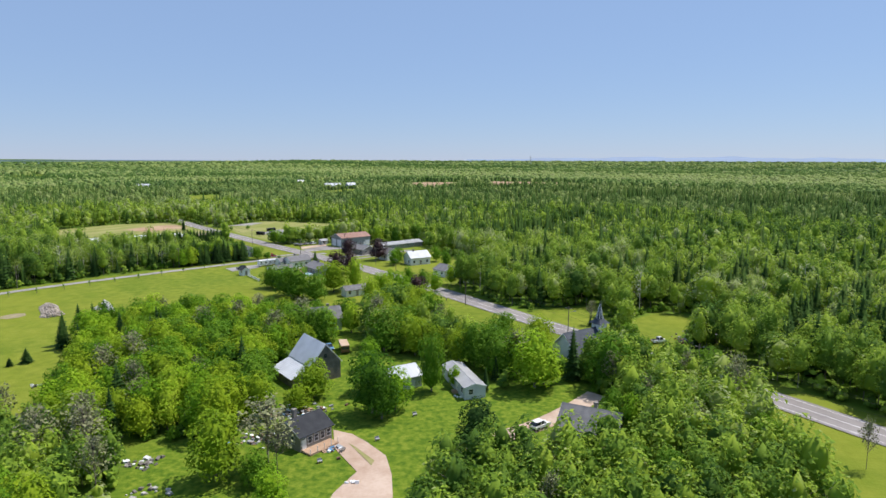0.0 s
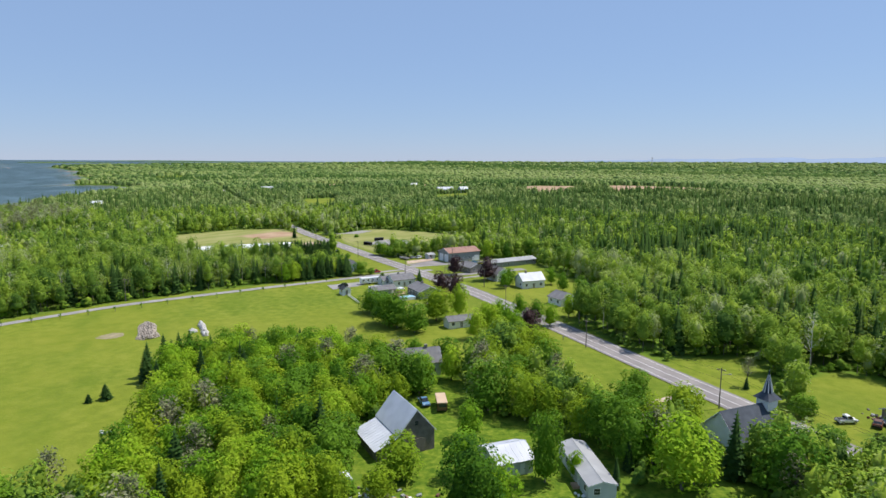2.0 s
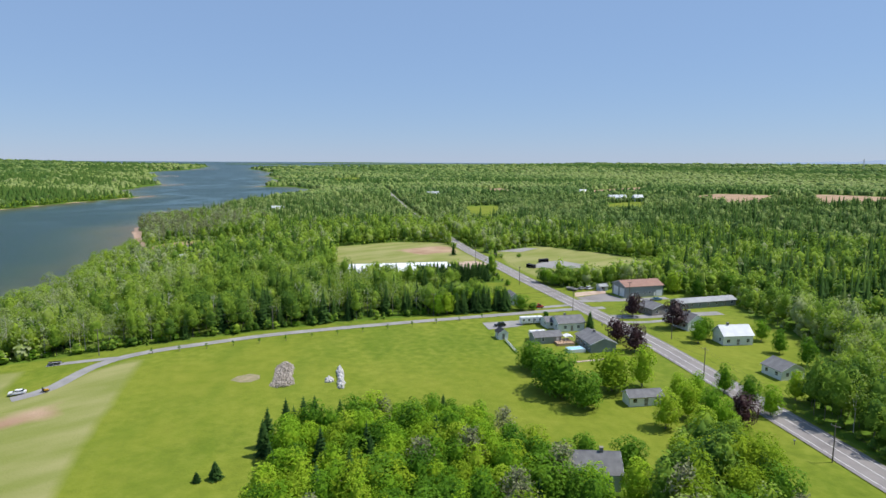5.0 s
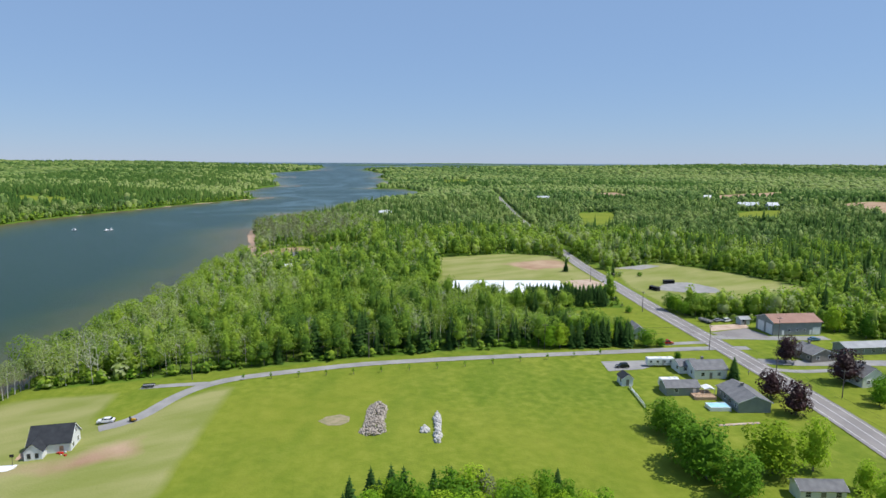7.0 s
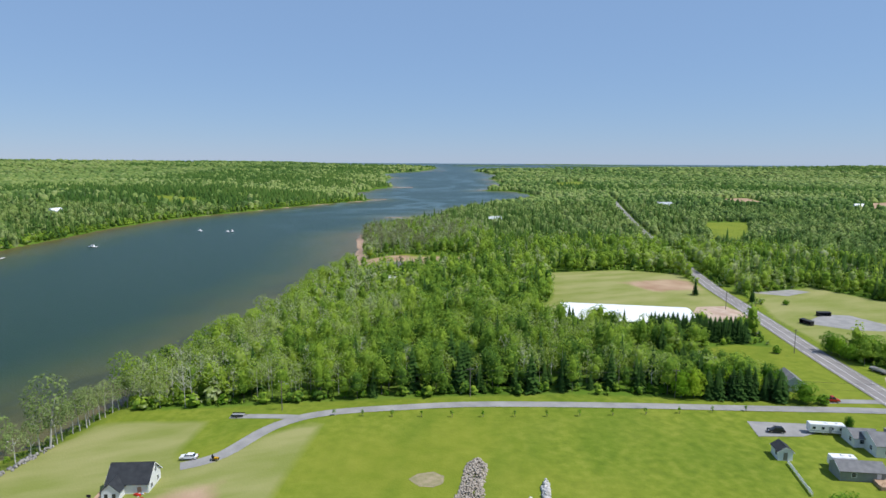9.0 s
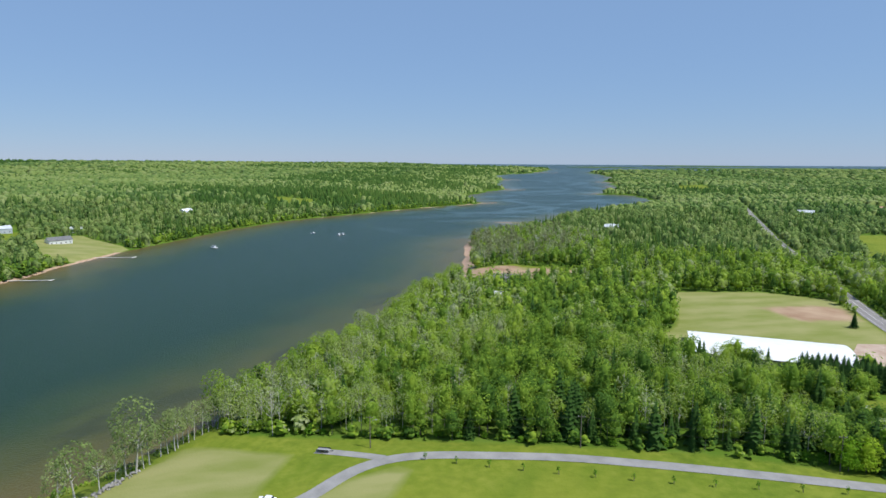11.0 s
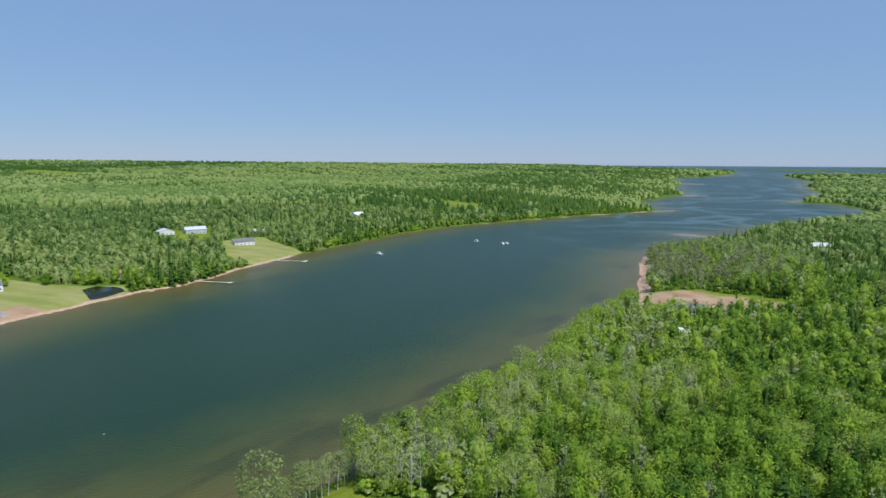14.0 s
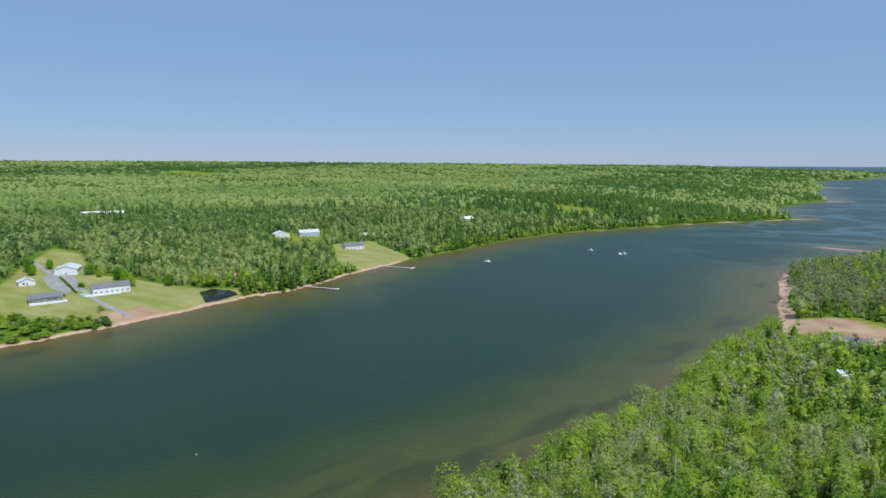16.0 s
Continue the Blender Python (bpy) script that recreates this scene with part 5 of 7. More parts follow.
PAINT_WHITE, PAINT_BLACK = paint("white car paint", (0.8, 0.8, 0.8)), paint("black car paint", (0.02, 0.02, 0.022))
PAINT_RED, PAINT_BLUE, PAINT_RUST = paint("red car paint", (0.45, 0.03, 0.02)), paint("blue car paint", (0.12, 0.25, 0.4)), paint("rusty brown paint", (0.16, 0.08, 0.05))
PAINT_TAN, PAINT_YELLOW, PAINT_GREY = paint("tan roof paint", (0.62, 0.45, 0.3)), paint("yellow machine paint", (0.6, 0.33, 0.02)), paint("silver grey paint", (0.35, 0.36, 0.37))
M_RIM = mat("alloy rim", shades((0.4, 0.4, 0.41), (0.55, 0.55, 0.56)), 0.35, 2.0, metal=0.8)


def wheels(ob, xs, half, r=0.34, w=0.24):
    for x in xs:
        for s in (-1, 1):
            t = part("wheel", cylinder(bmesh.new(), (x, s * half - w / 2, r), (x, s * half + w / 2, r), r, sides=14), M_BLACK, ob)
            part("rim", cylinder(bmesh.new(), (x, s * (half + w / 2), r), (x, s * (half + w / 2 + 0.012), r), r * 0.6, sides=10), M_RIM, t)


def car(x, y, turn, body, label, style="suv", group=""):
    ob = thing("car" if style != "pickup" else "pickup_truck", x, y, turn, label, "car" if style != "pickup" else "pickup truck", group)
    ob.location.z += 0.12
    H = {"suv": 1.68, "car": 1.42, "pickup": 1.75}[style]
    low = [(-2.25, 0.35), (2.2, 0.35), (2.28, 0.6), (2.2, 0.85), (1.1, 1.0), (-2.2, 1.02), (-2.3, 0.7)]
    bm = prism([(a, u) for a, u in low], -0.9, 0.9, "y")
    for v in bm.verts:
        v.co = Vector((v.co.x, v.co.y, v.co.z))
    bmesh.ops.bevel(bm, geom=bm.edges[:], offset=0.06, segments=2, affect="EDGES")
    part("body", bm, body, ob)
    if style == "pickup":
        cab, roofp = [(-0.5, 1.0), (1.15, 1.0), (0.55, H), (-0.35, H)], [(-0.32, H - 0.03), (0.53, H - 0.03), (0.5, H + 0.04), (-0.3, H + 0.04)]
    else:
        back = -2.15 if style == "suv" else -1.75
        cab, roofp = [(back, 1.0), (1.15, 1.0), (0.35, H), (back + 0.45, H)], [(back + 0.47, H - 0.03), (0.33, H - 0.03), (0.28, H + 0.04), (back + 0.55, H + 0.04)]
    bm = prism(cab, -0.78, 0.78, "y")
    bmesh.ops.bevel(bm, geom=bm.edges[:], offset=0.07, segments=2, affect="EDGES")
    part("glazing", bm, M_GLASS, ob)
    part("roof", prism(roofp, -0.7, 0.7, "y"), body, ob)
    for px in ((-0.35,) if style == "pickup" else (-0.5, 0.4)):
        part("pillar", box(px - 0.06, px + 0.06, -0.795, 0.795, 1.0, H - 0.02), body, ob)
    if style == "pickup":
        part("bed", box(-2.15, -0.62, -0.72, 0.72, 0.95, 1.06), M_BLACK, ob)
    for s in (-1, 1):
        part("headlight", box(2.18, 2.3, s * 0.7 - 0.16, s * 0.7 + 0.16, 0.68, 0.82), M_WHITE, ob)
        part("tail_light", box(-2.33, -2.25, s * 0.72 - 0.1, s * 0.72 + 0.1, 0.72, 0.92), PAINT_RED, ob)
    part("bumper", box(2.2, 2.34, -0.8, 0.8, 0.38, 0.55, 0.03), M_BLACK, ob)
    part("bumper", box(-2.38, -2.24, -0.8, 0.8, 0.4, 0.58, 0.03), M_BLACK, ob)
    wheels(ob, (-1.4, 1.4), 0.82)
    return ob


car(43.0, 209.3, 39, PAINT_WHITE, "white SUV parked on a gravel drive", "suv")
car(-70.4, 391.6, 215, PAINT_BLACK, "black SUV parked on a paved yard", "suv")
car(-65.0, 428.7, 35, PAINT_RED, "red pickup truck parked on a drive", "pickup")
car(-178.4, 269.4, 226, PAINT_WHITE, "white sports car parked at the end of the lane", "car")
car(-7.0, 261.6, 300, PAINT_BLUE, "old light blue pickup truck on the grass", "pickup")
car(87.4, 266.2, 15, PAINT_WHITE, "white pickup truck at the edge of a field", "pickup")
car(93.5, 265.5, 60, PAINT_RUST, "rusty brown car among parked vehicles", "car", "old vehicles by the field")
car(96.6, 267.0, 200, PAINT_GREY, "silver grey car among parked vehicles", "car", "old vehicles by the field")
car(99.8, 267.6, 20, PAINT_WHITE, "white car among parked vehicles", "car", "old vehicles by the field")
car(-66.4, 237.6, 70, PAINT_GREY, "old grey car parked in the grass at the wood's edge", "car", "old cars at the wood's edge")
car(-60.6, 230.8, 75, PAINT_BLACK, "old dark car parked in the grass at the wood's edge", "suv", "old cars at the wood's edge")
car(-55.7, 476.6, 60, PAINT_GREY, "silver car parked beside the warehouse yard", "car")
car(-52.2, 478.6, 60, PAINT_WHITE, "white car parked beside the warehouse yard", "suv")
car(-9.0, 446.5, 20, PAINT_BLACK, "black car parked behind the bungalow", "car")
car(-541.0, 61.0, 60, PAINT_BLACK, "dark car parked beside a riverside house", "car")
car(-18.0, 466.5, 40, PAINT_BLUE, "blue and white car by the warehouse door", "car")


def camper(x, y, turn, L, label, name="camper_trailer"):
    ob = thing(name, x, y, turn, label, "camper trailer")
    ob.location.z += 0.1
    part("body", box(-L / 2, L / 2, -1.22, 1.22, 0.55, 3.05, 0.12), M_WHITE, ob)
    part("stripe", box(-L / 2 + 0.15, L / 2 - 0.15, -1.235, 1.235, 1.05, 1.25), PAINT_GREY, ob)
    k = max(2, int(L / 2))
    for i in range(k):
        a = -L / 2 + L * (i + 0.5) / k
        for s in (-1, 1):
            part("window", box(a - 0.4, a + 0.4, s * 1.22 - 0.02, s * 1.22 + 0.02, 1.6, 2.3), M_GLASS, ob)
    part("door", box(0.4, 1.1, -1.26, -1.2, 0.7, 2.6), PAINT_GREY, ob)
    part("air_conditioner", box(-0.5, 0.5, -0.4, 0.4, 3.02, 3.32, 0.08), M_WHITE, ob)
    part("roof_hatch", box(L / 4, L / 4 + 0.5, -0.3, 0.3, 3.03, 3.15), PAINT_GREY, ob)
    part("drawbar", prism([(-0.5, 0.45), (0.5, 0.45), (0.08, 0.55), (-0.08, 0.55)], L / 2, L / 2 + 1.2, "x"), M_BLACK, ob)
    wheels(ob, (-0.9, -0.1), 1.0, 0.36)
    return ob


camper(-60.2, 400.6, 36, 9.4, "long white camper trailer with a grey stripe")
camper(-52.0, 381.2, 38, 6.0, "small white camper trailer behind a garage")
bus = thing("old_camper_van", -2.6, 260.4, 285, "old rusty camper van with a tan roof on the grass", "camper van")
part("body", box(-3.1, 3.1, -1.15, 1.15, 0.5, 2.3, 0.15), PAINT_RUST, bus)
part("roof", box(-3.2, 3.2, -1.2, 1.2, 2.28, 2.5, 0.08), PAINT_TAN, bus)
part("windscreen", box(3.06, 3.12, -0.9, 0.9, 1.4, 2.1), M_GLASS, bus)
for i in range(4):
    for s in (-1, 1):
        part("window", box(-2.6 + i * 1.35, -1.6 + i * 1.35, s * 1.15 - 0.02, s * 1.15 + 0.02, 1.4, 2.0), M_GLASS, bus)
wheels(bus, (-2.0, 2.0), 1.0, 0.4)
mw = thing("ride_on_mower", -172.2, 273.7, 40, "small yellow and black ride-on mower on the lane", "mower")
mw.location.z += 0.12
part("body", box(-0.2, 0.9, -0.35, 0.35, 0.3, 0.85, 0.08), PAINT_YELLOW, mw)
part("seat", box(-0.55, -0.15, -0.25, 0.25, 0.6, 1.05, 0.06), M_BLACK, mw)
part("mower_deck", box(-0.4, 0.6, -0.65, 0.65, 0.12, 0.3, 0.04), M_BLACK, mw)
part("roll_bar", box(-0.7, -0.62, -0.4, 0.4, 0.5, 1.5), M_BLACK, mw)
wheels(mw, (-0.6, 0.75), 0.5, 0.28, 0.2)
ut = thing("utility_trailer", -196.0, 292.4, 45, "low flat utility trailer on the lane's spur", "trailer")
ut.location.z += 0.1
part("bed", box(-1.9, 1.9, -0.95, 0.95, 0.5, 0.62), PAINT_GREY, ut)
for s in (-1, 1):
    part("side_rail", box(-1.9, 1.9, s * 0.95 - 0.03, s * 0.95 + 0.03, 0.6, 0.95), M_BLACK, ut)
part("drawbar", box(1.9, 3.0, -0.06, 0.06, 0.45, 0.55), M_BLACK, ut)
wheels(ut, (0.0,), 1.0, 0.32)
lw = thing("flatbed_load", -60.0, 472.3, 330, "flatbed stacked with grey timber beside the road", "flatbed")
part("bed", box(-3.2, 3.2, -1.2, 1.2, 0.6, 0.85), M_BLACK, lw)
for i in range(5):
    part("timber", box(-3.0, 3.0, -1.1 + i * 0.45, -0.7 + i * 0.45, 0.86, 1.5 + 0.15 * (i % 2)), M_STONE, lw)
wheels(lw, (-1.6, 1.6), 1.0, 0.4)

# ---------------------------------------------------------------- yards, drives and the shore
def pad(name, pts, material, label, category, lift=0.1):
    bm = bmesh.new()
    n = len(pts)
    c = Vector((sum(p[0] for p in pts) / n, sum(p[1] for p in pts) / n))
    rim = []
    for k in range(n):
        a, b = Vector(pts[k]), Vector(pts[(k + 1) % n])
        m = max(1, int((b - a).length / 3))
        rim += [a.lerp(b, i / m) for i in range(m)]
    rings = [[bm.verts.new((q.x, q.y, gz(q.x, q.y) + lift)) for q in (c.lerp(p, s) for p in rim)] for s in (1, 0.75, 0.5, 0.25)]
    mid = bm.verts.new((c.x, c.y, gz(c.x, c.y) + lift))
    k = len(rim)
    for r0, r1 in zip(rings[:-1], rings[1:]):
        for i in range(k):
            bm.faces.new((r0[i], r0[(i + 1) % k], r1[(i + 1) % k], r1[i]))
    for i in range(k):
        bm.faces.new((rings[-1][i], rings[-1][(i + 1) % k], mid))
    bmesh.ops.recalc_face_normals(bm, faces=bm.faces[:])
    me = bpy.data.meshes.new(name)
    bm.to_mesh(me)
    bm.free()
    me.materials.append(material)
    return tagged(new(name, me), label, category, kind="structure")


def drive(name, pts, width, material, label, lift=0.1):
    return strip(name, resample(pts, 2), -width / 2, width / 2, lift, material, label=label, category="drive", kind="structure")


pad("drive_cottage", [(2.4, 209.5), (6.3, 207.6), (9.5, 204), (13.5, 198.4), (15, 191.5), (15.6, 184), (12, 172), (4, 172), (6, 186), (10.2, 191), (9, 196.5), (3.8, 201.6)], M_DIRT, "pale red-brown dirt drive", "drive", 0.09)
pad("drive_verge", [(6.2, 203.4), (7.4, 202.2), (11.6, 196.6), (11.2, 194.8), (9.9, 197.2)], M_VERGE, "strip of grass between the wheel tracks", "grass", 0.14)
drive("drive_house", [(59, 227), (52, 219), (45, 212), (38, 207), (34, 205)], 4.6, M_DIRT, "pale dirt drive with a parked car", 0.09)
drive("track_field", [(58.5, 279), (52, 275), (45, 270.5), (36, 264), (30, 258)], 2.0, M_DIRT, "sandy track from the road", 0.07)
drive("drive_east", [(-66, 428), (-58, 436), (-52, 441)], 3.4, M_LANE, "gravel drive to the cottage", 0.07)
drive("drive_warehouse", [(-52, 449), (-44, 455), (-30, 462), (-14, 474)], 5.5, M_LANE, "gravel yard in front of the warehouse", 0.07)
drive("drive_store", [(-32, 426), (-22, 430), (-8, 440), (10, 452)], 6.0, M_LANE, "paved yard before the long low building", 0.07)
drive("drive_bungalow", [(-30, 418), (-20, 420), (-8, 431)], 3.0, M_LANE, "gravel drive", 0.08)
drive("spur", [(-181, 304), (-188, 299), (-198, 291)], 3.2, M_LANE, "short gravel spur off the lane", 0.08)
pad("yard_parking", [(-79, 394), (-66, 404), (-62, 399), (-64, 394), (-73, 385.5)], M_LANE, "grey paved parking yard", "yard")
pad("warehouse_yard", [(-54.5, 455.5), (-43.5, 471.5), (-36, 466), (-33, 462), (-36, 457), (-48.5, 452.5)], M_ASPHALT, "grey asphalt yard before the warehouse doors", "yard", 0.09)
pad("dirt_yard", [(-57.5, 467.5), (-45, 479.5), (-42.5, 473), (-55, 458)], M_DIRT, "bare brown dirt beside the warehouse yard", "yard", 0.06)
pad("ballfield_infield", [(-100, 531), (-98, 556), (-88, 563), (-72, 555), (-66, 543), (-80, 533)], M_LANE, "pale gravel infield", "infield", 0.07)
pad("arena_yard", [(-150, 528), (-140, 540), (-122, 528), (-118, 516), (-128, 505), (-141, 497)], M_DIRT, "sandy yard beside the hall", "yard", 0.06)
pad("far_parking", [(-142, 585), (-128, 612), (-118, 612), (-124, 590)], M_LANE, "far grey parking lot", "yard", 0.07)
pad("bare_patch", [(-126.5, 301.5), (-122, 301), (-119.2, 303), (-118.8, 306), (-121, 308.6), (-124.6, 308.4), (-126.8, 305)], M_BARE, "bare brown patch in the field", "patch", 0.05)

# dugouts, signs, bins
for x, y, t in ((-98.6, 529.5, 330), (-97.0, 552.8, 45)):
    dg = thing("dugout", x, y, t, "low black dugout beside the ball field", "dugout", "dugouts by the ball field")
    part("wall", box(-3.2, 3.2, 0.9, 1.1, 0, 2.0), M_BLACK, dg)
    part("roof", prism([(-1.1, 1.9), (1.2, 2.1), (1.2, 2.25), (-1.1, 2.05)], -3.3, 3.3, "x"), M_BLACK, dg)
    part("side_wall", box(-3.2, -3.05, -0.9, 0.9, 0, 1.9), M_BLACK, dg)
    part("side_wall", box(3.05, 3.2, -0.9, 0.9, 0, 1.9), M_BLACK, dg)
    part("bench", box(-2.8, 2.8, 0.4, 0.8, 0.4, 0.48), M_PLAINWOOD, dg)
sg = thing("sign_board", -107.7, 491.9, 50, "small dark sign board on two posts beside the road", "sign")
part("board", box(-1.1, 1.1, -0.06, 0.06, 1.0, 2.1), M_CHURCH, sg)
part("lettering", box(-0.8, 0.8, -0.075, -0.062, 1.5, 1.75), M_WHITE, sg)
for s in (-0.9, 0.9):
    part("post", box(s - 0.06, s + 0.06, -0.05, 0.05, 0, 1.1), M_POLE, sg)
bn = thing("wheelie_bin", 40.0, 206.6, 20, "dark green wheeled bin at the drive", "bin")
part("body", prism([(-0.25, 0), (0.25, 0), (0.32, 1.0), (-0.32, 1.0)], -0.3, 0.3, "y"), M_BLACK, bn)
part("lid", box(-0.35, 0.35, -0.33, 0.33, 1.0, 1.07), M_BLACK, bn)
for x, y in ((27.2, 321.0), (47.0, 293.0), (-33, 408)):
    mb = thing("mailbox", x, y, -58, "grey mailbox on a wooden post beside the road", "mailbox", "mailboxes along the road")
    part("post", box(-0.06, 0.06, -0.06, 0.06, 0, 1.0), M_POLE, mb)
    part("box", box(-0.15, 0.15, -0.3, 0.3, 1.0, 1.3, 0.05), PAINT_GREY, mb)

# deck and pool behind the bungalow
dk = thing("pool_deck", -40.8, 372.2, 35, "red-brown wooden deck beside an above-ground pool", "deck")
part("platform", box(0, 6.4, 3.0, 9.5, 0, 0.9), M_PLAINWOOD, dk)
for i in range(7):
    part("rail_post", box(i * 1.05, i * 1.05 + 0.08, 3.0, 3.08, 0.9, 1.8), M_PLAINWOOD, dk)
part("rail", box(0, 6.4, 2.98, 3.1, 1.75, 1.85), M_PLAINWOOD, dk)
pl = thing("pool", -35.6, 371.6, 35, "rectangular above-ground pool with pale blue water", "pool")
for a in ((-3.0, 3.0, -1.9, -1.75), (-3.0, 3.0, 1.75, 1.9), (-3.0, -2.85, -1.75, 1.75), (2.85, 3.0, -1.75, 1.75)):
    part("pool_wall", box(*a, 0, 1.2, 0.03), M_WHITE, pl)
M_POOL = mat("pale blue pool water", shades((0.3, 0.58, 0.72), (0.42, 0.68, 0.8)), 0.12, 0.6)
part("pool_water", box(-2.85, 2.85, -1.75, 1.75, 0.0, 1.08), M_POOL, pl)
gz_ = thing("canopy", -40.6, 381.6, 35, "white canopy over the deck", "canopy")
part("cloth", prism([(-1.6, 2.3), (1.6, 2.3), (0, 2.9)], -1.6, 1.6, "y"), M_WHITE, gz_)
for sx in (-1.5, 1.5):
    for sy in (-1.5, 1.5):
        part("leg", cylinder(bmesh.new(), (sx, sy, 0), (sx, sy, 2.35), 0.05, sides=6), M_WHITE, gz_)
fn = thing("board_fence", -62.2, 373.8, -56, "low white board fence beside the shed", "fence")
for i in range(9):
    part("post", box(i * 2.0 - 0.06, i * 2.0 + 0.06, -0.06, 0.06, 0, 1.25), M_WHITE, fn)
for i in range(8):
    for zz in (0.25, 0.6, 0.95):
        part("board", box(i * 2.0 + 0.06, i * 2.0 + 1.94, -0.03, 0.03, zz, zz + 0.24), M_WHITE, fn)
sp_ = thing("sports_pad", -172.2, 241.8, 46, "small white concrete pad with a hoop and swing frame", "pad")
part("slab", box(-2.2, 2.2, -1.6, 1.6, -0.2, 0.1), M_WHITE, sp_)
part("pole", cylinder(bmesh.new(), (1.2, 1.2, 0), (1.2, 1.2, 2.6), 0.05, sides=6), M_BLACK, sp_)
part("hoop_board", box(0.7, 1.7, 1.1, 1.15, 2.3, 3.0), M_BLACK, sp_)

# things left lying about the cottages
def litter(cx, cy, n, spread, mats, name, label):
    bm = bmesh.new()
    rr = random.Random(int(cx * 7 + cy))
    for _ in range(n):
        x, y = cx + rr.gauss(0, spread), cy + rr.gauss(0, spread * 0.6)
        s = rr.uniform(0.2, 0.7)
        m = Matrix.Translation((x, y, gz(x, y) + s * 0.25)) @ Euler((rr.uniform(-0.3, 0.3), rr.uniform(-0.3, 0.3), rr.uniform(0, 6))).to_matrix().to_4x4() @ Matrix.Diagonal((s * rr.uniform(0.8, 2), s, s * 0.7, 1))
        fs = bmesh.ops.create_cube(bm, size=1, matrix=m)["verts"]
        mi = rr.randrange(len(mats))
        for f in {f for v in fs for f in v.link_faces}:
            f.material_index = mi
    me = bpy.data.meshes.new(name)
    bm.to_mesh(me)
    bm.free()
    for m in mats:
        me.materials.append(m)
    tagged(new(name, me), label, "junk", kind="stuff")


JUNK = [M_WHITE, M_WHITE, M_WHITE, PAINT_GREY, PAINT_GREY, M_PLAINWOOD, M_PLAINWOOD, PAINT_RUST, M_BOARD, M_BOARD, PAINT_BLUE]
litter(-6.0, 218.0, 170, 3.2, JUNK, "scrap_heap", "colourful scrap and timber heaped behind the cottage")
litter(-11.5, 206.0, 40, 2.4, JUNK, "scrap_heap", "white and grey junk on the grass")
litter(-29.5, 196.5, 30, 2.0, [M_STONE, M_STONE, M_BOARD, M_BOARD, M_WHITE], "scrap_heap", "pale stones and boards at the wood's edge")
litter(-23.5, 187.5, 16, 1.6, [M_STONE, M_STONE, M_BOARD], "scrap_heap", "small stones on the lawn")
litter(3.5, 201.0, 18, 1.5, JUNK, "scrap_heap", "pots and things around the porch")
litter(-72, 236, 8, 1.5, [M_WHITE, M_BLACK, PAINT_GREY], "scrap_heap", "old grey machinery at the wood's edge")
litter(97, 270, 40, 3.0, [PAINT_RUST, M_BLACK, PAINT_GREY, M_BOARD], "scrap_heap", "rusty scrap at the edge of the field")
litter(-116, 448, 30, 3.0, [M_WHITE, M_STONE, M_STONE], "stone_rubble", "pale stones in the yard behind the spruces")
litter(8.2, 189.4, 5, 0.6, [M_WHITE], "tarpaulin", "white plastic sheets on the lawn")
litter(27.4, 225.8, 4, 0.5, [M_WHITE], "tarpaulin", "white plastic heap beside the mobile home")
litter(-168.6, 253.6, 10, 0.9, [PAINT_RED, PAINT_BLUE, M_WHITE, PAINT_YELLOW], "toys", "bright toys beside the porch")
for x, y in ((18.2, 216.0), (11.4, 204.7), (2.1, 196.2)):
    tb = thing("bench", x, y, 30, "small pale bench on the grass", "bench", "seats on the lawn")
    part("seat", box(-0.45, 0.45, -0.25, 0.25, 0.35, 0.42), PAINT_GREY, tb)
    part("backrest", box(-0.45, 0.45, 0.2, 0.25, 0.42, 0.8), PAINT_GREY, tb)
    for s in (-0.4, 0.32):
        part("leg", box(s, s + 0.08, -0.2, 0.2, 0, 0.35), M_PLAINWOOD, tb)


def heap(name, a, b, wide, high, n, material, label, lo=0.25, hi=0.75):
    """A long heap of stones between a and b."""
    rr = random.Random(n)
    V, F = [], []
    a, b = Vector(a), Vector(b)
    u = (b - a).normalized()
    side = Vector((-u.y, u.x))
    for i in range(n):
        t, s = rr.random(), rr.uniform(-1, 1)
        w = wide * (0.92 + 0.08 * math.sin(t * 9 + 1)) * (1.1 - 0.35 * t) * min(1, 6 * t + 0.4, 6 * (1 - t) + 0.4)
        p = a.lerp(b, t) + side * s * w
        h = high * (1 - s * s) * rr.uniform(0.2, 1.0)
        r = rr.uniform(lo, hi)
        rot = np.array(Euler((rr.uniform(0, 6), rr.uniform(0, 6), 0)).to_matrix())
        v = ICO1[0] * np.array([[1 + rr.uniform(-0.3, 0.3)] for _ in range(12)]) * [r * 1.2, r, r * 0.75]
        F.append(ICO1[1] + 12 * i)
        V.append(v @ rot.T + [p.x, p.y, gz(p.x, p.y) + h])
    me = mesh_from(name, np.concatenate(V), np.concatenate(F), [material])
    return tagged(new(name, me), label, "stone heap", kind="stuff")


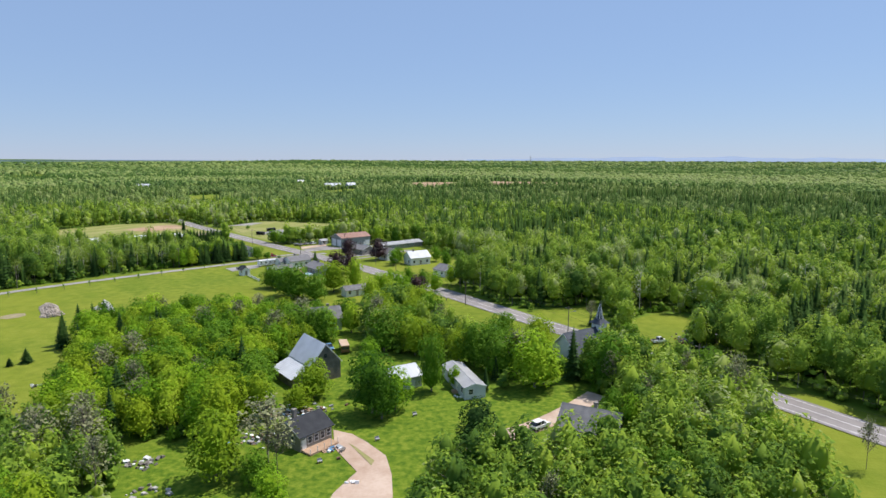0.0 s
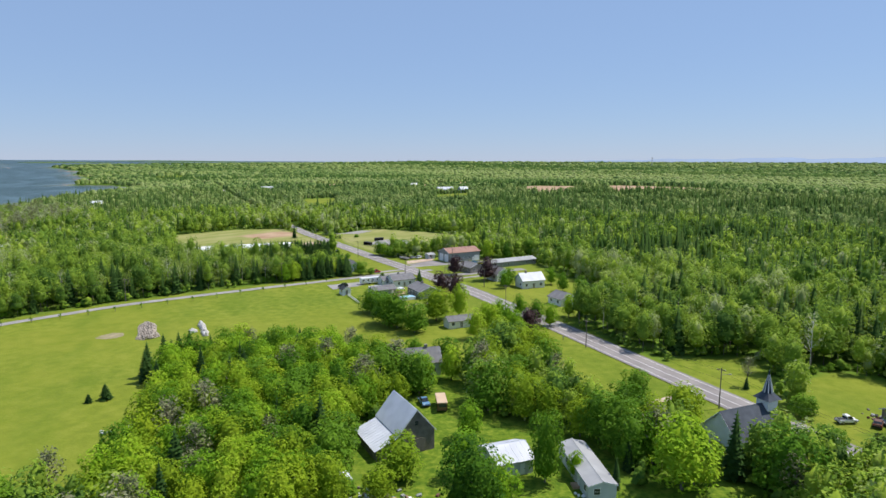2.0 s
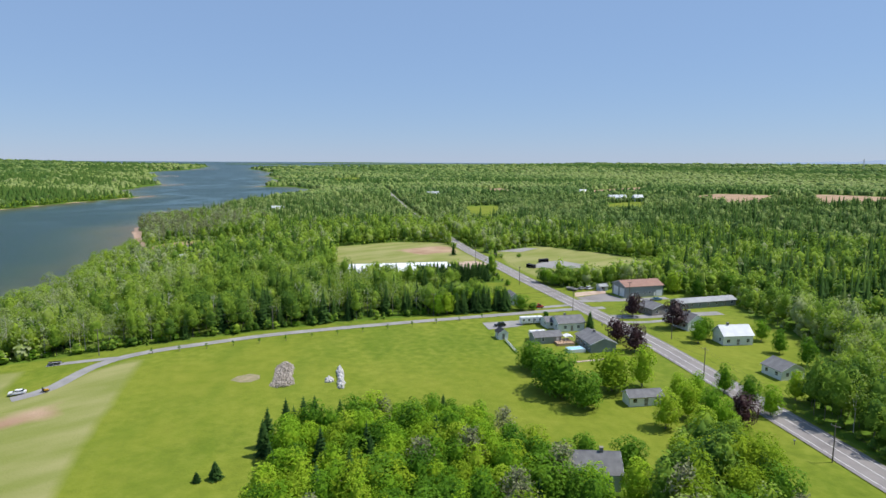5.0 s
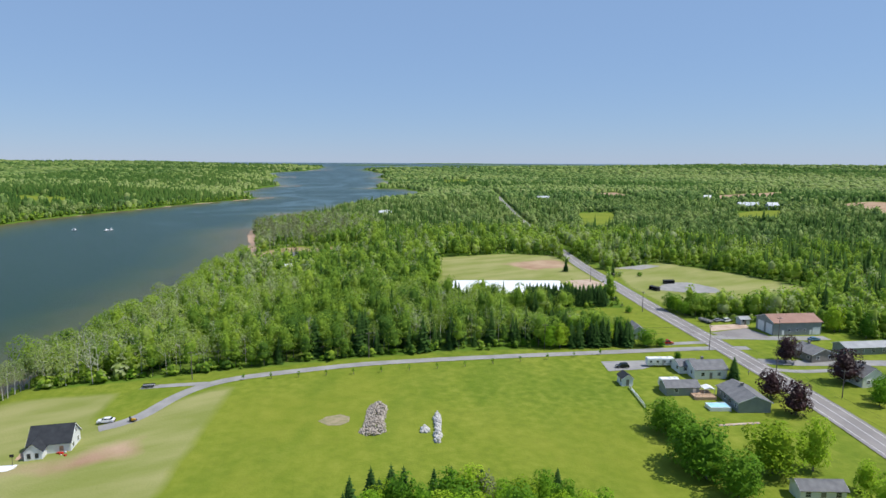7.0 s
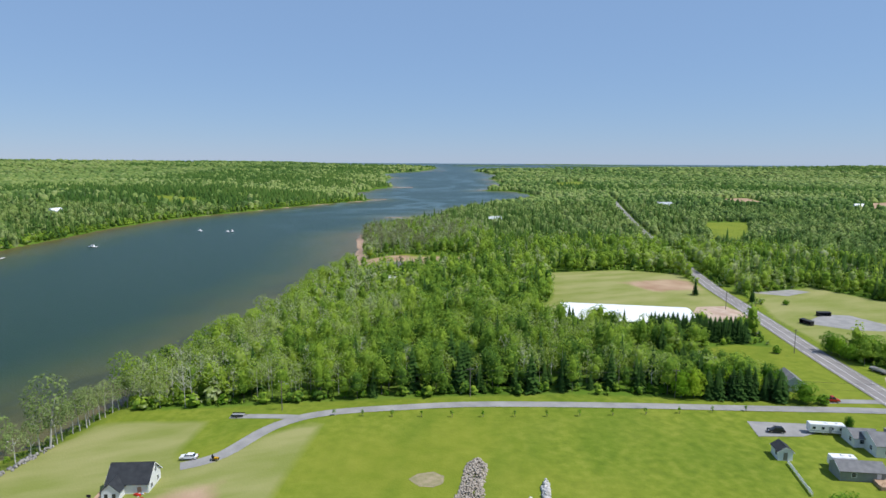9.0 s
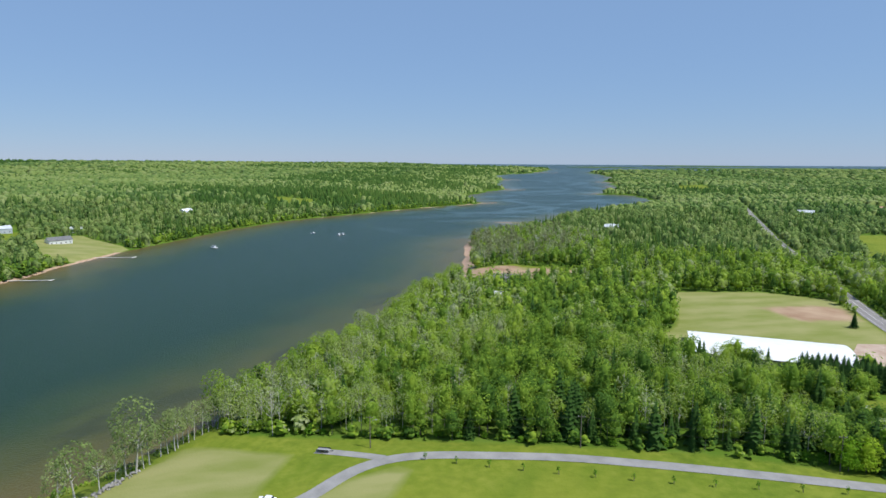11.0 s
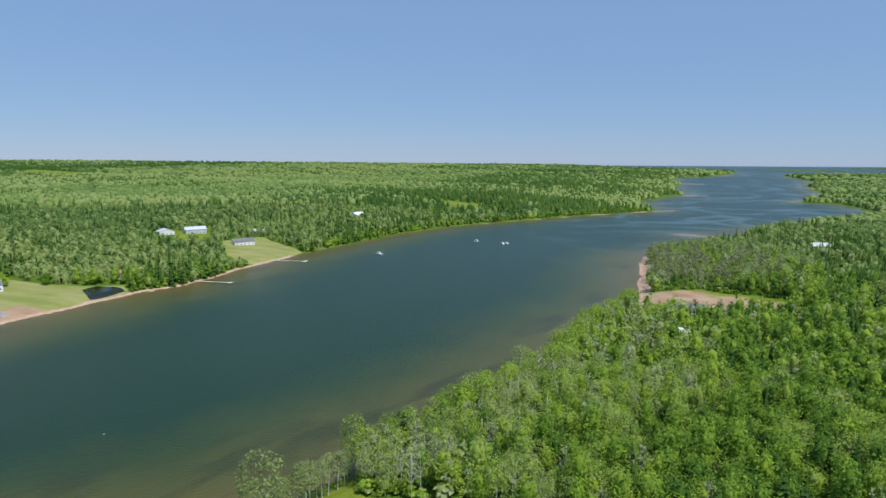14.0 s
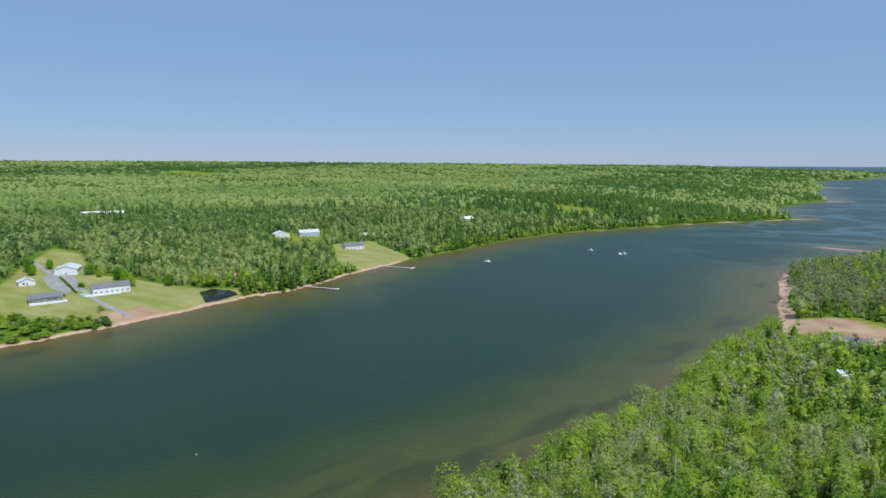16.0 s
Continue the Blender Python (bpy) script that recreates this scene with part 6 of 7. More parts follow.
M_BRUSH = mat("grey rubble and dead brush", shades((0.26, 0.22, 0.18), (0.46, 0.41, 0.35)), 0.95, 0.8, 5, 0.2, 6)
M_PALESTONE = mat("pale field stones", shades((0.34, 0.33, 0.32), (0.56, 0.55, 0.53)), 0.9, 0.8, 5, 0.2, 6)
heap("rubble_heap", (-107.6, 302.6), (-120.4, 320.4), 3.5, 1.1, 1200, M_BRUSH, "long heap of grey rubble and brush in the field", 0.14, 0.36)
heap("stone_heap", (-90.6, 308.8), (-101.2, 323.6), 0.9, 1.1, 150, M_PALESTONE, "narrow row of pale field stones in the field", 0.3, 0.65)
heap("stone_heap", (-97.0, 311.6), (-98.8, 314.6), 1.3, 0.6, 60, M_PALESTONE, "small heap of pale field stones", 0.3, 0.6)
heap("bank_rocks", (-208.5, 232), (-219, 247), 1.6, 0.5, 60, M_STONE, "grey boulders along the bank", 0.25, 0.7)

# poles and wires
def pole(x, y, h=9.5, arm=True, lamp=False, turn=0):
    ob = thing("utility_pole", x, y, turn, "weathered wooden utility pole beside the road", "pole", "utility poles")
    part("shaft", cylinder(bmesh.new(), (0, 0, -0.5), (0, 0, h), 0.16, 0.1, 8), M_POLE, ob)
    if arm:
        a = part("crossarm", box(-1.0, 1.0, -0.06, 0.06, h - 0.7, h - 0.55), M_POLE, ob)
        for s in (-0.9, 0, 0.9):
            part("insulator", cylinder(bmesh.new(), (s, 0, h - 0.55), (s, 0, h - 0.35), 0.05, sides=6), M_WHITE, a)
    if lamp:
        l_ = part("lamp_arm", cylinder(bmesh.new(), (0, 0, h - 1.8), (1.8, 0, h - 1.2), 0.04, sides=6), PAINT_GREY, ob)
        part("lamp_head", box(1.6, 2.3, -0.14, 0.14, h - 1.25, h - 1.1, 0.04), PAINT_GREY, l_)
    return ob


ROAD_POLES = [(108, 190), (84, 232), (61.8, 270.2), (34, 314.5), (6.2, 359.6), (-24, 398), (-49.8, 430), (-89, 475.8), (-117.4, 516.4), (-137, 533)]
for i, (x, y) in enumerate(ROAD_POLES):
    pole(x, y, 10 if i != 3 else 9, lamp=i in (2, 5), turn=-35)
for x, y in ((-6.3, 401.5), (-30.1, 461.8)):
    pole(x, y, 9, lamp=False, turn=20)
LANE_POLES = [(-49.8, 430), (-102.4, 393.9 + 3), (-152.1, 350.3 + 2), (-189.3, 304.1)]
for x, y in LANE_POLES[1:]:
    pole(x, y, 10, turn=45, lamp=(x < -180))


def wire(a, b, ha, hb, sag=0.8):
    cu = bpy.data.curves.new("wire", "CURVE")
    cu.dimensions = "3D"
    cu.bevel_depth = 0.018
    cu.bevel_resolution = 0
    sp = cu.splines.new("POLY")
    sp.points.add(10)
    za, zb = gz(*a) + ha, gz(*b) + hb
    for i in range(11):
        t = i / 10
        sp.points[i].co = (a[0] + (b[0] - a[0]) * t, a[1] + (b[1] - a[1]) * t, za + (zb - za) * t - sag * 4 * t * (1 - t), 1)
    cu.materials.append(M_BLACK)
    tagged(new("power_line", cu), "thin dark power line between wooden poles", "wire", "power lines")


for line in (ROAD_POLES, LANE_POLES):
    for a, b in zip(line[:-1], line[1:]):
        for off in (-0.6, 0.6):
            wire((a[0] + off, a[1] + off * 0.6), (b[0] + off, b[1] + off * 0.6), 9.3, 9.3)
        wire(a, b, 7.2, 7.2, 1.0)

# docks and boats
M_DOCK = mat("bleached dock boards", shades((0.5, 0.48, 0.45), (0.66, 0.64, 0.6)), 0.8, 1.0)
for a, b, end in (((-590, 216), (-574, 244), 5), ((-676, 284), (-660, 313), 9)):
    L = math.dist(a, b)
    dk = thing("dock", a[0], a[1], math.degrees(math.atan2(b[1] - a[1], b[0] - a[0])), "narrow pale wooden dock reaching into the river", "dock", "docks", z=WATER_Z)
    n = int(L / 2.4)
    for i in range(n):
        part("deck_section", box(i * L / n, (i + 1) * L / n - 0.05, -0.7, 0.7, 0.45, 0.6), M_DOCK, dk)
        part("leg", cylinder(bmesh.new(), (i * L / n + 0.2, 0.6, -2), (i * L / n + 0.2, 0.6, 0.45), 0.06, sides=6), M_POLE, dk)
        part("leg", cylinder(bmesh.new(), (i * L / n + 0.2, -0.6, -2), (i * L / n + 0.2, -0.6, 0.45), 0.06, sides=6), M_POLE, dk)
    part("end_platform", box(L, L + 2.2, -end / 2, end / 2, 0.45, 0.6), M_DOCK, dk)
for x, y, L, t in ((-685, 392, 9, 30), (-746.5, 526.3, 6, 40), (-713.8, 545, 6, 10), (-717, 552, 5, 15)):
    bt = thing("moored_barge", x, y, t, "small white moored work barge on the river", "boat", "moored boats", z=WATER_Z)
    for s in (-1, 1):
        part("pontoon", cylinder(bmesh.new(), (-L / 2, s * 1.0, 0.15), (L / 2, s * 1.0, 0.15), 0.4, sides=10), PAINT_GREY, bt)
    part("deck", box(-L / 2, L / 2, -1.5, 1.5, 0.5, 0.65), M_WHITE, bt)
    part("cabin", box(-L * 0.2, L * 0.15, -1.0, 1.0, 0.65, 2.2, 0.1), M_WHITE, bt)
    part("window", box(-L * 0.18, L * 0.13, -1.03, 1.03, 1.35, 1.9), M_GLASS, bt)
for x, y in ((-303, 198), (-702, 402), (-690, 420), (-740, 515)):
    bo = thing("buoy", x, y, 0, "small white mooring buoy on the water", "buoy", "buoys", z=WATER_Z)
    b = bmesh.new()
    bmesh.ops.create_uvsphere(b, u_segments=10, v_segments=6, radius=0.22, matrix=Matrix.Translation((0, 0, 0.12)))
    part("float", b, M_WHITE, bo)
    part("ring", cylinder(bmesh.new(), (0, 0, 0.42), (0, 0, 0.6), 0.06, sides=6), M_BLACK, bo)

# radio mast on the horizon
ms = thing("radio_mast", 640, 4000, 0, "thin lattice radio mast on the horizon", "mast")
for i in range(3):
    a = i * 2.094
    part("leg", cylinder(bmesh.new(), (5 * math.cos(a), 5 * math.sin(a), 0), (2 * math.cos(a), 2 * math.sin(a), 62), 0.9, 0.7, 5), PAINT_GREY, ms)
for k in range(8):
    part("brace", cylinder(bmesh.new(), (-4 + k * 0.2, -2, 4 + k * 7), (4 - k * 0.2, 2, 10 + k * 7), 0.5, sides=4), PAINT_GREY, ms)

# low hills far beyond the woods; their blue is haze painted into the colour
M_HAZE_HILL = mat("distant hills in painted haze blue", shades((0.26, 0.36, 0.5), (0.3, 0.4, 0.54)), 1.0, 0.002, 3, coords="World")
hn = M_HAZE_HILL.node_tree.nodes
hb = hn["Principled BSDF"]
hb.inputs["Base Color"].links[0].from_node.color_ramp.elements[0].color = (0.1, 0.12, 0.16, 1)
# the haze also glows, near the horizon sky's colour; no lamp is there
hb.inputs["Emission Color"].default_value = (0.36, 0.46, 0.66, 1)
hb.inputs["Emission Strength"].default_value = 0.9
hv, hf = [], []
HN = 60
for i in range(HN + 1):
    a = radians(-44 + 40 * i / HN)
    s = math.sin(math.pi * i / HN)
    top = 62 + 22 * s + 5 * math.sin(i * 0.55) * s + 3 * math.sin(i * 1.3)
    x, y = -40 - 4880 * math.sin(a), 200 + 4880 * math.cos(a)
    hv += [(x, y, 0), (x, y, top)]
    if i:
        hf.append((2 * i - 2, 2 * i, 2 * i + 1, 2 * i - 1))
tagged(new("backdrop", mesh_from("backdrop", np.array(hv), np.array(hf), [M_HAZE_HILL], smooth=True)), "low hills on the horizon, pale blue with painted haze", "hills", kind="structure")

# sandbars off the points
M_SAND = mat("wet red sand", shades((0.34, 0.2, 0.14), (0.5, 0.34, 0.25)), 0.9, 0.1, 5, coords="World", fine=0.3)


def sandbar(pts, wide):
    p = resample(pts, 6)
    t = np.gradient(p, axis=0)
    t /= np.linalg.norm(t, axis=1)[:, None]
    nr = np.stack([t[:, 1], -t[:, 0]], 1)
    s = np.linspace(0, 1, len(p))
    w = wide * np.sqrt(np.clip(1 - s, 0.01, 1)) * (0.8 + 0.2 * np.sin(s * 17))
    offs = np.array([-1, -0.5, 0, 0.5, 1])
    P = p[:, None] + nr[:, None] * (offs[None, :] * w[:, None])[..., None]
    Z = WATER_Z + rise(P[..., 0], P[..., 1]) + 0.55 * (1 - offs ** 2)[None, :] - 0.12
    v = np.concatenate([P, Z[..., None]], 2).reshape(-1, 3)
    i = np.arange(len(p) * 5).reshape(-1, 5)
    f = np.stack([i[:-1, :-1], i[:-1, 1:], i[1:, 1:], i[1:, :-1]], -1).reshape(-1, 4)
    tagged(new("sandbar", mesh_from("sandbar", v, f, [M_SAND], smooth=True)), "thin bar of wet red sand in the river", "sandbar", kind="structure")


for pts, wide in (([(-1040, 960), (-1052, 1020), (-1052, 1075)], 6), ([(-1046, 985), (-1075, 1012), (-1110, 1035)], 7), ([(-640, 890), (-672, 853), (-705, 828), (-734, 803)], 8),
                  ([(-1040, 1540), (-1105, 1582), (-1140, 1545), (-1172, 1506)], 10), ([(-1440, 1425), (-1425, 1452), (-1405, 1478)], 10), ([(-1300, 1850), (-1340, 1835), (-1405, 1820)], 11),
                  ([(-1560, 2110), (-1600, 2095), (-1660, 2075)], 13), ([(-1890, 2490), (-1940, 2470), (-2000, 2445)], 15), ([(-2020, 1900), (-1990, 1925), (-1945, 1955)], 13),
                  ([(-2560, 2600), (-2520, 2680), (-2490, 2730)], 17)):
    sandbar(pts, wide)
# low islands at the river's mouth
M_ISLE = mat("distant low green land", shades((0.05, 0.1, 0.03), (0.11, 0.17, 0.05)), 0.9, 0.01, 5, coords="World", fine=0.3)
for cx, cy, ln, wd_, tn, hh in ((-2250, 3900, 300, 40, 25, 7), (-2900, 3560, 260, 30, 35, 5), (-1750, 4250, 520, 60, 18, 8), (-1150, 4450, 420, 50, 8, 8), (-2650, 4250, 400, 40, 30, 5)):
    a = np.linspace(0, 2 * np.pi, 41)[:-1]
    k = 1 + 0.12 * np.sin(3 * a + cx) + 0.07 * np.sin(7 * a)
    c, sn = math.cos(radians(tn)), math.sin(radians(tn))
    V, F = [], []
    for lev, (sc, up) in enumerate(((1.0, -1.0), (0.97, 0.35), (0.9, 0.55), (0.2, 1.0))):
        ex, ey = ln * np.cos(a) * k * sc, wd_ * np.sin(a) * k * sc
        px, py = cx + ex * c - ey * sn, cy + ex * sn + ey * c
        V.append(np.stack([px, py, WATER_Z + rise(px, py) + hh * up * (1 + (0.25 * np.sin(a * 17) if lev > 1 else 0))], 1))
        i = np.arange(40)
        if lev:
            F.append(np.stack([i + 40 * lev - 40, (i + 1) % 40 + 40 * lev - 40, (i + 1) % 40 + 40 * lev, i + 40 * lev], 1))
    tagged(new("island", mesh_from("island", np.concatenate(V), np.concatenate(F), [M_ISLE])), "low wooded island in the river's mouth", "island", kind="structure")
fb_ = thing("flower_bed", -33.4, 359.3, 42, "narrow brown flower bed with low edging on the lawn", "flower bed")
part("soil", box(0, 12.5, -0.5, 0.5, -0.3, 0.12), M_DIRT, fb_)
for i in range(9):
    part("edging_stone", box(i * 1.4, i * 1.4 + 0.5, -0.75, -0.5, -0.2, 0.3, 0.06), M_PALESTONE, fb_)

# ---------------------------------------------------------------- single trees
def mesh_pair(shape):
    """Crown and trunk meshes of one tree shape."""
    v, f, m = shape.done()
    out = []
    for s in (0, 1):
        ff = f[m == s]
        if not len(ff):
            out.append(None)
            continue
        used, inv = np.unique(ff, return_inverse=True)
        out.append((v[used], inv.reshape(-1, 3)))
    return out


def kind_of_tree(count, make, leaf, bark):
    made = []
    for _ in range(count):
        (cv, cf), trunk = mesh_pair(make())
        crown = mesh_from("crown", cv, cf, [leaf])
        made.append((crown, mesh_from("trunk", *trunk, [bark])))
    return made


def full(h, w, base, leaves=1150, lobes=15, size=0.27, r=0.2):
    return trunk_shape(broadleaf(leaves, lobes, size, ICO1, h, w, base, -0.6, True), h, base, r, 6)


KINDS = {
    "broadleaf_tree": kind_of_tree(6, lambda: full(10, 3.0, 0.5, 1450, 17, 0.235), M_LEAF, M_BARK),
    "bushy_pine": kind_of_tree(1, lambda: full(10, 4.6, 0.2, 1600, 16, 0.3), M_NEEDLE, M_BARK),
    "maple_tree": kind_of_tree(3, lambda: full(10, 3.9, 0.3, 1450, 15, 0.29, 0.25), M_LEAF_MAPLE, M_BARK),
    "red_maple_tree": kind_of_tree(2, lambda: full(10, 4.3, 0.6, 1500, 15, 0.31, 0.25), M_LEAF_RED, M_BARK),
    "yellow_tree": kind_of_tree(2, lambda: full(10, 3.5, 0.6, 1250, 15, 0.26), M_LEAF_YELLOW, M_BARK),
    "birch_tree": kind_of_tree(5, lambda: trunk_shape(broadleaf(560, 14, 0.22, None, 10, RNG.uniform(2.2, 2.9), RNG.uniform(3.4, 4.6), -0.8, True), 10, 4.0, 0.16, 9, RNG.uniform(-1.6, 1.9)), M_LEAF_BANK, M_BIRCH),
    "grey_tree": kind_of_tree(3, lambda: bare_tree(80, 420, 0.24, 10), M_LEAF_GREY, M_BARK),
    "spruce_tree": kind_of_tree(4, lambda: conifer(15, 10, 6, 10, 2.0).add(*tube((0, 0, -0.5), (0, 0, 3), 0.16, 0.12), 1), M_NEEDLE, M_BARK),
    "pine_tree": kind_of_tree(3, lambda: pine(260, 0.36, 10), M_NEEDLE, M_BARK),
    "shrub": kind_of_tree(3, lambda: trunk_shape(broadleaf(220, 6, 0.9, ICO1, 10, 5.5, 0.3, -0.3), 10, 0.5, 0.3, 4), M_LEAF_MAPLE, M_BARK),
}
LABELS = {
    "broadleaf_tree": "leafy bright green broadleaf tree", "maple_tree": "round dark green maple tree on a lawn", "red_maple_tree": "round dark red maple tree beside the road",
    "yellow_tree": "young yellow-green leafy tree", "birch_tree": "thin pale-barked birch on the bank", "grey_tree": "half-bare grey tree with thin twigs",
    "spruce_tree": "dark green conical spruce tree", "bushy_pine": "broad bushy dark green pine beside the drive", "pine_tree": "tall thin pine with a bare trunk", "shrub": "low rounded green shrub",
}
tree_count = {}


def tree(kind, x, y, height, wide=1.0, turn=None, label=""):
    i = tree_count.get(kind, 0)
    tree_count[kind] = i + 1
    crown, trunk = KINDS[kind][i % len(KINDS[kind])]
    ob = new(kind)
    s = height / 10
    ob.matrix_basis = pose(x, y, gz(x, y), 0, 0, random.uniform(0, 360) if turn is None else turn) @ Matrix.Diagonal((s * wide, s * wide, s, 1))
    for nm, me in (("crown", crown), ("trunk", trunk)):
        p = new(nm, me)
        p.parent = ob
    return tagged(ob, label or LABELS[kind], "tree" if kind != "shrub" else "shrub", kind.replace("_", " ") + "s")


for x, y, hh, w in ((-45, 347.5, 9.5, 1.2), (-40.5, 344, 9, 1.1), (-34, 331.5, 13, 1.2), (-29.5, 327.5, 13, 1.15), (-22, 322.5, 11, 1.1)):
    tree("maple_tree", x, y, hh, w)
tree("yellow_tree", -17.5, 338.5, 13, 1.4)
tree("broadleaf_tree", -10, 345, 13.5, 0.85)
for x, y, hh in ((-24, 389, 8.5), (-16.6, 379, 9.5), (-24.3, 430, 9.5), (-6.2, 417, 11), (15.8, 327, 8.5)):
    tree("red_maple_tree", x, y, hh * 1.08, 0.95)
for x, y, hh in ((3.5, 327, 11), (7.5, 309, 11), (9, 322, 12), (-1, 318, 11), (12, 316, 11), (5, 336, 10), (18, 343, 9), (23, 337, 9), (12, 350, 9), (4.5, 407, 9), (3, 400, 9), (29, 398, 9), (-1, 482, 11), (14, 488, 12), (-12, 486, 12), (0, 340, 8),
                 (24, 412, 9), (36, 386, 10), (30, 352, 9)):
    tree("maple_tree" if (x + y) % 2 > 1 else "broadleaf_tree", x, y, hh)
tree("spruce_tree", -36.4, 400.4, 8, 1.5)
tree("broadleaf_tree", -56, 408, 4.5)
tree("shrub", -66.5, 427.2 - 3, 3.6)
tree("spruce_tree", -162.8, 556.4, 9, 1.3)
tree("spruce_tree", -132.1, 557.4, 9, 1.2)
tree("shrub", -94, 471, 3.0)
tree("shrub", -118, 566, 3.0)
# round the farm and cottages
for x, y, hh, w, k in ((9.3, 217.5, 14, 1.15, "broadleaf_tree"), (11.5, 214.5, 12, 1.0, "broadleaf_tree"), (-4.6, 226.5, 9, 1.4, "yellow_tree"), (-6.5, 219.5, 6, 1.4, "yellow_tree"), (-12, 273, 9, 1, "broadleaf_tree"), (-16.5, 272, 8, 1, "yellow_tree"), (-3, 279, 10, 1.1, "broadleaf_tree"), (-11, 275.5, 9, 1.2, "broadleaf_tree"), (-19, 281, 9, 1.2, "maple_tree"), (-6, 290, 9, 1.1, "maple_tree"), (-15, 289, 9, 1.1, "broadleaf_tree"), (14, 219, 10, 1.1, "broadleaf_tree"), (-6.7, 195.4, 12, 1.5, "grey_tree"), (-4.5, 193.0, 9, 1.1, "grey_tree"),
                       (-14, 190.5, 12.5, 1.05, "yellow_tree"), (-6.8, 189, 6.5, 1.1, "maple_tree"), (-13, 269.5, 10, 1.2, "maple_tree"), (-8.5, 271, 9.5, 1.1, "broadleaf_tree"), (-2.5, 180.5, 8, 1.1, "broadleaf_tree"), (30, 203.5, 8.5, 1.0, "bushy_pine"), (21.6, 229.5, 14.5, 0.55, "maple_tree"), (27.2, 232.0, 5.5, 1.0, "broadleaf_tree"), (32.5, 248, 12, 0.9, "maple_tree"), (35.5, 243.5, 12.5, 0.9, "maple_tree"), (38, 238.5, 11.5, 0.85, "maple_tree"), (79, 268, 6, 1.3, "maple_tree"), (39, 261, 9, 1.1, "maple_tree"), (43, 271.5, 8.5, 1.1, "maple_tree"), (34, 229.5, 6, 0.9, "spruce_tree"),
                       (45.5, 231, 14.5, 1.35, "broadleaf_tree"), (42, 240, 11, 1.1, "broadleaf_tree"), (55.4, 236, 13.5, 0.9, "spruce_tree"), (62.5, 230, 14, 1.3, "broadleaf_tree"), (42, 253, 9, 1.1, "maple_tree"),
                       (7, 229, 10, 1.1, "broadleaf_tree"), (-13, 260.5, 8, 0.9, "yellow_tree"), (-9.5, 268, 11, 0.9, "maple_tree"), (6, 245.5, 9, 1.0, "broadleaf_tree"), (48, 233, 11, 1.0, "broadleaf_tree"),
                       (37, 236, 7, 1.0, "spruce_tree"), (72.8, 286.6, 8, 0.8, "grey_tree"), (72, 284.5, 3.5, 1.3, "spruce_tree"), (-85.2, 253.5, 4.2, 2.1, "spruce_tree"), (-88, 251, 2.4, 2.2, "spruce_tree"),
                       (96, 192, 9, 0.6, "grey_tree"), (59, 203, 10, 0.8, "broadleaf_tree"), (57, 209, 9, 0.8, "broadleaf_tree")):
    tree(k, x, y, hh, w)
# planted spruces
for a, b, rows, n in (((-140, 457), (-107, 478), 3, 20), ((-101, 399), (-75, 421), 3, 10)):
    u = Vector((b[0] - a[0], b[1] - a[1]))
    sd = Vector((-u.y, u.x)).normalized()
    for r in range(rows):
        for i in range(n):
            p = Vector(a) + u * (i + random.uniform(-0.2, 0.2) + 0.5 * (r % 2)) / n + sd * r * 4.2
            if n == 10 and random.random() < 0.3:
                tree("broadleaf_tree", p.x, p.y, random.uniform(7.5, 10.5), 1.1)
            else:
                tree("spruce_tree", p.x + random.uniform(-1.5, 1.5) * (n == 10), p.y + random.uniform(-1.5, 1.5) * (n == 10), random.uniform(7, 12) if n == 10 else random.uniform(9, 10.5), random.uniform(1.2, 2.0))
for x, y, hh, w, k in ((-78.5, 487, 9, 1.2, "maple_tree"), (-75, 484, 8, 1.2, "broadleaf_tree"), (-71, 481.5, 7, 1.3, "maple_tree"), (-69, 487, 10, 1.2, "maple_tree"), (-64.5, 487, 10.5, 1.2, "maple_tree"), (-61, 491, 9, 1.2, "broadleaf_tree"),
                       (-57.5, 493, 9, 1.2, "yellow_tree"), (-53, 495, 8.5, 1.2, "broadleaf_tree"), (-48.5, 500, 9.5, 1.2, "broadleaf_tree"), (-44, 504, 10, 1.2, "maple_tree"), (-39.5, 510, 9.5, 1.2, "broadleaf_tree"), (-34, 514, 10, 1.2, "maple_tree"), (-29, 519, 10, 1.2, "broadleaf_tree"),
                       (-71, 421.5, 7.5, 1.2, "maple_tree"), (-80.5, 424, 8, 1.2, "maple_tree")):
    tree(k, x, y, hh, w)
# conifers at the wood's north edge
for x, y, hh in ((-85, 270, 10), (-82, 273, 11.5), (-79, 272, 10.5), (-76, 276, 12), (-80, 277, 11), (-74, 273, 9.5), (-83, 266, 9), (-75, 285, 8), (-72, 287, 8.5), (-67, 291, 8), (-55, 303, 6)):
    tree("spruce_tree", x, y, hh, 1.25)
# birches along the bank
for x, y, hh in ((-218.2, 243.7, 15), (-218.4, 246.2, 22), (-219.8, 248.5, 13), (-227.5, 256.4, 13), (-227.9, 258.4, 13.5), (-229, 259.5, 12.5), (-226, 254, 11), (-230.8, 263, 12), (-232.5, 265, 12.5), (-235, 268, 12), (-210.5, 236.5, 12), (-214, 240.5, 11), (-223, 250.5, 13), (-239.7, 274, 12.5), (-238, 276, 13), (-236.5, 270.5, 11),
                 (-205.7, 231.0, 18), (-204, 227, 15), (-242, 278, 12.5), (-245, 281, 13), (-247, 284, 13), (-233.5, 262, 11)):
    tree("birch_tree", x, y, hh, random.uniform(0.8, 1.1))
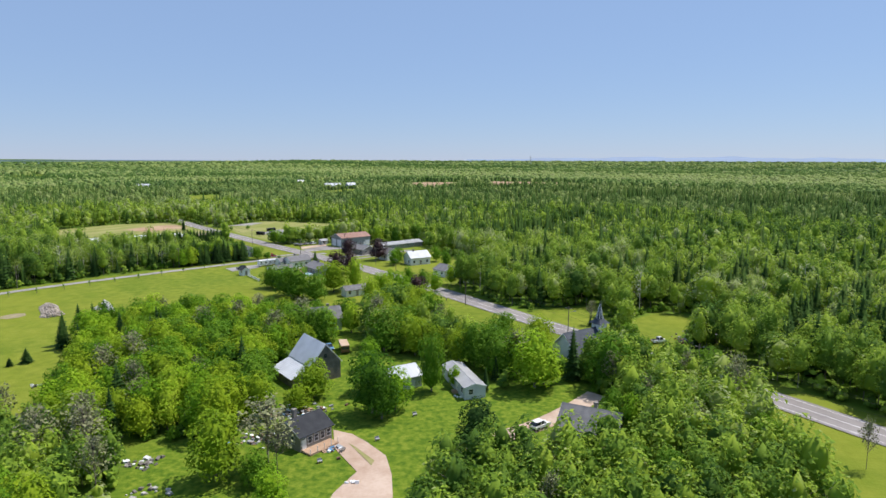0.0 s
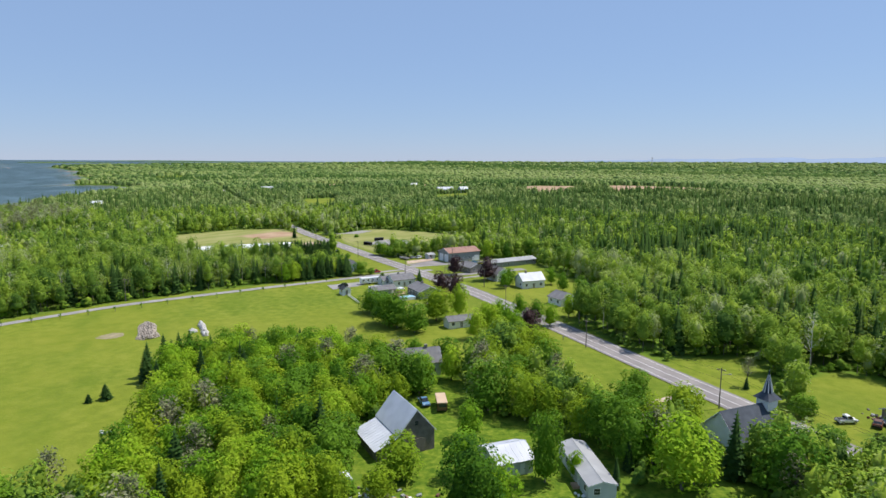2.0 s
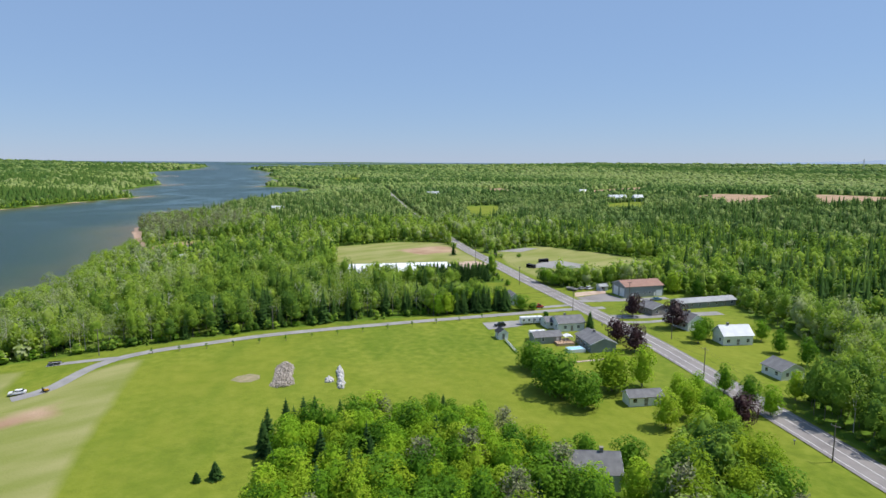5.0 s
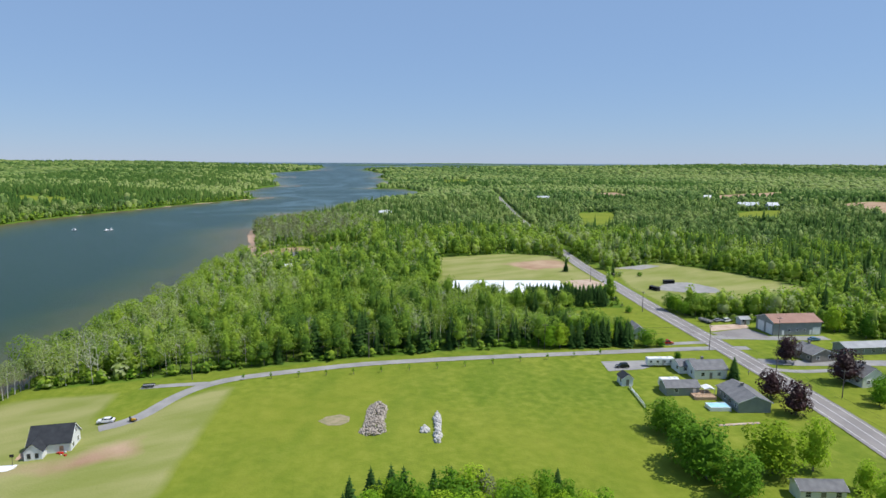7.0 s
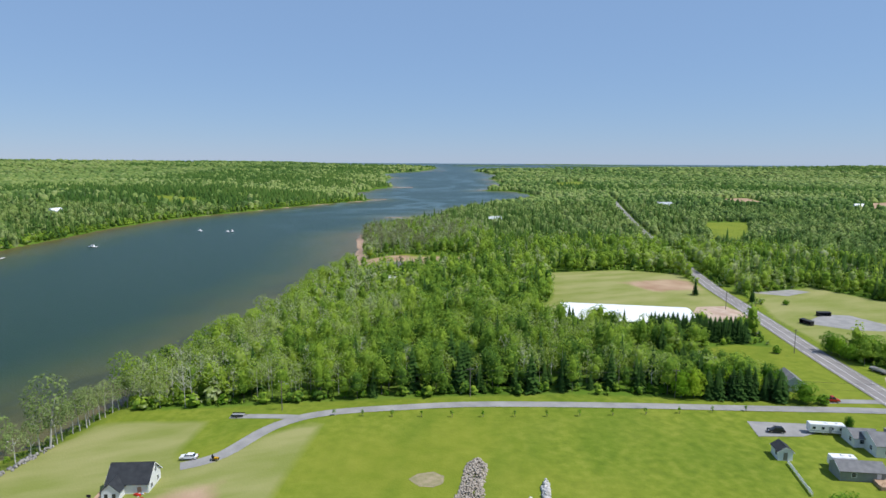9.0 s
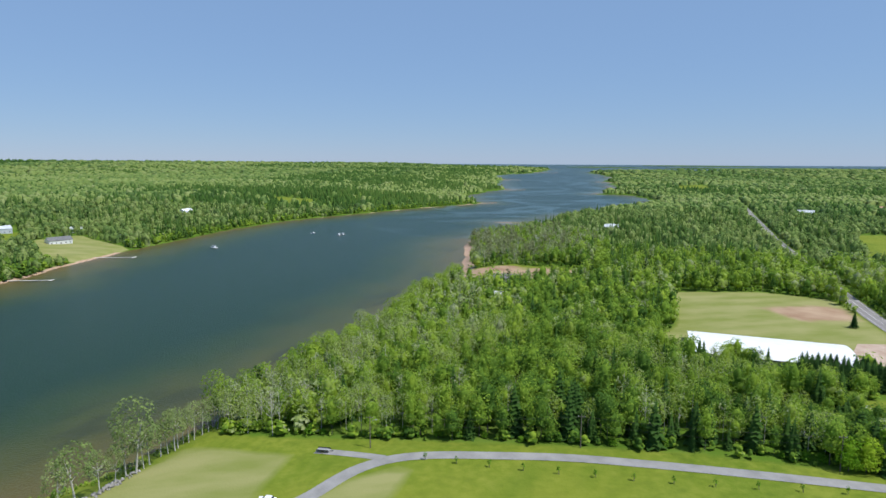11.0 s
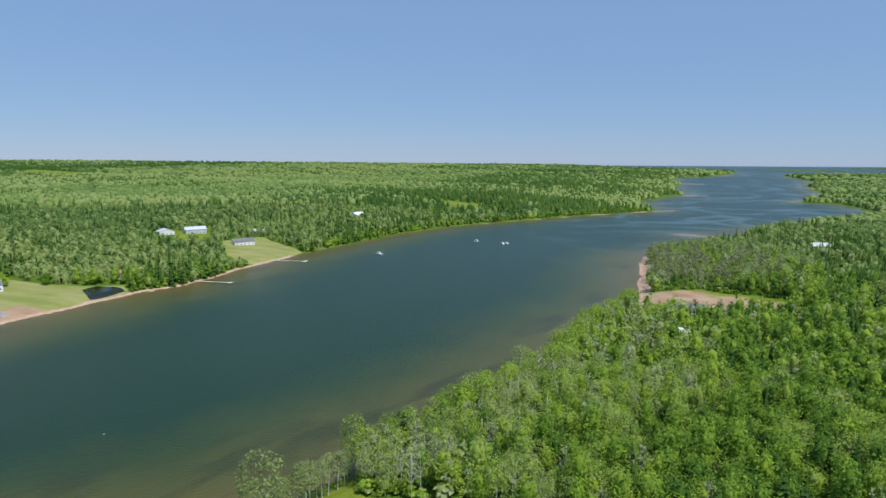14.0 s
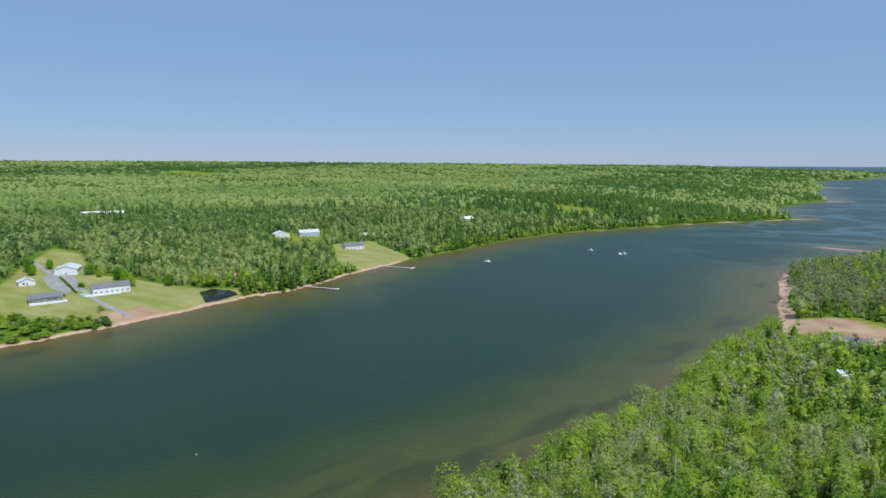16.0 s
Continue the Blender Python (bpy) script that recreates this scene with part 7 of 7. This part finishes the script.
# staked saplings along the lane
for i in range(14):
    t = i / 13
    x, y = -173 + 91 * t, 312.5 + 89 * t - 4.5 * math.sin(math.pi * t)
    sp_ = thing("sapling", x, y, 0, "thin young sapling tied to a stake beside the lane", "sapling", "saplings along the lane")
    part("stem", cylinder(bmesh.new(), (0, 0, -0.1), (0, 0, 1.9), 0.05, 0.03, 5), M_BARK, sp_)
    part("stake", cylinder(bmesh.new(), (0.25, 0, -0.1), (0.25, 0, 1.3), 0.05, 0.05, 5), M_POLE, sp_)
    v, f, _m = broadleaf(40, 2, 0.2, None, 2.3, 0.55, 0.9).done()
    p = new("crown", mesh_from("crown", v, f, [M_LEAF_MAPLE]))
    p.parent = sp_

# the woods inside the village
extra = ([], [])
for wi, poly in enumerate(WOODS):
    bx = [p[0] for p in poly]
    by = [p[1] for p in poly]
    x, y = scatter(min(bx), max(bx), max(min(by), 150), max(by), 3.9 if wi == 3 else 4.5)
    ok = inside(x, y, poly) & (poly_distance(x, y, poly) > 1.0) & (line_distance(x, y, MAIN_ROAD) > 9) & (line_distance(x, y, [(-32, 224), (-23, 229.5)]) > 4.5)
    for px, py in zip(x[ok], y[ok]):
        u = random.random()
        hh = random.uniform(8.5, 12.5) * (0.84 if (wi == 3 and py < 205) or (wi == 0 and py > 284) else 1.0)
        kind = "spruce_tree" if u < 0.05 else "grey_tree" if u < 0.13 else "yellow_tree" if u < 0.3 else "maple_tree" if u < 0.4 else "broadleaf_tree"
        slim = 1.0
        if wi == 3:
            kind, slim = ("broadleaf_tree" if u > 0.12 else "maple_tree" if u > 0.05 else "grey_tree"), 0.78
        if wi == 5:
            hh *= 0.75
        if tree_count.get(kind, 0) < 290:
            tree(kind, px, py, hh, slim * random.uniform(0.9, 1.15))
        else:
            extra[0].append(px)
            extra[1].append(py)
ex, ey = np.array(extra[0]), np.array(extra[1])
DENSE_B = [trunk_shape(broadleaf(300, 11, 0.36, ICO1, 10.5, 2.9, 1.2, -0.3, True), 10.5, 1.5, 0.15, 3, sides=4).done() for _ in range(4)]
joined("woodland_village", split_sets(ex, ey, DENSE_B, 1.0, 0.14, tint_at(ex, ey)), [M_WOOD, M_BARK], "leafy bright green trees crowding the village woods")
# low growth along the wood edges and the bank
for poly in WOODS[:1] + WOODS[3:4]:
    for (ax, ay), (bx, by) in zip(poly, poly[1:] + poly[:1]):
        for i in range(int(math.dist((ax, ay), (bx, by)) / 6)):
            t = random.random()
            px, py = ax + (bx - ax) * t, ay + (by - ay) * t
            if py > 150:
                tree("shrub", px, py, random.uniform(1.6, 3.4), random.uniform(0.8, 1.2))
for px, py in resample([(-232, 275), (-214, 289), (-193, 312), (-155, 353), (-129, 380), (-114, 391), (-94, 408)], 5):
    if random.random() < 0.7:
        tree("shrub", px + random.uniform(-2, 0.5), py + random.uniform(-0.5, 2), random.uniform(1.6, 3.4), random.uniform(0.8, 1.2))

# pale brush under the thin shore trees
x, y = scatter(-430, -215, 280, 520, 4.2)
ok, sd, cd = wooded(x, y)
ok &= (sd > 2) & (sd < 75) & (RNG.uniform(size=len(x)) < 0.9)
x, y = x[ok], y[ok]
joined("shore_brush", split_sets(x, y, LOW_B, 1.0, 0.3, np.clip(0.6 + 0.4 * RNG.uniform(size=len(x)), 0, 1)), [M_WOOD], "pale green and grey brush under the shore trees")

# trees crowding the water's edge below the woods
x, y = scatter(-440, -226, 262, 506, 3.5)
sd, far = shore_distance(x, y)
ok = ~far & (y < 505) & (sd > 0.4) & (sd < 11) & (clear_distance(x, y) < -0.5) & (RNG.uniform(size=len(x)) < 0.85)
x, y = x[ok], y[ok]
u = RNG.uniform(size=len(x))
for pick, shp, bark, size in ((u < 0.5, NEAR_S, M_BIRCH, 1.3), ((u >= 0.5) & (u < 0.68), NEAR_G, M_BIRCH, 1.15), (u >= 0.68, NEAR_B, M_BARK, 1.12)):
    joined("woodland_bank", split_sets(x[pick], y[pick], shp, size, 0.16, np.clip(0.55 * tint_at(x[pick], y[pick]) + 0.36, 0, 1), 1.08), [M_WOOD, bark], "pale feathery trees crowding the river's edge")

# thin pines, bare trees and grey brush on the sandy point
x, y = scatter(-640, -400, 535, 740, 5.2)
ok, sd, cd = wooded(x, y)
ok &= on_point(x, y, sd) & (sd > 8)
x, y, sd = x[ok], y[ok], sd[ok]
u = RNG.uniform(size=len(x)) + 0.25 * (y > 640)
for nm, pick, shp, mats, tint, label in (("point_pines", u < 0.34, NEAR_P, [M_LEAF_GREY, M_BARK], 0.9, "tall thin pines with bare trunks on the point"),
                                         ("point_bare_trees", (u >= 0.34) & (u < 0.7), MID_G, [M_WOOD, M_BIRCH], 0.95, "half-bare pale grey trees on the point"),
                                         ("point_leafy_trees", u >= 0.86, MID_B, [M_WOOD, M_BARK], 0.45, "scattered green broadleaf trees on the point")):
    joined(nm, split_sets(x[pick], y[pick], shp, 1.0, 0.15, np.clip(tint + 0.12 * RNG.normal(size=pick.sum()), 0, 1)), mats, label)
joined("point_brush", split_sets(x + 1.5, y - 1.5, LOW_B, 0.55, 0.35, RNG.uniform(0.72, 1.0, len(x))), [M_WOOD], "low grey brush and dead wood under the pines")

# low growth along the opposite bank
x, y = scatter(-1060, -440, 100, 1070, 4.5)
sd, far = shore_distance(x, y)
ok = far & (sd > 3.2) & (sd < 16) & (clear_distance(x, y) < -1)
x, y = x[ok], y[ok]
joined("far_bank_brush", split_sets(x, y, LOW_B, 1.1, 0.3, tint_at(x, y)), [M_WOOD], "dense green growth along the opposite bank")

# scrub on the bank below the lawn
x, y = scatter(-262, -196, 180, 292, 2.2)
sd, _ = shore_distance(x, y)
ok = (sd > 0.5) & (sd < 8) & (line_distance(x, y, LANE) > 12)
x, y = x[ok], y[ok]
joined("bank_scrub", split_sets(x, y, LOW_B, 0.3, 0.4, np.clip(tint_at(x, y) + 0.2, 0, 1)), [M_WOOD], "low grey-green scrub and grass along the river bank")

# pale dead trunks leaning in the shore woods
dead = Shape()
rr = random.Random(5)
for _ in range(70):
    t = rr.random()
    bx, by = -262 - 150 * t + rr.uniform(4, 60), 316 + 190 * t + rr.uniform(-30, 4)
    if gz(bx, by) < WATER_Z + 1.5:
        continue
    z = gz(bx, by) + rr.uniform(3.5, 7.5)
    a, ln = rr.uniform(0, 6.28), rr.uniform(5, 9)
    dz = rr.choice((0.15, 0.3, 0.9)) * ln
    dead.add(*tube((bx, by, z), (bx + math.cos(a) * ln * 0.8, by + math.sin(a) * ln * 0.8, z + dz), 0.16, 0.05, 4))
v, f, m = dead.done()
tagged(new("dead_wood", mesh_from("dead_wood", v, f, [M_BIRCH])), "pale dead trunks leaning among the shore trees", "dead wood", kind="stuff")

# decks, pond and paths across the river
dk = thing("sun_deck", -521.0, 49.2, 117.0, "long white sun deck with railings above the river lawn", "deck")
part("platform", box(0, 21, -3.4, -0.2, -0.4, 0.5), M_WHITE, dk)
part("top_rail", box(0, 21, -3.4, -3.3, 1.35, 1.45), M_WHITE, dk)
for i in range(12):
    part("rail_post", box(i * 1.9, i * 1.9 + 0.1, -3.4, -3.3, 0.5, 1.4), M_WHITE, dk)
dk = thing("sun_deck", -545.8, 77.9, 121.0, "white sun deck with a small blue pool", "deck")
part("platform", box(-5, 18, -3.0, -0.2, -0.4, 0.6), M_WHITE, dk)
part("top_rail", box(-5, 18, -3.0, -2.9, 1.45, 1.55), M_WHITE, dk)
for i in range(12):
    part("rail_post", box(-5 + i * 2.08, -4.9 + i * 2.08, -3.0, -2.9, 0.6, 1.5), M_WHITE, dk)
part("pool_water", cylinder(bmesh.new(), (-4.6, 1.2, 0.3), (-4.6, 1.2, 1.2), 2.6, sides=20), M_POOL, dk)
M_POND = mat("dark still pond water", shades((0.012, 0.016, 0.014), (0.02, 0.025, 0.02)), 0.1, 0.2)
pad("pond", [(-557, 146), (-537, 154), (-542, 161), (-557, 173), (-564, 166), (-567, 153)], M_POND, "small dark pond behind the beach", "pond", 0.5)
drive("drive_river", [(-640, -2), (-600, 30), (-560, 66), (-525, 92), (-495, 118)], 3.6, M_LANE, "pale drive between the riverside houses", 0.1)
pad("river_yard", [(-600, 28), (-585, 30), (-560, 45), (-548, 60), (-556, 66), (-580, 56), (-598, 45)], M_LANE, "grey paved yard between the riverside houses", "yard", 0.08)

# bright hedge round the small field by the church
for px, py in resample([(84, 292), (96, 303), (108, 308), (120, 293)], 3):
    tree("shrub", px + random.uniform(-0.6, 0.6), py + random.uniform(-0.6, 0.6), random.uniform(1.4, 2.4), random.uniform(1.0, 1.4), label="bright green hedge bush round a small field")

# trees and hedge about the riverside houses
for x, y, hh, w, k in ((-599, 57, 9, 1.1, "maple_tree"), (-594, 66, 8, 1.0, "broadleaf_tree"), (-587, 82, 11, 1.0, "maple_tree"), (-580, 88, 10, 1.1, "broadleaf_tree"), (-604, 74, 11, 1.0, "pine_tree"),
                       (-592, 20, 9, 1.2, "broadleaf_tree"), (-602, 14, 10, 1.1, "maple_tree"), (-612, 24, 9, 1.1, "broadleaf_tree"), (-565, 64, 3.5, 1.2, "shrub"), (-572, 96, 9, 1.0, "broadleaf_tree"),
                       (-578, 120, 9, 1.0, "maple_tree"), (-470, 84, 3.0, 1.3, "shrub"), (-476, 92, 2.6, 1.3, "shrub"), (-466, 76, 3.4, 1.2, "shrub"), (-482, 76, 2.6, 1.4, "shrub")):
    tree(k, x, y, hh, w)
for i in range(9):
    t = i / 8
    tree("shrub", -584 + 34 * t, 43 + 23 * t, 1.8, 1.3, label="clipped green hedge bush beside the drive")
